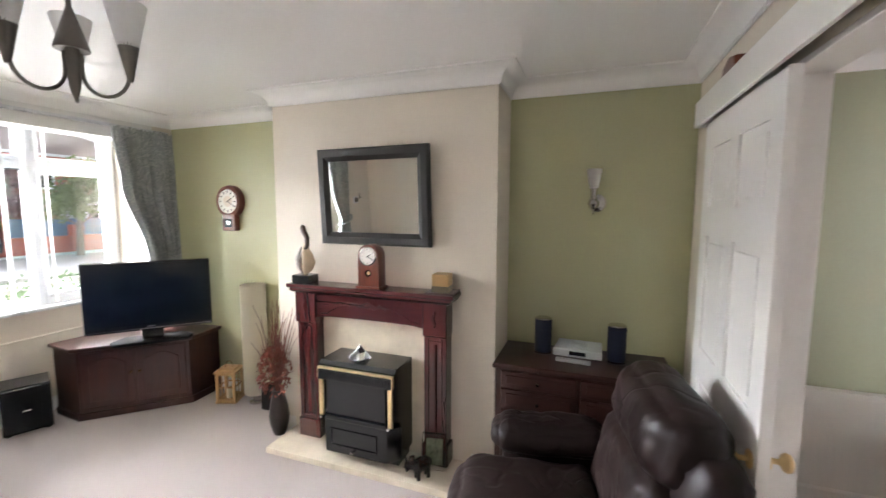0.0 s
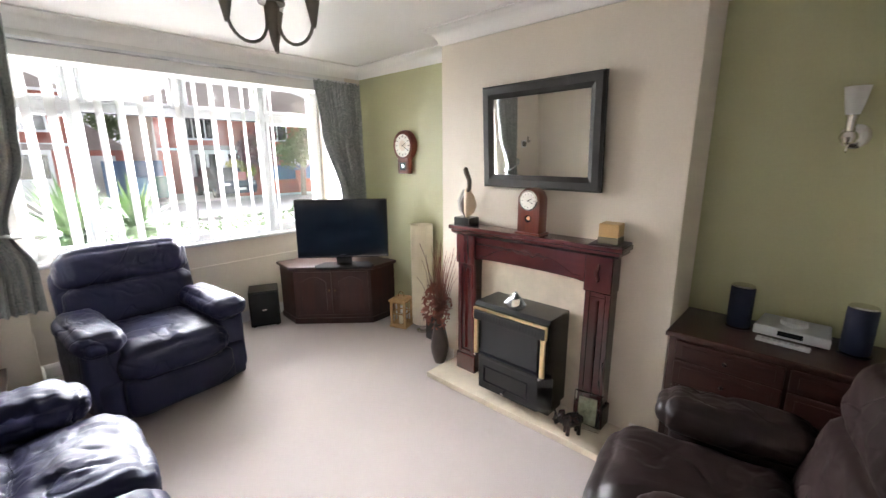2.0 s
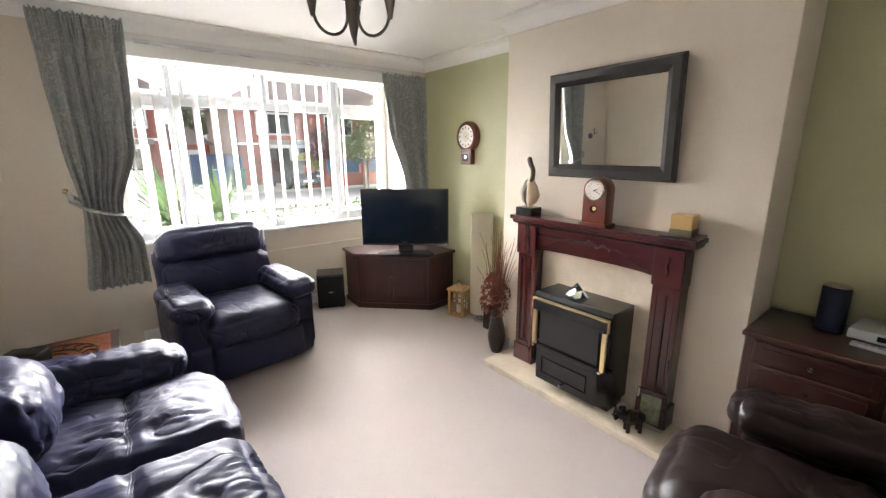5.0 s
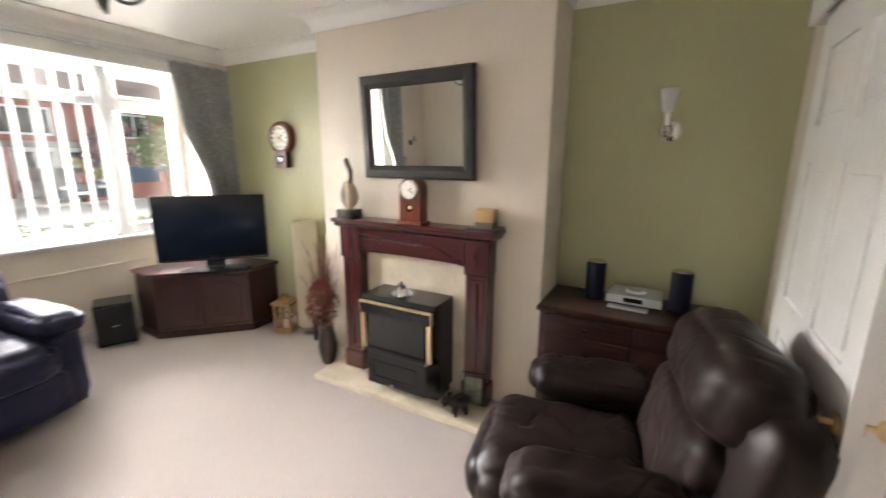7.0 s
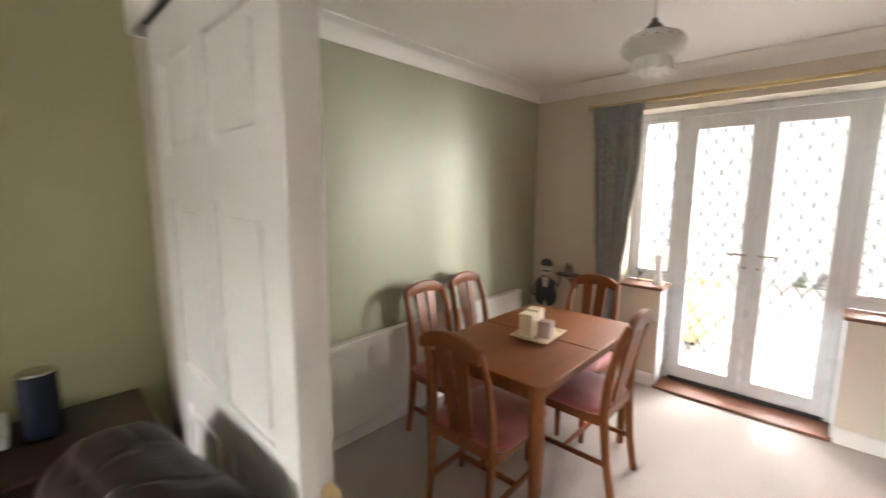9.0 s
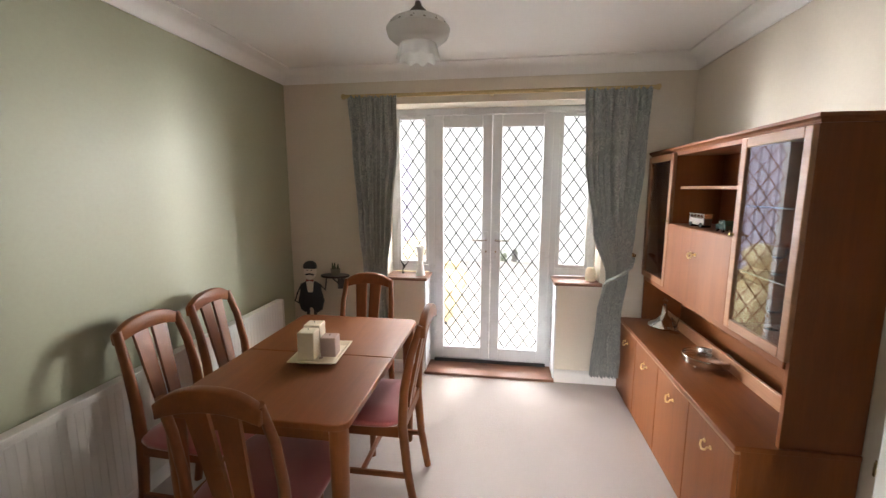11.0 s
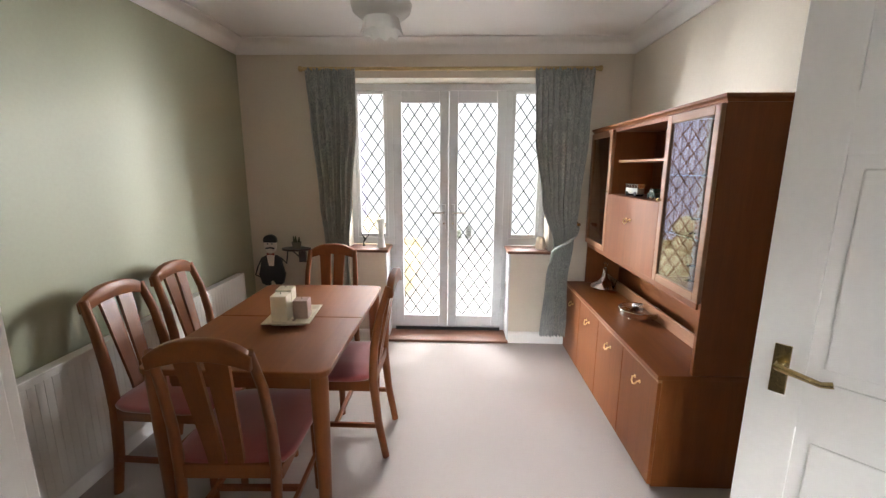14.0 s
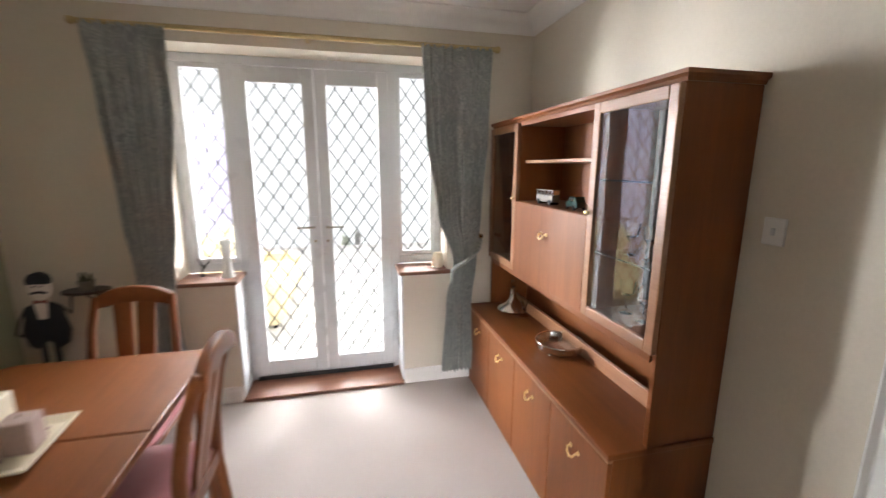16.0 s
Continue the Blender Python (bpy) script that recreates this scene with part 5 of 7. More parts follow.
# ---- ceiling light ----
ch = thing("chandelier", "pewter three-arm ceiling light with frosted conical glass shades", "ceiling light", pose(-1.313, 1.465, 0))
part("ceiling_rose", lathe(bmesh.new(), [(0, TOP), (0.055, TOP), (0.055, TOP - 0.01), (0.02, TOP - 0.035), (0, TOP - 0.035)], 24), M_pewter, ch, smooth=True)
part("stem", lathe(bmesh.new(), [(0, TOP - 0.03), (0.007, TOP - 0.03), (0.008, 2.27), (0.05, 2.135), (0.048, 2.13), (0.02, 2.135), (0.028, 2.10), (0.014, 2.0), (0.003, 1.965), (0, 1.962)], 20), M_pewter, ch, smooth=30)
for k in range(3):
    a = radians(150 + 120 * k)
    dx, dy = math.cos(a), math.sin(a)
    prof = [(0.025, 2.12)] + [(0.096 - 0.071 * math.cos(radians(q)), 2.06 - 0.078 * math.sin(radians(q))) for q in range(0, 181, 15)] + [(0.168, 2.075)]
    arm = part("arm", tube(bmesh.new(), [(dx * r, dy * r, z) for r, z in prof], 0.006, 8), M_pewter, ch, smooth=True)
    t = pose(dx * 0.17, dy * 0.17, 0)
    part("shade_holder", lathe(bmesh.new(), [(0, 2.035), (0.008, 2.035), (0.033, 2.16), (0.03, 2.16), (0, 2.06)], 20, t), M_pewter, arm, smooth=True)
    part("glass_shade", lathe(bmesh.new(), [(0.0, 2.15), (0.031, 2.15), (0.062, 2.29), (0.058, 2.29), (0.028, 2.155)], 24, t), M_opal, arm, "frosted glass", smooth=True)

# ---- upholstery ----
def armchair(m, mat, label, group, w=0.92, recline=12, front=0.40, pad=0.08, fold=1.0, seat=0.49):
    """A stuffed leather recliner facing +x in its own axes; y across, seat 0.46 high."""
    c = thing("armchair", label, "armchair", m, group)
    h = w / 2
    aw = 0.20
    part("base", cushion(bmesh.new(), (-0.42, -h + 0.04, 0.03), (seat - 0.09, h - 0.04, 0.30), 0.0, 0.004, 6, 1, round_=0.15), mat, c, smooth=80)
    part("seat", cushion(bmesh.new(), (-0.22, -h + aw - 0.035, 0.25), (seat, h - aw + 0.035, 0.475), 0.025, 0.010, 26, 3, round_=0.46, crease=0.011 * fold, run=(5, 13, 8)), mat, c, smooth=80)
    part("footrest", cushion(bmesh.new(), (seat - 0.19, -h + aw - 0.04, 0.06), (seat - 0.012, h - aw + 0.04, 0.30), 0.008, 0.005, 10, 4, round_=0.18, crease=0.004, run=(6, 6, 12)), mat, c, smooth=80)
    tilt = Matrix.Translation((-0.28, 0, 0.38)) @ Matrix.Rotation(radians(-recline), 4, "Y")
    back = part("backrest", cushion(bmesh.new(), (-0.15, -h + 0.06, -0.08), (0.02, h - 0.06, 0.50), 0.015, 0.006, 8, 6, tilt, 0.3), mat, c, smooth=80)
    part("lumbar_pad", cushion(bmesh.new(), (-0.06, -h + pad + 0.015, 0.0), (0.11, h - pad - 0.015, 0.345), 0.02, 0.006, 20, 8, tilt, 0.3, 0.009 * fold, (8, 5, 12)), mat, back, smooth=80)
    part("head_pad", cushion(bmesh.new(), (-0.13, -h + pad, 0.315), (0.12, h - pad, 0.595), 0.016, 0.008, 20, 9, tilt, 0.42, 0.009 * fold, (8, 5, 12)), mat, back, smooth=80)
    for s in (-1, 1):
        y0, y1 = sorted((s * h, s * (h - aw)))
        arm = part("arm", cushion(bmesh.new(), (-0.40, y0 + 0.01, 0.06), (front - 0.04, y1 - 0.01, 0.52), 0.01, 0.005, 8, 10 + s, round_=0.2), mat, c, smooth=80)
        part("arm_pad", cushion(bmesh.new(), (-0.26, y0 - 0.015, 0.465), (front + 0.01, y1 + 0.015, 0.605), 0.016, 0.008, 22, 13 + s, None, 0.5, 0.014 * fold, (13, 6, 6)), mat, arm, smooth=80)
    for x in (-0.34, seat - 0.19):
        for y in (-h + 0.12, h - 0.12):
            part("foot", lathe(bmesh.new(), [(0, 0), (0.022, 0), (0.026, 0.05), (0, 0.05)], 12, pose(x, y, 0)), M_black, c)
    return c


armchair(pose(-2.94, 1.21, 0, 0, 0, 6), M_navy, "navy-black leather recliner armchair in front of the bay window", "")
armchair(pose(0.245, 2.12, 0, 0, 0, 190), M_brown, "dark brown leather recliner armchair beside the sliding door", "", 0.88, 13, 0.24, 0.15, 0.7, 0.41)

from mathutils.bvhtree import BVHTree

sf = thing("sofa", "dark navy-black leather sofa with puffed arms against the wall", "sofa", pose(-1.28, 0.0, 0))
# x along the wall, y out from it
part("base", cushion(bmesh.new(), (-0.80, -0.24, 0.04), (0.80, 0.76, 0.30), 0.0, 0.004, 7, 21, round_=0.12), M_navy, sf, smooth=80)
for x0, x1, sd in ((-0.60, 0.0, 22), (0.0, 0.60, 23)):
    soft = cushion(bmesh.new(), (x0, -0.05, 0.24), (x1, 0.86, 0.475), 0.03, 0.016, 44, sd, round_=0.3, crease=0.017, run=(13, 5, 6), groove=(1, 0.22, 0.018))
    top = BVHTree.FromBMesh(soft)
    line = [top.ray_cast(Vector((x0 + 0.04 + (x1 - x0 - 0.08) * k / 24, 0.505 + 0.006 * math.sin(k * 0.7), 1.0)), Vector((0, 0, -1)))[0] for k in range(25)]
    seat = part("seat_cushion", soft, M_navy, sf, smooth=80)
    for off in (-0.005, 0.005):
        part("seam", tube(bmesh.new(), [(p.x, p.y + off, p.z + 0.001) for p in line if p], 0.0026, 5), M_navy, seat, smooth=True)
    part("back_cushion", cushion(bmesh.new(), (x0, -0.20, 0.40), (x1, 0.34, 0.845), 0.05, 0.018, 36, sd + 5, Matrix.Translation((0, 0.03, 0)) @ Matrix.Rotation(radians(8), 4, "X"), 0.45, 0.018, (9, 11, 6)), M_navy, sf, smooth=80)
for s in (-1, 1):
    x0, x1 = sorted((s * 0.58, s * 0.83))
    arm = part("arm", cushion(bmesh.new(), (x0 + 0.02, -0.22, 0.06), (x1 - 0.02, 0.68, 0.47), 0.01, 0.006, 8, 31 + s, round_=0.2), M_navy, sf, smooth=80)
    part("arm_pad", cushion(bmesh.new(), (x0 - 0.03, -0.12, 0.41), (x1 + 0.01, 0.74, 0.60), 0.03, 0.016, 40, 33 + s, None, 0.6, 0.022, (5, 17, 6)), M_navy, arm, smooth=80)
for x in (-0.72, 0.72):
    for y in (-0.16, 0.66):
        part("foot", lathe(bmesh.new(), [(0, 0), (0.022, 0), (0.026, 0.06), (0, 0.06)], 12, pose(x, y, 0)), M_black, sf)

# ---- side table behind the sofa arm ----
M_inlay = paint("carved_orange_brown_inlay", (0.30, 0.10, 0.04), 0.5, 0.5, 24, 60, 0.3)
st = thing("side_table", "small dark wooden side table with a carved patterned top", "side table", pose(-2.62, 0.24, 0) @ Matrix.Diagonal((1, 1, 0.84, 1)))
part("tabletop", bx((-0.30, -0.34, 0.47), (0.30, 0.26, 0.495), 0.005), M_darkwood, st)
part("carved_panel", bx((-0.255, -0.295, 0.4945), (0.255, 0.215, 0.499), 0.002), M_inlay, st)
bm = bmesh.new()
for r in (0.07, 0.12, 0.2):
    tube(bm, [(r * math.cos(a / 16 * math.pi), -0.04 + r * math.sin(a / 16 * math.pi), 0.5) for a in range(33)], 0.006, 6)
for k in range(16):
    a = k / 8 * math.pi
    tube(bm, [(0.125 * math.cos(a), -0.04 + 0.125 * math.sin(a), 0.5), (0.16 * math.cos(a + 0.15), -0.04 + 0.16 * math.sin(a + 0.15), 0.503), (0.195 * math.cos(a), -0.04 + 0.195 * math.sin(a), 0.5)], 0.007, 6)
tagged(part("carving", bm, M_darkwood, st), kind="stuff")
for x in (-0.27, 0.27):
    for y in (-0.31, 0.23):
        part("leg", lathe(bmesh.new(), [(0, 0), (0.014, 0), (0.02, 0.05), (0.014, 0.12), (0.022, 0.3), (0.02, 0.47), (0, 0.47)], 14, pose(x, y, 0)), M_darkwood, st, smooth=True)
rad = thing("table_radio", "small black clock radio on the side table", "radio", pose(-2.60, 0.11, 0.4265, 0, 0, 62))
part("body", bx((-0.09, -0.05, 0), (0.09, 0.05, 0.085), 0.012), M_black, rad)
part("grille", bx((-0.08, -0.053, 0.015), (0.02, -0.049, 0.07), 0.002), M_blackcloth, rad)
part("display", bx((0.03, -0.053, 0.025), (0.08, -0.049, 0.06), 0.002), M_blackgloss, rad)

th = thing("thermostat", "small grey wall thermostat on the cream wall", "thermostat", pose(WX, 0.055, 1.42, 0, 0, -90))
part("plate", bx((-0.05, 0.0, -0.05), (0.05, 0.012, 0.05), 0.004), M_pvc, th)
part("dial", lathe(bmesh.new(), [(0, 0.01), (0.036, 0.01), (0.034, 0.03), (0, 0.032)], 24, pose(0, 0, 0, -90, 0, 0)), M_pewter, th, smooth=True)
hk = thing("wall_hook", "small metal wall hook with a hanging tag", "hook", pose(WX, -0.05, 1.46, 0, 0, -90))
part("plate", bx((-0.012, 0.0, -0.03), (0.012, 0.006, 0.05), 0.002), M_pewter, hk)
part("peg", tube(bmesh.new(), [(0, 0.004, -0.01), (0, 0.03, -0.02), (0, 0.04, 0.0)], 0.005, 8), M_pewter, hk)

po = thing("wooden_ornament", "small dark brown wooden ornament on the door pelmet", "ornament", pose(0.845, 2.47, 2.12, 0, 0, 90) @ Matrix.Scale(1.5, 4))
part("body", prism(bmesh.new(), [(-0.06, 0), (0.06, 0), (0.045, 0.03), (0.0, 0.045), (-0.05, 0.035)], -0.015, 0.015, "y", 0.004), M_redwood, po)
part("rim", tube(bmesh.new(), [(-0.055, -0.016, 0.004), (0.055, -0.016, 0.004)], 0.003, 6), M_darkwood, po)

# ---- dining room ----
tb = thing("dining_table", "teak extending dining table with tapered round legs", "table", pose(1.87, 2.0, 0))
TL, TW = 1.10, 0.70


def rounded(x0, y0, x1, y1, r, n=5):
    return arc(x1 - r, y1 - r, r, 0, 90, n) + arc(x0 + r, y1 - r, r, 90, 180, n) + arc(x0 + r, y0 + r, r, 180, 270, n) + arc(x1 - r, y0 + r, r, 270, 360, n)


r = 0.045
near_leaf = [(TL / 2 - 0.001, 0), (TL / 2 - 0.001, TW)] + arc(r, TW - r, r, 90, 180, 5) + arc(r, r, r, 180, 270, 5)
far_leaf = [(TL / 2 + 0.001, TW), (TL / 2 + 0.001, 0)] + arc(TL - r, r, r, 270, 360, 5) + arc(TL - r, TW - r, r, 0, 90, 5)
for o in (near_leaf, far_leaf):
    part("tabletop", prism(bmesh.new(), o, 0.715, 0.74, "z", 0.005), M_teak, tb)
for lo, hi in (((0.09, 0.06), (TL - 0.09, 0.08)), ((0.09, TW - 0.08), (TL - 0.09, TW - 0.06)), ((0.07, 0.08), (0.09, TW - 0.08)), ((TL - 0.09, 0.08), (TL - 0.07, TW - 0.08))):
    part("apron", bx((*lo, 0.635), (*hi, 0.7155), 0.002), M_teak, tb)
for x in (0.045, TL - 0.045):
    for y in (0.045, TW - 0.045):
        part("leg", lathe(bmesh.new(), [(0, 0), (0.017, 0), (0.02, 0.01), (0.031, 0.5), (0.033, 0.69), (0.03, 0.715), (0, 0.715)], 20, pose(x, y, 0)), M_teak_v, tb, smooth=40)


def dining_chair(m):
    """Faces +x in its own axes; the back leans away."""
    c = thing("dining_chair", "teak dining chair with slatted back and dusty pink seat", "chair", m, "chairs round the dining table")
    part("seat", cushion(bmesh.new(), (-0.20, -0.195, 0.425), (0.235, 0.195, 0.475), 0.022, 0.003, 7, 3, round_=0.5), M_velvet, c, smooth=80)
    for y in (-0.17, 0.17):
        part("front_leg", lathe(bmesh.new(), [(0, 0), (0.015, 0), (0.022, 0.3), (0.021, 0.43), (0, 0.43)], 14, pose(0.195, y, 0)), M_teak_v, c, smooth=40)
        pts = [(-0.27, y * 0.95, 0.0), (-0.235, y * 0.96, 0.2), (-0.215, y * 0.97, 0.43), (-0.225, y * 0.97, 0.6), (-0.255, y * 0.95, 0.76), (-0.30, y * 0.88, 0.90)]
        part("back_leg", tube(bmesh.new(), pts, [0.019, 0.021, 0.024, 0.022, 0.02, 0.018], 10, 0.8), M_teak_v, c, smooth=60)
        part("side_rail", bx((-0.20, y - 0.011, 0.375), (0.185, y + 0.011, 0.428), 0.003), M_teak, c)
        part("stretcher", bx((-0.228, y - 0.008, 0.17), (0.19, y + 0.008, 0.195), 0.003), M_teak, c)
    part("front_rail", bx((0.183, -0.155, 0.375), (0.205, 0.155, 0.428), 0.003), M_teak, c)
    part("back_rail", bx((-0.228, -0.155, 0.40), (-0.205, 0.155, 0.455), 0.003), M_teak, c)
    part("cross_stretcher", bx((-0.03, -0.163, 0.172), (-0.01, 0.163, 0.194), 0.003), M_teak, c)
    # arched crest
    bm = bmesh.new()
    n = 16
    low, high = [], []
    for i in range(n + 1):
        u = -1 + 2 * i / n
        y = 0.163 * u
        high.append((y, 0.945 - 0.055 * abs(u) ** 2.6))
        low.append((y * 0.97, 0.875 - 0.03 * abs(u) ** 2))
    prism(bm, high + low[::-1], -0.017, 0.017, "x", 0.006, pose(-0.305, 0, 0) @ Matrix.Translation((0, 0, 0.0)) )
    part("crest_rail", bm, M_teak, c, smooth=50)
    for y in (-0.044, 0.044):
        bm = bmesh.new()
        rows = []
        for k in range(9):
            u = k / 8
            z = 0.45 + 0.44 * u
            x = -0.215 - 0.085 * u ** 1.6 - 0.012 * math.sin(math.pi * u)
            w = 0.027 + 0.01 * u
            yy = y * (0.75 + 0.35 * u)
            rows.append([bm.verts.new((x + dx, yy + dy, z)) for dx, dy in ((-0.007, -w), (0.007, -w), (0.007, w), (-0.007, w))])
        for a, b in zip(rows, rows[1:]):
            for j in range(4):
                bm.faces.new((a[j], a[(j + 1) % 4], b[(j + 1) % 4], b[j]))
        bm.faces.new(rows[0])
        bm.faces.new(rows[-1])
        part("back_slat", bm, M_teak_v, c, smooth=40)
    return c


first = dining_chair(pose(2.27, 2.79, 0, 0, 0, 268))
for x, y, rz in ((2.70, 2.80, 272), (1.985, 2.335, 2), (2.56, 2.165, 90), (2.955, 2.385, 180)):
    copy_thing(first, pose(x, y, 0, 0, 0, rz))

ty = thing("candle_tray", "cream square tray with candles and pebbles on the dining table", "tray", pose(2.39, 2.32, 0.74, 0, 0, 5) @ Matrix.Scale(0.88, 4))
bm = bmesh.new()
prism(bm, [(-0.10, -0.085), (0.10, -0.085), (0.10, 0.085), (-0.10, 0.085)], 0.0, 0.008, "z")
part("tray_foot", bm, paint("cream_glazed_ceramic", (0.72, 0.67, 0.54), 0.25, 0.02), ty)
bm = bmesh.new()
rings = [[bm.verts.new((x * a, y * b, z)) for x, y in ((-1, -1), (1, -1), (1, 1), (-1, 1))] for a, b, z in ((0.10, 0.09, 0.0085), (0.145, 0.12, 0.024), (0.145, 0.12, 0.029), (0.138, 0.113, 0.029), (0.11, 0.095, 0.015))]
for p, q in zip(rings, rings[1:]):
    for j in range(4):
        bm.faces.new((p[j], p[(j + 1) % 4], q[(j + 1) % 4], q[j]))
bm.faces.new(rings[0])
bm.faces.new(rings[-1])
part("tray_rim", bm, M_cwax, ty)
for x, y, s, h, mt, nm in ((-0.052, 0.045, 0.042, 0.14, M_cwax, "candle"), (0.036, 0.045, 0.042, 0.15, M_cwax, "candle"), (-0.01, -0.05, 0.039, 0.10, M_bwax, "brown_candle")):
    cn = part(nm, bx((x - s, y - s, 0.0155), (x + s, y + s, 0.0155 + h), 0.005), mt, ty)
    part("wick", tube(bmesh.new(), [(x, y, 0.0155 + h), (x + 0.002, y, 0.0155 + h + 0.009)], 0.0015, 5), M_black, cn)
rng = random.Random(3)
for k in range(26):
    x, y = rng.uniform(-0.1, 0.1), rng.choice((-1, 1)) * rng.uniform(0.0, 0.085)
    if any(abs(x - a) < 0.045 and abs(y - b) < 0.045 for a, b in ((-0.055, 0.045), (0.03, 0.045), (-0.01, -0.05))):
        continue
    s = rng.uniform(0.006, 0.011)
    bm = bmesh.new()
    bmesh.ops.create_icosphere(bm, subdivisions=1, radius=1, matrix=pose(x, y, 0.0155 + s * 0.6, 0, 0, rng.uniform(0, 180)) @ Matrix.Diagonal((s * 1.3, s, s * 0.6, 1)))
    part("pebble", bm, paint("pebble_grey", (0.4, 0.36, 0.32), 0.5) if k == 0 else bpy.data.materials["pebble_grey"] if "pebble_grey" in bpy.data.materials else M_bwax, ty, smooth=True)

# ---- wall unit ----
du = thing("wall_unit", "long teak wall unit with low cupboards and a glazed upper cabinet", "wall unit", pose(0, 0, 0))
X0, X1, Y0, YF, YH = 2.242, 3.785, DS + 0.003, 0.652, 0.53
CZ = 0.56
part("base_carcass", bx((X0, Y0, 0.0), (X1, YF - 0.018, CZ - 0.022), 0.002), M_teak_v, du)
part("counter", bx((X0 - 0.004, Y0, CZ - 0.022), (X1 + 0.004, YF + 0.006, CZ), 0.004), M_teak, du)
bm = bmesh.new()
box(bm, (X0 + 0.001, YF - 0.019, CZ - 0.036), (X1 - 0.001, YF + 0.001, CZ - 0.0225), 0.003)
part("edge_moulding", bm, M_teak_light, du)


def drop_pull(bm_at, parent):
    x, y, z = bm_at
    h = part("handle", tube(bmesh.new(), [(x - 0.026, y, z), (x - 0.026, y + 0.014, z), (x - 0.018, y + 0.02, z - 0.016), (x, y + 0.022, z - 0.024), (x + 0.018, y + 0.02, z - 0.016), (x + 0.026, y + 0.014, z), (x + 0.026, y, z)], 0.0042, 8), M_brass, parent, "brass drop handle", smooth=True)
    bm = bmesh.new()
    for s in (-1, 1):
        lathe(bm, [(0, 0), (0.009, 0), (0.009, 0.003), (0, 0.004)], 12, pose(x + s * 0.026, y, z, -90, 0, 0))
    part("handle_rose", bm, M_brass, h)


step = (X1 - X0) / 4
for k in range(4):
    x0, x1 = X0 + k * step + 0.002, X0 + (k + 1) * step - 0.002
    d = part("cupboard_door", bx((x0, YF - 0.018, 0.012), (x1, YF, CZ - 0.038), 0.0025), M_teak_v, du)
    drop_pull(((x0 + x1) / 2, YF, 0.44), d)
# upper cabinet
UZ, UT = 0.885, 1.737
part("end_panel", bx((X0 + 0.003, Y0, CZ + 0.001), (X0 + 0.023, YH - 0.02, UT - 0.03), 0.002), M_teak_v, du)
part("end_panel", bx((X1 - 0.023, Y0, CZ + 0.001), (X1 - 0.003, YH - 0.02, UT - 0.03), 0.002), M_teak_v, du)
part("back_panel", bx((X0 + 0.023, Y0, CZ + 0.001), (X1 - 0.023, Y0 + 0.008, UT - 0.03)), M_teak, du)
part("cabinet_floor", bx((X0 + 0.023, Y0 + 0.008, UZ), (X1 - 0.023, YH - 0.02, UZ + 0.02)), M_teak, du)
part("cabinet_roof", bx((X0 + 0.023, Y0 + 0.008, UT - 0.05), (X1 - 0.023, YH - 0.02, UT - 0.03)), M_teak, du)
part("cornice", sweep(bmesh.new(), [(X0 + 0.003, Y0), (X0 + 0.003, YH - 0.02), (X1 - 0.003, YH - 0.02), (X1 - 0.003, Y0)], [(-0.02, UT - 0.03), (0.004, UT - 0.03), (0.008, UT - 0.02), (0.018, UT - 0.012), (0.018, UT), (-0.02, UT)]), M_teak, du)
part("cabinet_top", bx((X0 + 0.02, Y0, UT - 0.0295), (X1 - 0.02, YH - 0.035, UT - 0.004)), M_teak, du)
part("lower_shelf_edge", bx((X0 + 0.023, YH - 0.03, UZ - 0.03), (X1 - 0.023, YH - 0.012, UZ), 0.003), M_teak, du)
part("back_lip", bx((X0 + 0.023, Y0 + 0.09, CZ + 0.0), (X1 - 0.023, Y0 + 0.105, CZ + 0.07), 0.002), M_teak_light, du)
DX1, DX2 = 2.655, 3.37
for x in (DX1, DX2):
    part("divider", bx((x - 0.009, Y0 + 0.008, UZ + 0.02), (x + 0.009, YH - 0.02, UT - 0.05)), M_teak_v, du)
part("shelf", bx((DX1 + 0.009, Y0 + 0.008, 1.492), (DX2 - 0.009, YH - 0.05, 1.508), 0.002), M_teak_light, du)
part("shelf", bx((DX1 + 0.009, Y0 + 0.008, 1.27), (DX2 - 0.009, YH - 0.022, 1.288), 0.002), M_teak, du)
flap = part("flap", bx((DX1 + 0.004, YH - 0.02, UZ + 0.003), (DX2 - 0.004, YH - 0.002, 1.286), 0.0025), M_teak_v, du)
drop_pull(((DX1 + DX2) / 2, YH - 0.002, 1.155), flap)
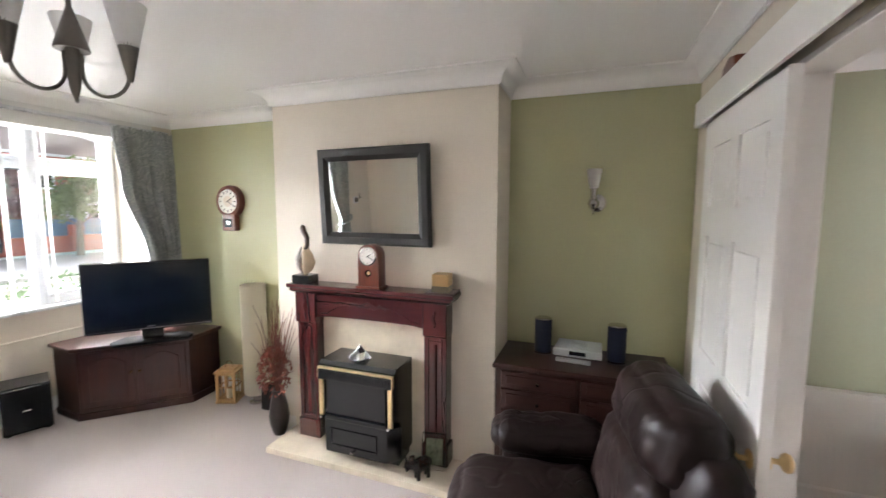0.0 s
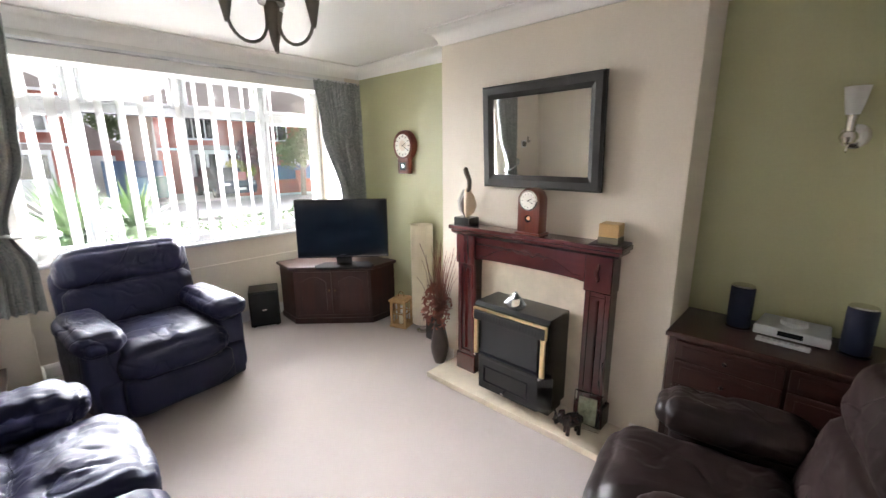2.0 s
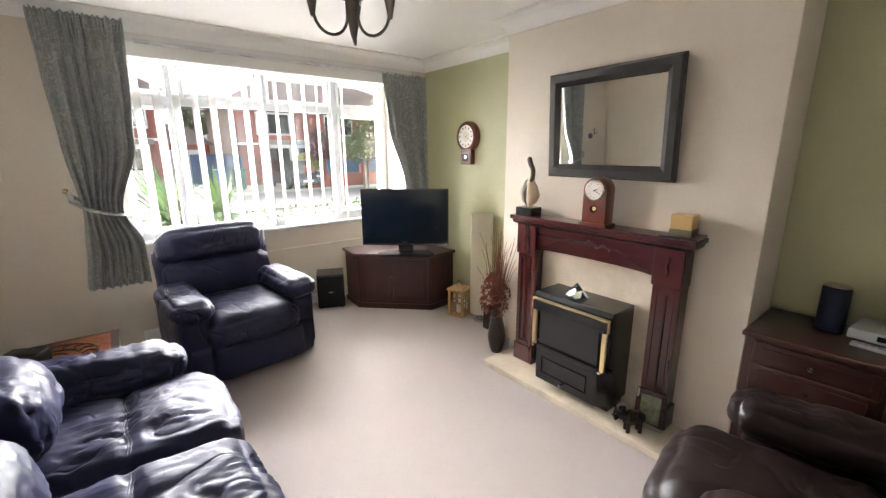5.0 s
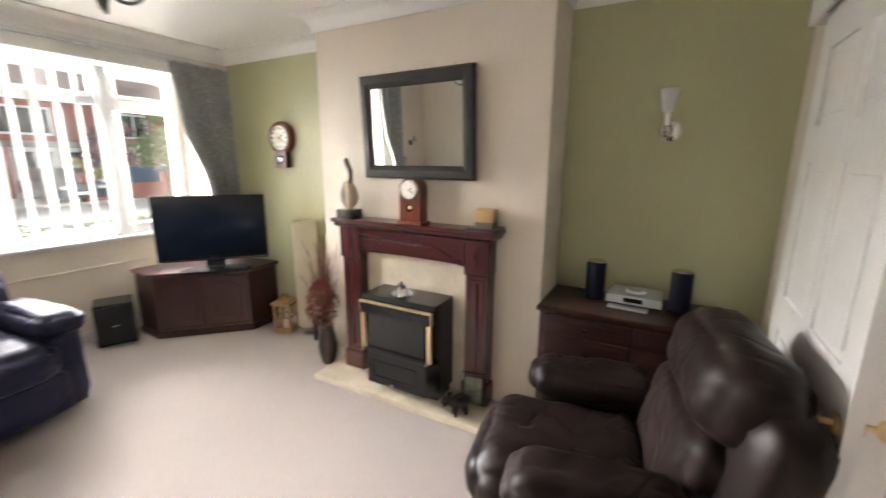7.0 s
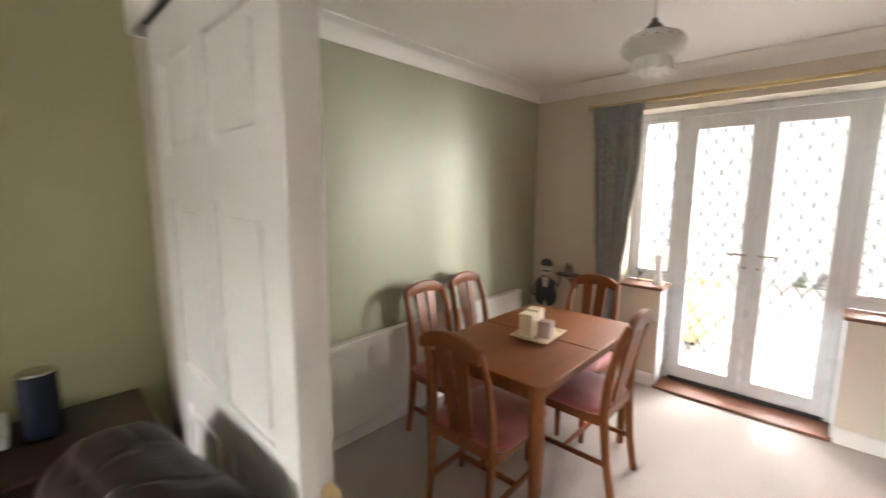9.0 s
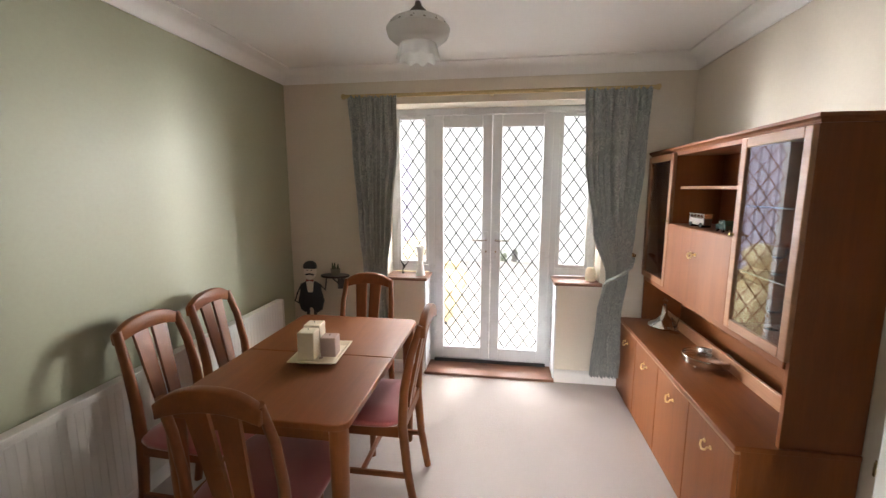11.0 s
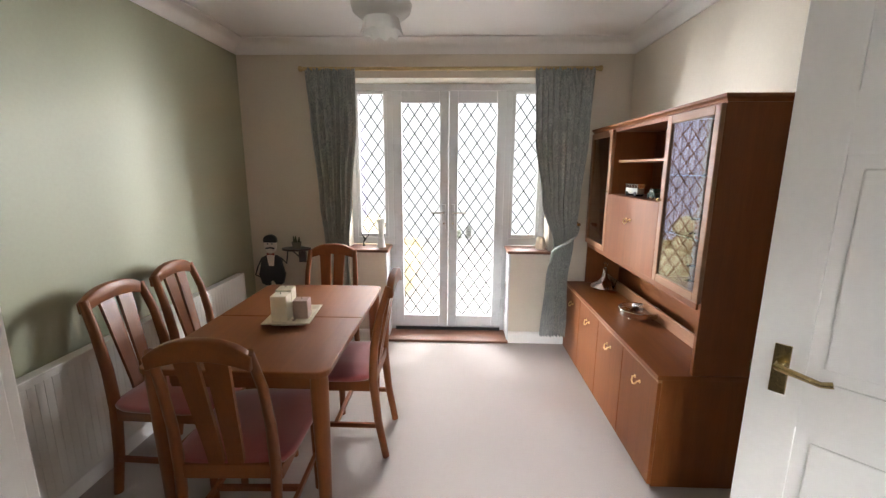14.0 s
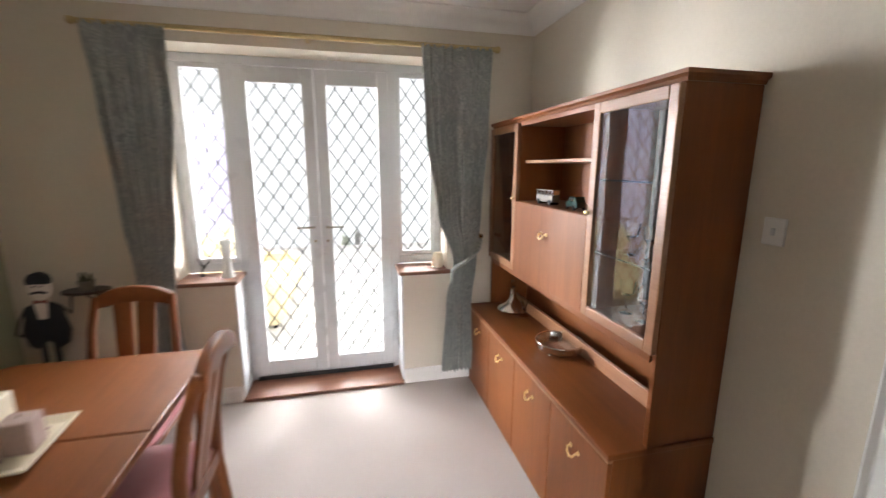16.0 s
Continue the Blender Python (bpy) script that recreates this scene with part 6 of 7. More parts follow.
for x0, x1 in ((X0 + 0.004, DX1 + 0.002), (DX2 - 0.002, X1 - 0.004)):
    bm = bmesh.new()
    w = 0.04
    z0, z1 = UZ + 0.003, UT - 0.034
    for lo, hi in (((x0, z0), (x0 + w, z1)), ((x1 - w, z0), (x1, z1)), ((x0 + w, z0), (x1 - w, z0 + w)), ((x0 + w, z1 - w), (x1 - w, z1))):
        box(bm, (lo[0], YH - 0.02, lo[1]), (hi[0], YH, hi[1]), 0.004)
    d = part("glazed_door", bm, M_teak_light, du)
    part("door_glass", bx((x0 + w - 0.004, YH - 0.013, z0 + w - 0.004), (x1 - w + 0.004, YH - 0.009, z1 - w + 0.004)), M_glass, d).visible_shadow = False
    kx = x1 - 0.014 if x0 < 3 else x0 + 0.014
    part("door_knob", lathe(bmesh.new(), [(0, 0), (0.006, 0), (0.004, 0.012), (0.009, 0.018), (0, 0.022)], 12, pose(kx, YH, 1.30, -90, 0, 0)), M_oldbrass, d, smooth=True)
    part("door_catch", tube(bmesh.new(), [(kx, YH, 1.30), (kx, YH + 0.018, 1.30), (kx + (0.03 if x0 > 3 else -0.03), YH + 0.02, 1.296)], 0.003, 6), M_oldbrass, d, smooth=True)
    for z in (1.14, 1.42):
        part("glass_shelf", bx((x0 + 0.022, Y0 + 0.01, z), (x1 - 0.014, YH - 0.04, z + 0.006)), M_clearglass, du)
# thin near-black sheets over the teak back panel behind the glazed doors
part("dark_back_sheet", bx((X0 + 0.024, Y0 + 0.0085, UZ + 0.0205), (DX1 - 0.0095, Y0 + 0.0115, UT - 0.0505)), paint("near_black_sheet", (0.02, 0.016, 0.014), 0.5), du)
part("dark_back_sheet", bx((DX2 + 0.0095, Y0 + 0.0085, UZ + 0.0205), (X1 - 0.024, Y0 + 0.0115, UT - 0.0505)), bpy.data.materials["near_black_sheet"], du)


def goblet(x, y, z, s):
    g = thing("wine_glass", "clear stemmed glass inside the wall unit", "glass", pose(x, y, z), "glasses in the wall unit")
    part("bowl", lathe(bmesh.new(), [(0, 0.0), (0.024 * s, 0), (0.004, 0.006), (0.004, 0.05 * s), (0.024 * s, 0.075 * s), (0.028 * s, 0.12 * s), (0.026 * s, 0.12 * s), (0.02 * s, 0.077 * s), (0, 0.065 * s)], 18), M_clearglass, g, smooth=50)


for x in (2.36, 2.45, 2.55):
    goblet(x, 0.40, 1.146, 1.0)
    goblet(x + 0.02, 0.38, UZ + 0.021, 1.1)
for x in (3.48, 3.58, 3.68):
    goblet(x, 0.40, UZ + 0.021, 1.0)


def toy_car(m, mat, label):
    t = thing("model_car", label, "model car", m)
    part("car_body", prism(bmesh.new(), [(-0.055, 0.012), (0.055, 0.012), (0.057, 0.032), (0.03, 0.036), (0.018, 0.056), (-0.035, 0.058), (-0.05, 0.04), (-0.057, 0.034)], -0.022, 0.022, "y", 0.003), mat, t)
    for x in (-0.034, 0.034):
        for y in (-0.021, 0.021):
            part("wheel", lathe(bmesh.new(), [(0, -0.004), (0.012, -0.004), (0.012, 0.004), (0, 0.004)], 14, pose(x, y, 0.012, 90, 0, 0)), M_black, t)
    part("side_window", bx((-0.03, -0.0235, 0.038), (0.014, 0.0235, 0.051), 0.001), M_silver, t)


tc = thing("model_carriage", "small silver-grey model carriage on the shelf", "model carriage", pose(3.12, 0.46, 1.288, 0, 0, 4))
part("body", bx((-0.075, -0.022, 0.014), (0.075, 0.022, 0.05), 0.004), M_pewter, tc)
part("roof", bx((-0.078, -0.024, 0.068), (0.078, 0.024, 0.076), 0.003), M_silver, tc)
for x in (-0.07, -0.035, 0.0, 0.035, 0.07):
    part("pillar", bx((x - 0.004, -0.02, 0.05), (x + 0.004, 0.02, 0.068)), M_silver, tc)
for x in (-0.05, 0.05):
    part("wheel", lathe(bmesh.new(), [(0, -0.024), (0.014, -0.024), (0.014, 0.024), (0, 0.024)], 14, pose(x, 0, 0.014, 90, 0, 0)), M_black, tc)
toy_car(pose(2.86, 0.46, 1.288, 0, 0, -6), paint("dark_green_toy_enamel", (0.03, 0.06, 0.055), 0.2), "small dark green model car on the shelf")

g = thing("silver_tray", "round silver plated gallery tray on small feet on the wall unit", "tray", pose(3.0, 0.415, CZ))
part("tray_dish", lathe(bmesh.new(), [(0, 0.012), (0.112, 0.012), (0.118, 0.016), (0.12, 0.046), (0.117, 0.046), (0.113, 0.02), (0, 0.018)], 40), M_silver, g, smooth=40)
part("tray_rim", tube(bmesh.new(), [(0.1185 * math.cos(a / 18 * math.pi), 0.1185 * math.sin(a / 18 * math.pi), 0.047) for a in range(37)], 0.0035, 6), M_silver, g, smooth=True)
for k in range(4):
    a = k * math.pi / 2 + 0.6
    part("foot", lathe(bmesh.new(), [(0, 0), (0.009, 0), (0.006, 0.006), (0.011, 0.013), (0, 0.013)], 10, pose(0.095 * math.cos(a), 0.095 * math.sin(a), 0)), M_silver, g, smooth=True)
part("engraving", lathe(bmesh.new(), [(0.05, 0.018), (0.06, 0.0195), (0.095, 0.0195), (0.1, 0.018)], 32), M_chrome, g, smooth=True)
dc = thing("ships_decanter", "wide-based silver and glass decanter on the wall unit", "decanter", pose(3.60, 0.42, CZ))
part("body", lathe(bmesh.new(), [(0, 0), (0.085, 0), (0.098, 0.012), (0.09, 0.03), (0.05, 0.055), (0.022, 0.085), (0.015, 0.14), (0.02, 0.155), (0.012, 0.155), (0, 0.14)], 32), M_silver, dc, smooth=50)
part("stopper", lathe(bmesh.new(), [(0, 0.15), (0.01, 0.155), (0.007, 0.165), (0.018, 0.185), (0.012, 0.203), (0, 0.207)], 18), M_clearglass, dc, smooth=True)
gb = thing("glass_bud_vase", "small clear glass bud vase on the wall unit", "vase", pose(3.47, 0.40, CZ))
part("vase_body", lathe(bmesh.new(), [(0, 0), (0.03, 0), (0.03, 0.005), (0.008, 0.02), (0.014, 0.06), (0.024, 0.105), (0.022, 0.105), (0.01, 0.06), (0, 0.03)], 20), M_clearglass, gb, smooth=50)

# ---- curtains and pole at the french doors ----
M_goldpole = paint("antique_gold_pole", (0.55, 0.42, 0.22), 0.3, 0.1, 20, 90, 0.05, metal=0.8)
PLX, PLZ = 3.75, 2.165
pole = thing("curtain_pole", "slim antique gold curtain pole over the french doors", "curtain pole")
part("rod", tube(bmesh.new(), [(PLX, 0.53, PLZ), (PLX, 2.70, PLZ)], 0.014, 12), M_goldpole, pole, smooth=True)
for y, s in ((0.53, -1), (2.70, 1)):
    part("finial", lathe(bmesh.new(), [(0, 0), (0.016, 0), (0.02, 0.008), (0.02, 0.022), (0.012, 0.03), (0, 0.032)], 16, pose(PLX, y, PLZ, -90 * s, 0, 0)), M_goldpole, pole, smooth=True)
for y in (0.565, 1.62, 2.665):
    part("bracket", bx((PLX + 0.005, y - 0.012, PLZ - 0.012), (EX, y + 0.012, PLZ + 0.012), 0.004), M_goldpole, pole)
curtain("curtain", "long blue-green damask curtain hanging beside the french doors",
        lerp_sections([(2.16, 2.30, 2.68, PLX - 0.02), (1.8, 2.31, 2.67, PLX), (1.2, 2.36, 2.63, PLX), (0.86, 2.40, 2.60, PLX + 0.01), (0.6, 2.40, 2.62, PLX), (0.12, 2.36, 2.66, PLX)]), 8, 0.034, 2.2)
curtain("curtain", "long blue-green damask curtain tied back beside the french doors",
        lerp_sections([(2.16, 0.55, 0.985, PLX - 0.02), (1.7, 0.56, 0.965, PLX), (1.2, 0.60, 0.89, PLX), (0.86, 0.63, 0.78, PLX + 0.01), (0.6, 0.66, 0.83, PLX), (0.10, 0.64, 0.86, PLX)]), 9, 0.033, 5.1,
        [(3.82, 0.59, 1.015), (3.77, 0.595, 0.985), (3.725, 0.62, 0.945), (3.71, 0.67, 0.90), (3.715, 0.72, 0.865), (3.735, 0.765, 0.835), (3.76, 0.785, 0.80), (3.765, 0.79, 0.70)],
        pose(3.84, 0.585, 1.02, 0, -90, 0))

# ---- pendant ----
pn = thing("pendant_light", "milky white glass pendant light with a frilled skirt", "ceiling light", pose(2.538, 1.893, 0))
M_patglass = paint("pressed_white_glass", (0.9, 0.9, 0.88), 0.2, 0.03, 30, 200, 0.1)
_n, _l = M_patglass.node_tree.nodes, M_patglass.node_tree.links
_t, _m = _n.new("ShaderNodeBsdfTranslucent"), _n.new("ShaderNodeMixShader")
_t.inputs["Color"].default_value, _m.inputs[0].default_value = (0.95, 0.95, 0.93, 1), 0.55
_l.new(_n["Principled BSDF"].outputs[0], _m.inputs[1])
_l.new(_t.outputs[0], _m.inputs[2])
_l.new(_m.outputs[0], _n["Material Output"].inputs["Surface"])
part("ceiling_rose", lathe(bmesh.new(), [(0, TOP), (0.05, TOP), (0.048, TOP - 0.012), (0.015, TOP - 0.025), (0, TOP - 0.025)], 24), M_white, pn, smooth=True)
part("flex", tube(bmesh.new(), [(0, 0, TOP - 0.02), (0, 0, 2.24)], 0.004, 6), M_white, pn)
part("gallery", lathe(bmesh.new(), [(0, 2.27), (0.012, 2.27), (0.016, 2.255), (0.035, 2.235), (0.038, 2.215), (0, 2.215)], 24), M_pewter, pn, smooth=True)
part("glass_bowl", lathe(bmesh.new(), [(0.036, 2.218), (0.07, 2.212), (0.115, 2.19), (0.136, 2.16), (0.128, 2.13), (0.1, 2.108), (0.078, 2.1), (0.076, 2.103), (0.098, 2.112), (0.124, 2.133), (0.131, 2.16), (0.111, 2.187), (0.069, 2.208), (0.036, 2.214)], 36), M_patglass, pn, smooth=True)
bm = bmesh.new()
n = 60
rings = []
for k in range(5):
    u = k / 4
    rings.append([bm.verts.new(((0.078 + 0.012 * u + 0.008 * u * math.cos(10 * 2 * math.pi * i / n)) * math.cos(2 * math.pi * i / n), (0.078 + 0.012 * u + 0.008 * u * math.cos(10 * 2 * math.pi * i / n)) * math.sin(2 * math.pi * i / n), 2.102 - 0.058 * u - 0.006 * u * math.cos(10 * 2 * math.pi * i / n))) for i in range(n)])
for a, b in zip(rings, rings[1:]):
    for i in range(n):
        bm.faces.new((a[i], a[(i + 1) % n], b[(i + 1) % n], b[i]))
bmesh.ops.solidify(bm, geom=bm.faces[:], thickness=0.002)
part("glass_skirt", bm, M_patglass, pn, "frilled pressed glass skirt", smooth=True)
part("bulb", lathe(bmesh.new(), [(0, 2.215), (0.013, 2.21), (0.014, 2.18), (0.028, 2.14), (0.02, 2.115), (0, 2.105)], 18), M_opal, pn, smooth=True)
bm = bmesh.new()
rng = random.Random(5)
for k in range(16):
    a = k * 2 * math.pi / 16
    for q in range(3):
        rr, zz = 0.131 - 0.008 * q, 2.165 + 0.009 * q * (-1) ** k
        lathe(bm, [(0, -0.002), (0.007, 0), (0, 0.002)], 6, pose(rr * math.cos(a + 0.06 * q), rr * math.sin(a + 0.06 * q), zz, 0, 90, math.degrees(a)))
tagged(part("flower_pattern", bm, paint("faded_flower_print", (0.42, 0.40, 0.36), 0.3), pn), kind="stuff")

# ---- radiator ----
rd = thing("radiator", "long white panel radiator on the green wall", "radiator")
RX0, RX1, RY, RZ0, RZ1 = 1.40, 3.55, 3.165, 0.12, 0.655
part("front_panel", bx((RX0 + 0.01, RY + 0.006, RZ0), (RX1 - 0.01, RY + 0.018, RZ1 - 0.012), 0.003), M_radiator, rd)
part("top_cap", bx((RX0, RY, RZ1 - 0.012), (RX1, DN - 0.015, RZ1), 0.004), M_radiator, rd)
for x in (RX0, RX1 - 0.012):
    part("side_cap", bx((x, RY, RZ0 + 0.01), (x + 0.012, DN - 0.015, RZ1 - 0.0125), 0.002), M_radiator, rd)
part("back_panel", bx((RX0 + 0.02, DN - 0.028, RZ0), (RX1 - 0.02, DN - 0.016, RZ1 - 0.013)), M_radiator, rd)
flute = None
x = RX0 + 0.03
while x < RX1 - 0.05:
    if flute is None:
        flute = part("flute", bx((-0.011, -0.0012, RZ0 + 0.03), (0.011, 0.001, RZ1 - 0.035), 0.001), M_radiator, rd, place=pose(x, RY + 0.006, 0))
    else:
        o = new("flute", flute.data)
        o.parent = rd
        o.matrix_basis = pose(x, RY + 0.006, 0)
    x += 0.0335
for x in (RX0 + 0.03, RX1 - 0.03):
    part("valve", tube(bmesh.new(), [(x, RY + 0.03, 0.001), (x, RY + 0.03, 0.13)], 0.009, 10), M_chrome, rd, smooth=True)
for x in (RX0 + 0.3, RX1 - 0.3):
    part("wall_bracket", bx((x - 0.015, DN - 0.017, 0.2), (x + 0.015, DN - 0.001, 0.5)), M_radiator, rd)

# ---- butler figure with its little table ----
M_navyfig = paint("black_painted_wood", (0.012, 0.014, 0.022), 0.5, 0.1)
M_face = paint("white_painted_wood", (0.80, 0.74, 0.68), 0.5, 0.05)
BM = pose(3.70, 3.015, 0, 0, 0, -90)
bm = bmesh.new()


def flat(outline, mat, y0=-0.012, y1=0.012):
    n0 = len(bm.faces)
    prism(bm, outline, y0, y1, "y")
    bm.faces.ensure_lookup_table()
    for f in bm.faces[n0:]:
        f.material_index = mat


flat([(-0.085, 0.535), (-0.05, 0.515), (0, 0.56), (0.05, 0.515), (0.085, 0.535), (0.105, 0.61), (0.085, 0.69), (0.08, 0.74), (0.04, 0.765), (-0.04, 0.765), (-0.08, 0.74), (-0.085, 0.69), (-0.105, 0.61)], 0)
flat([(-0.02, 0.68), (0.02, 0.68), (0.032, 0.768), (-0.032, 0.768)], 1, -0.015, -0.011)
flat([(x, z) for x, z in arc(0, 0.845, 0.047, 0, 360, 18, 0.062)[:-1]], 1)
flat(arc(0, 0.884, 0.052, -20, 200, 16, 0.046), 0, -0.014, 0.014)
for x in (-0.017, 0.017):
    flat(arc(x, 0.857, 0.005, 0, 360, 8)[:-1], 0, -0.016, -0.011)
flat([(-0.04, 0.826), (0.0, 0.834), (0.04, 0.826), (0.03, 0.815), (0.0, 0.822), (-0.03, 0.815)], 0, -0.017, -0.011)
flat([(-0.03, 0.765), (0.0, 0.775), (0.03, 0.765), (0.03, 0.785), (0, 0.778), (-0.03, 0.785)], 2, -0.017, -0.011)
tube(bm, [(-0.075, 0, 0.745), (-0.115, 0, 0.67), (-0.14, 0, 0.60), (-0.10, -0.01, 0.59)], 0.006, 6)
tube(bm, [(0.075, 0, 0.745), (0.12, 0, 0.70), (0.135, -0.01, 0.78), (0.14, -0.01, 0.806)], 0.006, 6)
for x in (-0.03, 0.03):
    tube(bm, [(x, 0, 0.02), (x, 0, 0.54)], 0.014, 6)
box(bm, (-0.12, -0.10, 0.0), (0.12, 0.10, 0.022), 0.004)
fig = part("butler_figure", bm, [M_navyfig, M_face, paint("dull_red_paint", (0.25, 0.04, 0.03), 0.5)], None, place=BM)
tagged(fig, "flat painted wooden butler figure on a stand in the corner", "figurine")
tr = thing("butler_tray", "small oval dark wooden tray on a bracket beside the figure", "tray", pose(3.715, 2.815, 0))
part("oval_top", prism(bmesh.new(), arc(0, 0, 0.075, 0, 360, 28, 0.115)[:-1], 0.806, 0.822, "z", 0.004), M_darkwood, tr)
for y in (-0.05, 0.05):
    part("bracket", tube(bmesh.new(), [(0.124, y * 0.5, 0.72), (0.06, y, 0.78), (0.0, y, 0.808)], 0.006, 6), M_darkwood, tr)
part("bracket_back", bx((0.112, -0.03, 0.68), (0.124, 0.03, 0.80), 0.002), M_darkwood, tr)
pt = thing("plant_pot", "small grey pot with a stubby cactus on the oval tray", "plant", pose(3.71, 2.81, 0.822))
part("pot", lathe(bmesh.new(), [(0, 0), (0.03, 0), (0.038, 0.05), (0.034, 0.05), (0.03, 0.04), (0, 0.04)], 18), paint("grey_stone_pot", (0.2, 0.18, 0.15), 0.7), pt, smooth=50)
bm = bmesh.new()
for x, y, h in ((-0.015, 0.01, 0.1), (0.012, -0.012, 0.085), (0.0, 0.015, 0.075), (0.015, 0.01, 0.092)):
    tube(bm, [(x, y, 0.035), (x * 1.2, y * 1.2, 0.06), (x * 1.4, y * 1.4, h)], [0.008, 0.009, 0.004], 8)
part("cactus", bm, paint("dull_green_cactus", (0.06, 0.075, 0.035), 0.7), pt, smooth=True)

# ---- window sill ornaments ----
cv = thing("crystal_vase", "tall fluted milky glass vase on the window sill", "vase", pose(3.93, 2.175, 0.797))
part("vase_body", lathe(bmesh.new(), [(0, 0), (0.04, 0), (0.034, 0.02), (0.022, 0.09), (0.03, 0.2), (0.038, 0.235), (0.034, 0.235), (0.026, 0.2), (0.016, 0.09), (0, 0.03)], 12), M_opal, cv)
bf = thing("figurine_pair", "small dark wire bird ornament on the window sill", "ornament", pose(3.97, 2.33, 0.797))
part("figure", tube(bmesh.new(), [(0, 0, 0), (0.0, 0.004, 0.03), (0, -0.012, 0.06), (0, 0.01, 0.09), (0, 0.022, 0.115)], [0.012, 0.004, 0.013, 0.006, 0.003], 8), M_lead, bf, smooth=True)
part("wing", tube(bmesh.new(), [(0, -0.01, 0.06), (0, -0.04, 0.09), (0, -0.045, 0.12)], [0.006, 0.004, 0.001], 6), M_lead, bf, smooth=True)
cj = thing("cream_jar", "small cream ceramic jar on the window sill", "jar", pose(3.92, 0.85, 0.797))
part("jar_body", lathe(bmesh.new(), [(0, 0), (0.036, 0), (0.04, 0.03), (0.036, 0.08), (0.026, 0.1), (0.022, 0.1), (0, 0.09)], 20), M_cwax, cj, smooth=50)

# ---- hall door ----
hd = panel_door("door_2", "white panelled hall door with a brass lever handle, standing ajar", 0.76, 1.98, 0.035, pose(1.005, 0.265, 0.012, 0, 0, 42), ROWS6)
hx = 0.76 - 0.058
for s in (1,):
    y = 0.0175 * s
    part("lever_plate", bx((hx - 0.017, y, 0.893), (hx + 0.017, y + 0.004, 1.02), 0.0015), M_oldbrass, hd, "dull brass backplate")
    part("lever_handle", tube(bmesh.new(), [(hx, y, 0.972), (hx, y + 0.036, 0.972), (hx - 0.012, y + 0.043, 0.972), (hx - 0.05, y + 0.043, 0.966), (hx - 0.08, y + 0.041, 0.961), (hx - 0.1, y + 0.039, 0.967)], [0.011, 0.01, 0.009, 0.0075, 0.007, 0.008], 10), M_oldbrass, hd, "tarnished brass lever", smooth=True)
part("latch", bx((0.7605, -0.008, 0.92), (0.766, 0.008, 0.95), 0.002), M_oldbrass, hd)
ls = thing("light_switch", "white plastic light switch on the cream wall", "light switch", pose(2.15, DS, 1.29))
part("plate", bx((-0.032, 0.0, -0.04), (0.032, 0.009, 0.04), 0.003), M_white, ls)
part("rocker", bx((-0.006, 0.008, -0.011), (0.006, 0.013, 0.011), 0.002), M_pvc, ls)

# ---- outside ----
M_tarmac = paint("grey_tarmac", (0.24, 0.24, 0.245), 0.9, 0.15, 0.6, 30, 0.3)
M_paving = paint("pale_concrete_paving", (0.40, 0.39, 0.37), 0.85, 0.1, 0.8, 25, 0.2)
M_brick = paint("red_brick", (0.30, 0.085, 0.06), 0.85, 0.22, 1.0, 9, 0.3)
M_render = paint("pale_brown_render", (0.42, 0.33, 0.27), 0.85, 0.08, 0.7, 20, 0.2)
M_rooftile = paint("grey_brown_roof_tile", (0.27, 0.22, 0.21), 0.85, 0.15, 1.0, 12, 0.3)
M_leaf = paint("yucca_green", (0.07, 0.13, 0.04), 0.55, 0.3, 6, 40, 0.1)
M_tree = paint("tree_green", (0.09, 0.13, 0.035), 0.7, 0.4, 3, 20, 0.1)
M_plum = paint("plum_foliage", (0.12, 0.035, 0.045), 0.7, 0.4, 3, 20, 0.1)
M_bark = paint("grey_bark", (0.12, 0.09, 0.07), 0.9, 0.3, 5, 30, 0.4)
M_fence = paint("blue_painted_fence", (0.04, 0.09, 0.18), 0.7, 0.15, 3, 40, 0.1)
GZ = -0.32
ground = setting("ground", bx((-400, -400, GZ - 0.5), (400, 400, GZ)), M_paving, "pale paved ground round the house", "ground")
setting("road", bx((-19.5, -200, GZ + 0.002), (-13.5, 200, GZ + 0.012)), M_tarmac, "grey tarmac residential road", "road")
for x0, x1 in ((-13.5, -13.35), (-19.65, -19.5)):
    setting("kerb", bx((x0, -200, GZ + 0.001), (x1, 200, GZ + 0.11), 0.02), M_paving, "pale concrete kerb", "kerb")


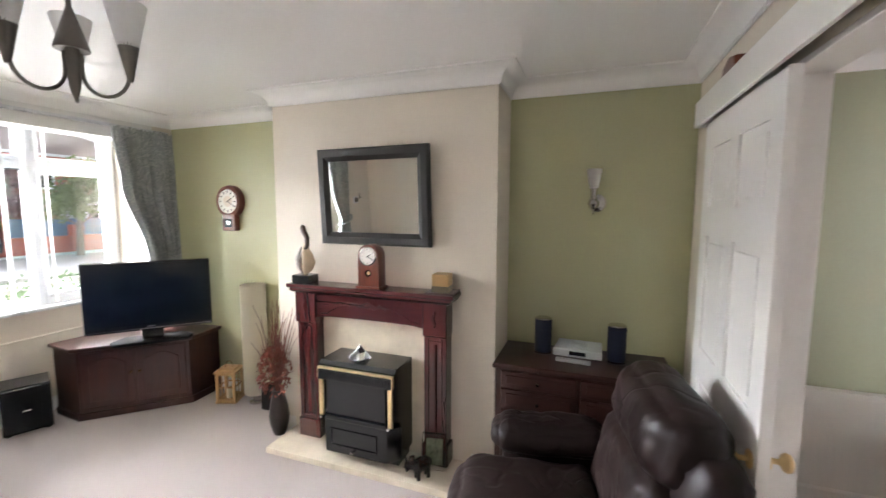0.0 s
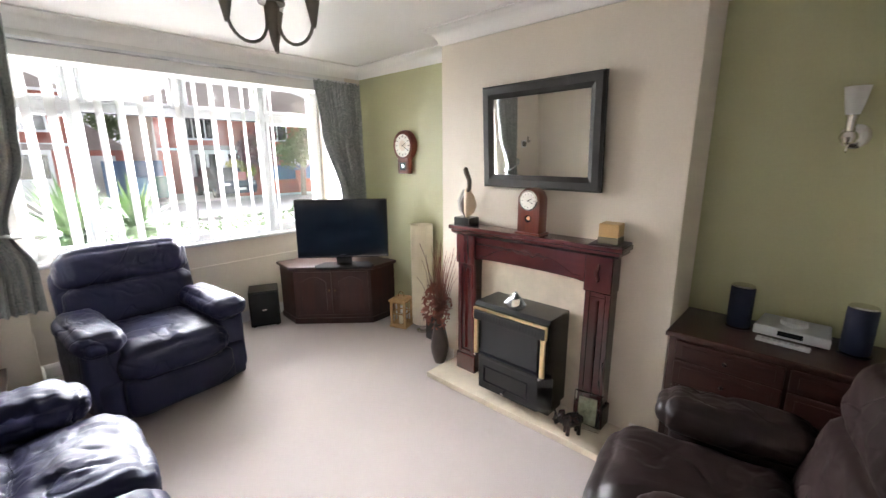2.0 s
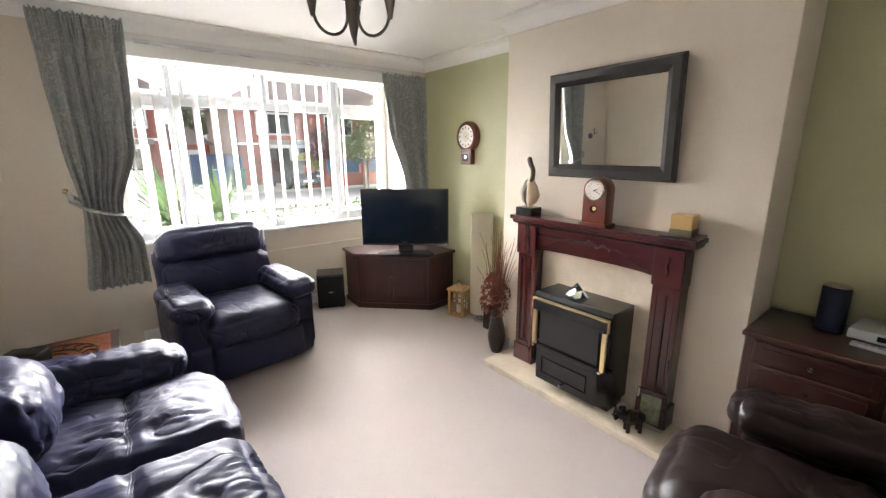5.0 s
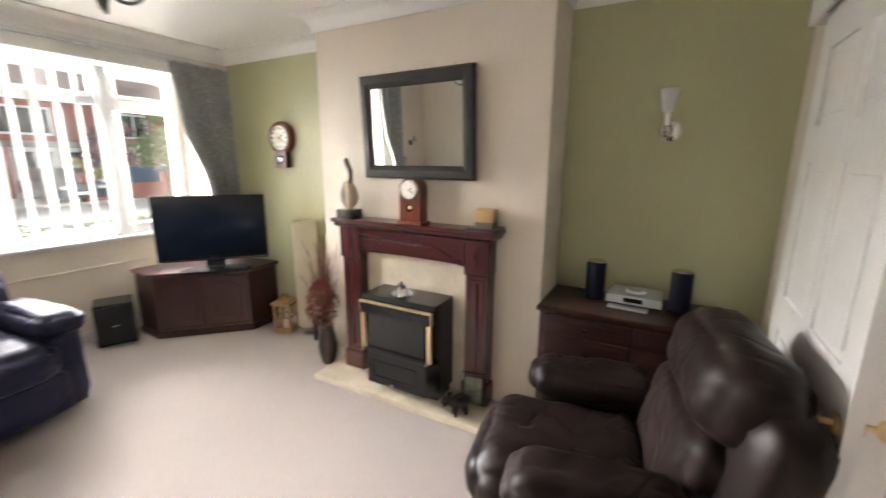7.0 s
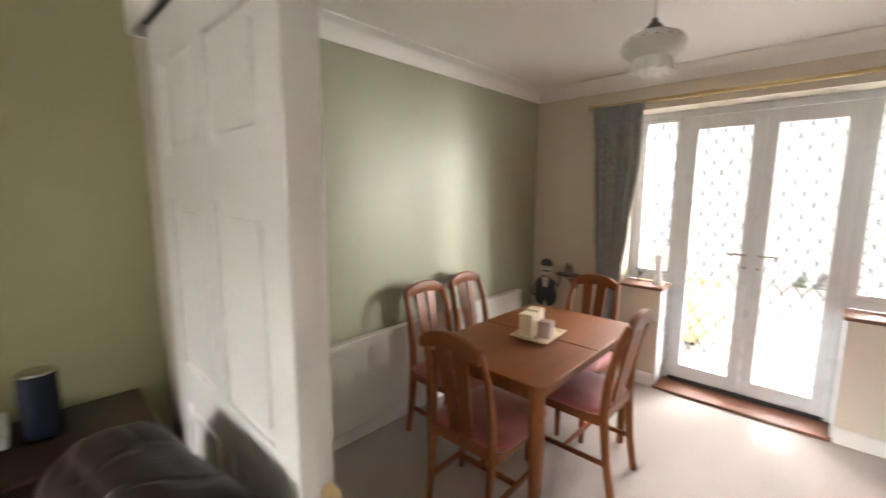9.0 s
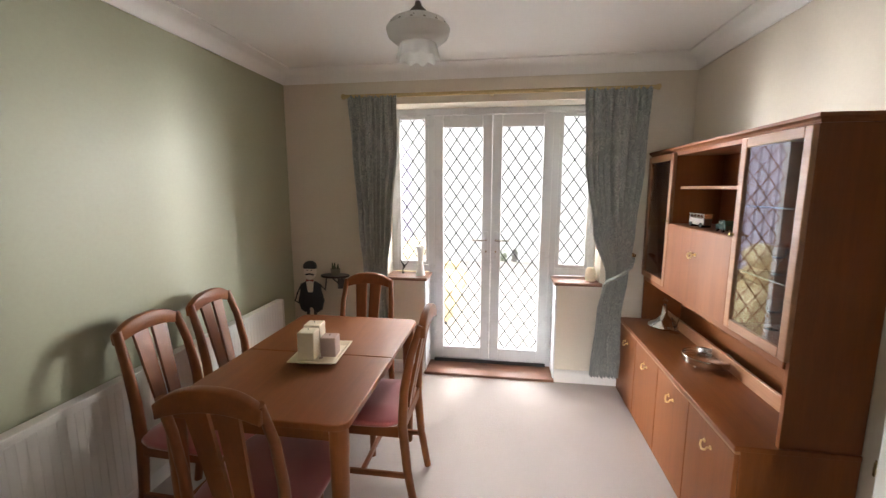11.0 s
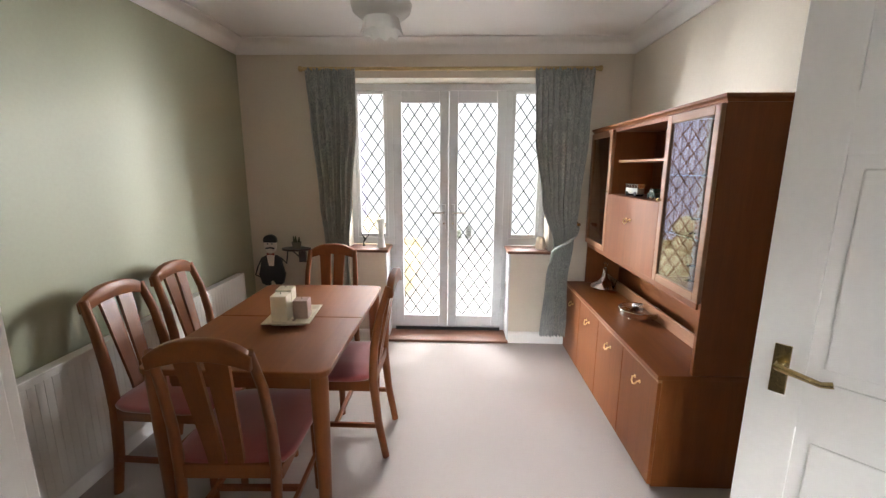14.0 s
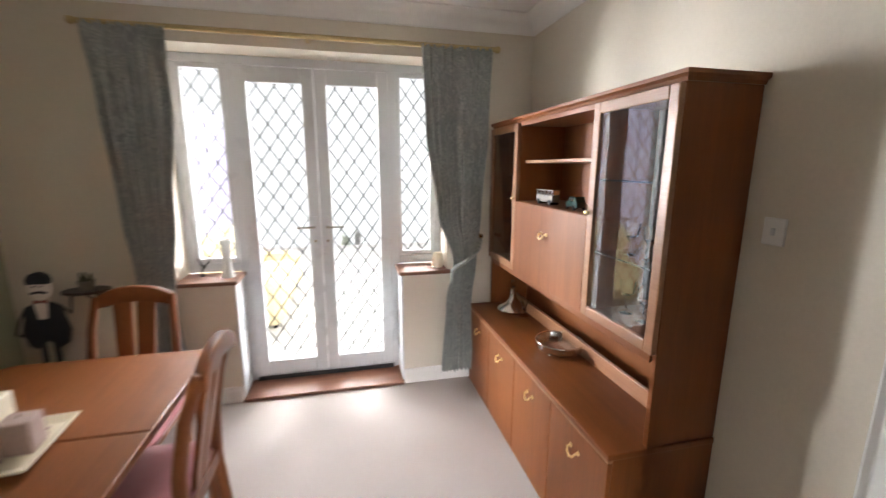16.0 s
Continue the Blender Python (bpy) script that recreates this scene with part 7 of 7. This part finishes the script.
def house(name, label, x, y0, y1, eaves, ridge, wall_low, doors, deep=8.0):
    """A two-storey house front looking to +x, with hipped roof, string course, windows and a porch."""
    h = thing(name, label, "house", pose(x, 0, GZ))
    part("wall", bx((-deep, y0, 0), (0, y1, eaves)), M_brick, h)
    part("string_course", bx((0, y0 - 0.01, eaves * 0.5), (0.05, y1 + 0.01, eaves * 0.5 + 0.12)), M_pvc, h)
    bm = bmesh.new()
    e, hip = 0.35, 2.6
    b = [bm.verts.new(p) for p in ((-deep - e, y0 - e, eaves), (e, y0 - e, eaves), (e, y1 + e, eaves), (-deep - e, y1 + e, eaves))]
    t = [bm.verts.new(p) for p in ((-deep / 2, y0 + hip, ridge), (-deep / 2, y1 - hip, ridge))]
    for f in ((b[0], b[1], t[0]), (b[1], b[2], t[1], t[0]), (b[2], b[3], t[1]), (b[3], b[0], t[0], t[1]), tuple(b[::-1])):
        bm.faces.new(f)
    part("roof", bm, M_rooftile, h)
    part("gutter", bx((0.28, y0 - 0.35, eaves - 0.1), (0.4, y1 + 0.35, eaves + 0.02)), M_pvc, h)
    n = max(2, int((y1 - y0) / 3.2))
    w = (y1 - y0) / n
    for k in range(n):
        c = y0 + (k + 0.5) * w
        wi = part("window", bx((0.0, c - 0.95, eaves * 0.62), (0.06, c + 0.95, eaves * 0.62 + 1.25), 0.01), M_pvc, h)
        for a in (-0.88, -0.28, 0.32):
            part("pane", bx((0.055, c + a, eaves * 0.62 + 0.1), (0.066, c + a + 0.54, eaves * 0.62 + 1.15)), M_blackgloss, wi)
    for c, kind in doors:
        if kind == "porch":
            p = part("porch", bx((0.0, c - 1.5, 0), (0.9, c + 1.5, 2.25), 0.02), M_pvc, h)
            part("porch_roof", bx((-0.0, c - 1.7, 2.25), (1.15, c + 1.7, 2.5), 0.03), M_rooftile, p)
            for a in (-1.4, -0.75, 0.25, 0.85):
                part("pane", bx((0.895, c + a, 1.0), (0.907, c + a + 0.5, 2.05)), M_blackgloss, p)
            part("door", bx((0.9, c - 0.28, 0.05), (0.93, c + 0.22, 2.05)), M_pvc, p)
        else:
            wi = part("window", bx((0.0, c - 1.2, 0.9), (0.35, c + 1.2, 2.2), 0.02), M_pvc, h)
            for a in (-1.1, -0.5, 0.1, 0.65):
                part("pane", bx((0.345, c + a, 1.0), (0.357, c + a + 0.5, 2.1)), M_blackgloss, wi)
    return h


house("house", "red brick house with white windows across the road", -26.0, -6.5, 3.2, 4.9, 6.9, 2.6, ((0.9, "porch"), (-3.0, "bay")))
house("house", "red brick semi-detached house with white porches across the road", -25.0, 6.4, 18.5, 4.5, 6.35, 2.6, ((9.2, "porch"), (15.0, "porch")))
house("house", "red brick house further along the road", -27.0, 21.0, 33.0, 5.2, 7.4, 2.6, ((24.0, "porch"), (30.0, "bay")))
gw = thing("gable_wall", "pale rendered gable side of the house across the road", "wall", pose(0, 0, 0))
part("render_face", bx((-32.9, 6.33, GZ), (-25.05, 6.395, GZ + 4.9)), M_render, gw)
ga = thing("garage", "low brick garage with a grey tiled roof and white door", "garage", pose(-29.0, 4.1, GZ))
part("wall", bx((-5, -1.6, 0), (0, 1.6, 2.3)), M_brick, ga)
part("garage_door", bx((0.0, -1.15, 0), (0.05, 1.15, 2.0)), M_pvc, ga)
bm = bmesh.new()
prism(bm, [(-1.9, 2.3), (1.9, 2.3), (0, 3.7)], -5.2, 0.2, "x")
part("roof", bm, M_rooftile, ga)


def slat_fence(name, label, x, y0, y1, h):
    f = thing(name, label, "fence", pose(x, 0, GZ))
    me = None
    y = y0
    while y < y1:
        if me is None:
            me = part("board", bx((0, 0, 0.05), (0.025, 0.135, h), 0.004), M_fence, f, place=pose(0, y, 0)).data
        else:
            o = new("board", me)
            o.parent = f
            o.matrix_basis = pose(0, y, 0)
        y += 0.14
    for z in (0.3, h - 0.3):
        part("rail", bx((-0.05, y0, z), (0.0, y1, z + 0.08)), M_fence, f)


slat_fence("fence", "blue painted board fence between the houses", -24.0, 3.9, 6.2, 1.75)
slat_fence("fence", "blue painted board fence behind a low wall", -20.6, 9.6, 13.4, 1.45)
lw = thing("garden_wall", "low red brick garden wall with pillars", "wall", pose(-20.2, 0, GZ))
part("wall", bx((0, 8.6, 0), (0.23, 15.5, 0.75), 0.01), M_brick, lw)
for y in (8.45, 11.5, 15.4):
    part("pillar", bx((-0.06, y - 0.2, 0), (0.3, y + 0.2, 1.2), 0.01), M_brick, lw)


def wheelie(m, mat, label):
    b = thing("wheelie_bin", label, "bin", m)
    part("bin_body", prism(bmesh.new(), [(-0.24, 0.1), (0.24, 0.1), (0.29, 0.98), (-0.29, 0.98)], -0.27, 0.27, "y", 0.02), mat, b)
    part("lid", bx((-0.32, -0.3, 0.98), (0.34, 0.3, 1.06), 0.02), mat, b)
    for y in (-0.25, 0.25):
        part("wheel", lathe(bmesh.new(), [(0, -0.03), (0.1, -0.03), (0.1, 0.03), (0, 0.03)], 14, pose(-0.22, y, 0.1, 90, 0, 0)), M_black, b)


wheelie(pose(-21.5, 4.7, GZ), paint("blue_bin_plastic", (0.05, 0.16, 0.30), 0.5), "blue plastic wheelie bin on the drive")
wheelie(pose(-22.0, 5.6, GZ), paint("green_bin_plastic", (0.03, 0.12, 0.09), 0.5), "dark green plastic wheelie bin on the drive")

cr = thing("parked_car", "dark blue parked car on the drive across the road", "car", pose(-21.6, 8.2, GZ, 0, 0, 0))
M_carpaint = paint("dark_blue_car_paint", (0.02, 0.03, 0.05), 0.25, 0.1, 3, 40, 0, coat=0.5)
part("car_body", prism(bmesh.new(), [(-1.9, 0.25), (1.9, 0.25), (2.0, 0.6), (1.85, 0.82), (1.05, 0.92), (-1.6, 0.95), (-1.98, 0.8), (-2.0, 0.5)], -0.82, 0.82, "y", 0.08), M_carpaint, cr)
part("cabin", prism(bmesh.new(), [(1.0, 0.9), (0.35, 1.38), (-1.1, 1.42), (-1.7, 0.92)], -0.68, 0.68, "y", 0.06), M_blackgloss, cr)
for x in (-1.25, 1.25):
    for y in (-0.78, 0.78):
        wh = part("wheel", lathe(bmesh.new(), [(0, -0.1), (0.3, -0.1), (0.32, 0), (0.3, 0.1), (0, 0.1)], 20, pose(x, y, 0.32, 90, 0, 0)), M_black, cr)
        part("rim", lathe(bmesh.new(), [(0, -0.115), (0.19, -0.105), (0.19, 0.105), (0, 0.115)], 14, pose(x, y, 0.32, 90, 0, 0)), M_silver, wh)
for y in (-0.58, 0.58):
    part("headlight", bx((1.86, y - 0.16, 0.6), (1.985, y + 0.16, 0.74), 0.03), M_silver, cr)
part("number_plate", bx((1.985, -0.26, 0.4), (2.01, 0.26, 0.51)), M_pvc, cr)


def leaf_cloud(rng, bm, c, rx, ry, rz, n, size):
    for _ in range(n):
        d = Vector((rng.gauss(0, 1), rng.gauss(0, 1), rng.gauss(0, 1))).normalized() * rng.uniform(0.35, 1.0)
        lump = 1 + 0.35 * noise.noise(d * 3 + Vector(c))
        p = Vector(c) + Vector((d.x * rx, d.y * ry, d.z * rz)) * lump
        m = pose(*p, rng.uniform(0, 360), rng.uniform(-80, 80), rng.uniform(0, 360))
        s = size * rng.uniform(0.6, 1.3)
        v = [bm.verts.new(m @ Vector(q)) for q in ((-s, 0, 0), (0, 0.45 * s, 0.1 * s), (s, 0, 0), (0, -0.45 * s, 0.1 * s))]
        bm.faces.new(v)


def tree(m, mat, label, high, wide, seed, n=2200):
    rng = random.Random(seed)
    t = thing("tree", label, "tree", m)
    bm = tube(bmesh.new(), [(0, 0, 0), (0.05, 0.02, high * 0.3), (0, 0.08, high * 0.6), (0.05, 0, high * 0.9)], [0.14, 0.11, 0.07, 0.02], 8)
    for k in range(9):
        a, z = rng.uniform(0, 6.28), high * rng.uniform(0.3, 0.75)
        tube(bm, [(0.02, 0.03, z), (math.cos(a) * wide * 0.35, math.sin(a) * wide * 0.35, z + high * 0.1), (math.cos(a) * wide * 0.75, math.sin(a) * wide * 0.75, z + high * 0.16)], [0.05, 0.03, 0.01], 6)
    part("trunk", bm, M_bark, t, smooth=True)
    bm = bmesh.new()
    for k in range(7):
        a = rng.uniform(0, 6.28)
        leaf_cloud(rng, bm, (math.cos(a) * wide * 0.45, math.sin(a) * wide * 0.45, high * rng.uniform(0.5, 0.9)), wide * 0.55, wide * 0.55, high * 0.17, n // 7, 0.11)
    part("crown", bm, mat, t)


tree(pose(-18.8, 10.9, GZ), M_tree, "leafy green street tree by the garden wall", 3.9, 1.4, 1)
tree(pose(-22.3, 10.4, GZ), M_plum, "plum-leaved garden tree behind the fence", 3.6, 1.2, 2)
tree(pose(-33.0, 5.6, GZ), M_tree, "tall green garden tree behind the houses", 5.0, 1.3, 3)
tree(pose(-23.0, 9.6, GZ), paint("yellow_green_foliage", (0.22, 0.21, 0.03), 0.7, 0.3, 3, 20, 0.1), "yellow-green garden shrub by the drive", 1.9, 0.8, 4, 1200)


def yucca(m, seed, n, long):
    rng = random.Random(seed)
    t = thing("yucca", "spiky green yucca plant in front of the bay window", "plant", m)
    part("stem", tube(bmesh.new(), [(0, 0, 0), (0.03, 0.02, 0.5), (0.02, 0, 1.0)], [0.08, 0.065, 0.06], 10), M_bark, t)
    bm = bmesh.new()
    for k in range(n):
        a, el = rng.uniform(0, 6.28), rng.uniform(-0.35, 1.35)
        d = Vector((math.cos(a) * math.cos(el), math.sin(a) * math.cos(el), math.sin(el)))
        side = d.cross(Vector((0, 0, 1))).normalized() * 0.028
        L = long * rng.uniform(0.7, 1.1)
        base = Vector((0, 0, 0.98 + rng.uniform(-0.15, 0.05)))
        pts = [base + d * L * u - Vector((0, 0, 0.22 * u * u * L * (1 - abs(math.sin(el)) * 0.7))) for u in (0, 0.35, 0.7, 1.0)]
        v = [(bm.verts.new(p - side * s), bm.verts.new(p + side * s)) for p, s in zip(pts[:3], (0.7, 1.0, 0.7))]
        tip = bm.verts.new(pts[3])
        for (a0, a1), (b0, b1) in zip(v, v[1:]):
            bm.faces.new((a0, a1, b1, b0))
        bm.faces.new((v[2][0], v[2][1], tip))
    part("leaves", bm, M_leaf, t)


yucca(pose(-6.3, 1.15, GZ), 1, 190, 0.8)
yucca(pose(-6.6, 1.85, GZ), 2, 170, 0.7)
rng = random.Random(9)
sh = thing("flower_bed", "low pale flowering shrubs along the front garden", "shrub", pose(-8.6, 3.5, GZ))
bm = bmesh.new()
for k in range(8):
    leaf_cloud(rng, bm, (rng.uniform(-0.5, 0.5), -1.4 + 0.55 * k, 0.4), 0.5, 0.45, 0.35, 220, 0.05)
part("foliage", bm, M_leaf, sh)
bm = bmesh.new()
for k in range(8):
    leaf_cloud(rng, bm, (rng.uniform(-0.5, 0.5), -1.4 + 0.55 * k, 0.48), 0.52, 0.46, 0.34, 70, 0.035)
part("blossom", bm, paint("pale_pink_blossom", (0.62, 0.5, 0.46), 0.7), sh)

# ---- garden side ----
setting("patio", bx((XO + 0.001, -6, GZ), (9.5, 10, -0.06), 0.01), paint("pale_patio_slab", (0.42, 0.41, 0.39), 0.8, 0.06, 1, 30, 0.1), "pale stone patio outside the french doors", "patio")
M_creamhide = leather("cream_soft_leather", (0.62, 0.53, 0.33), 0.5)
gs = thing("garden_settee", "cream leather settee with a buttoned back on the patio", "sofa", pose(5.15, 2.08, -0.06))
part("base", cushion(bmesh.new(), (0.02, 0.02, 0.03), (1.58, 0.80, 0.24), 0.0, 0.004, 6, 51, round_=0.2), M_creamhide, gs, smooth=80)
for k in range(2):
    part("seat_cushion", cushion(bmesh.new(), (0.2 + 0.6 * k, -0.02, 0.2), (0.8 + 0.6 * k, 0.62, 0.38), 0.03, 0.008, 10, 52 + k, round_=0.45), M_creamhide, gs, smooth=80)
    for q in range(2):
        part("back_cushion", cushion(bmesh.new(), (0.2 + 0.6 * k, 0.52, 0.34 + 0.24 * q), (0.8 + 0.6 * k, 0.78, 0.60 + 0.24 * q), 0.04, 0.01, 10, 54 + k + 2 * q, round_=0.5), M_creamhide, gs, smooth=80)
for x0 in (0.0, 1.38):
    part("arm", cushion(bmesh.new(), (x0, -0.02, 0.04), (x0 + 0.22, 0.8, 0.47), 0.02, 0.008, 10, 60 + int(x0), round_=0.5), M_creamhide, gs, smooth=80)
for x in (0.1, 1.5):
    for y in (0.08, 0.7):
        part("foot", lathe(bmesh.new(), [(0, 0), (0.02, 0), (0.025, 0.05), (0, 0.05)], 12, pose(x, y, 0)), M_black, gs)
gb = thing("garden_blind", "pale lilac pleated blind standing along the patio", "blind")
M_lilac = paint("pale_lilac_cloth", (0.66, 0.63, 0.80), 0.8, 0.05, 5, 200, 0.1)
for k in range(28):
    part("pleat", bx((5.92 + 0.12 * k, 3.42 + 0.02 * (k % 2), -0.06), (6.035 + 0.12 * k, 3.445 + 0.02 * (k % 2), 2.3), 0.004), M_lilac, gb)


def bush(m, mat, label, r, h, seed):
    """A small shrub whose thin leaves let light through."""
    n, l = mat.node_tree.nodes, mat.node_tree.links
    thin, mix = n.new("ShaderNodeBsdfTranslucent"), n.new("ShaderNodeMixShader")
    thin.inputs["Color"].default_value, mix.inputs[0].default_value = (0.62, 0.66, 0.58, 1), 0.7
    l.new(n["Principled BSDF"].outputs[0], mix.inputs[1])
    l.new(thin.outputs[0], mix.inputs[2])
    l.new(mix.outputs[0], n["Material Output"].inputs["Surface"])
    rng = random.Random(seed)
    t = thing("garden_bush", label, "shrub", m)
    bm = bmesh.new()
    for k in range(6):
        leaf_cloud(rng, bm, (rng.uniform(-r, r) * 0.5, rng.uniform(-r, r) * 0.5, h * rng.uniform(0.3, 0.7)), r * 0.6, r * 0.6, h * 0.35, 30, 0.05)
    part("foliage", bm, mat, t)
    part("stems", tube(bmesh.new(), [(0, 0, 0), (0, 0.02, h * 0.5)], [0.03, 0.015], 6), M_bark, t)


bush(pose(9.9, 1.5, GZ), paint("pale_shrub_green", (0.46, 0.50, 0.38), 0.7, 0.4, 3, 20, 0.1), "green garden shrub beyond the patio", 0.11, 0.45, 11)
bush(pose(10.0, 1.25, GZ), paint("lilac_blossom", (0.50, 0.42, 0.52), 0.7, 0.4, 3, 20, 0.1), "purple flowering garden shrub beyond the patio", 0.10, 0.5, 12)


def sky_glow(name, strength):
    m, n, l, b = nodes_of(name)
    em = n.new("ShaderNodeEmission")
    em.inputs["Color"].default_value, em.inputs["Strength"].default_value = (0.96, 0.98, 1.0, 1), strength
    l.new(em.outputs[0], n["Material Output"].inputs["Surface"])
    return m


# added glowing board behind the patio, in place of the overexposed garden and sky
setting("backdrop", bx((10.6, -16, GZ), (10.7, 19, 8.0)), sky_glow("garden_backdrop_glow", 0.7), "glowing white backdrop standing in for the bright garden and sky", "sky")
setting("backdrop", bx((-60.5, -120, GZ), (-60.0, 120, 70)), sky_glow("bright_street_sky", 0.42), "bright white overcast sky beyond the houses", "sky")
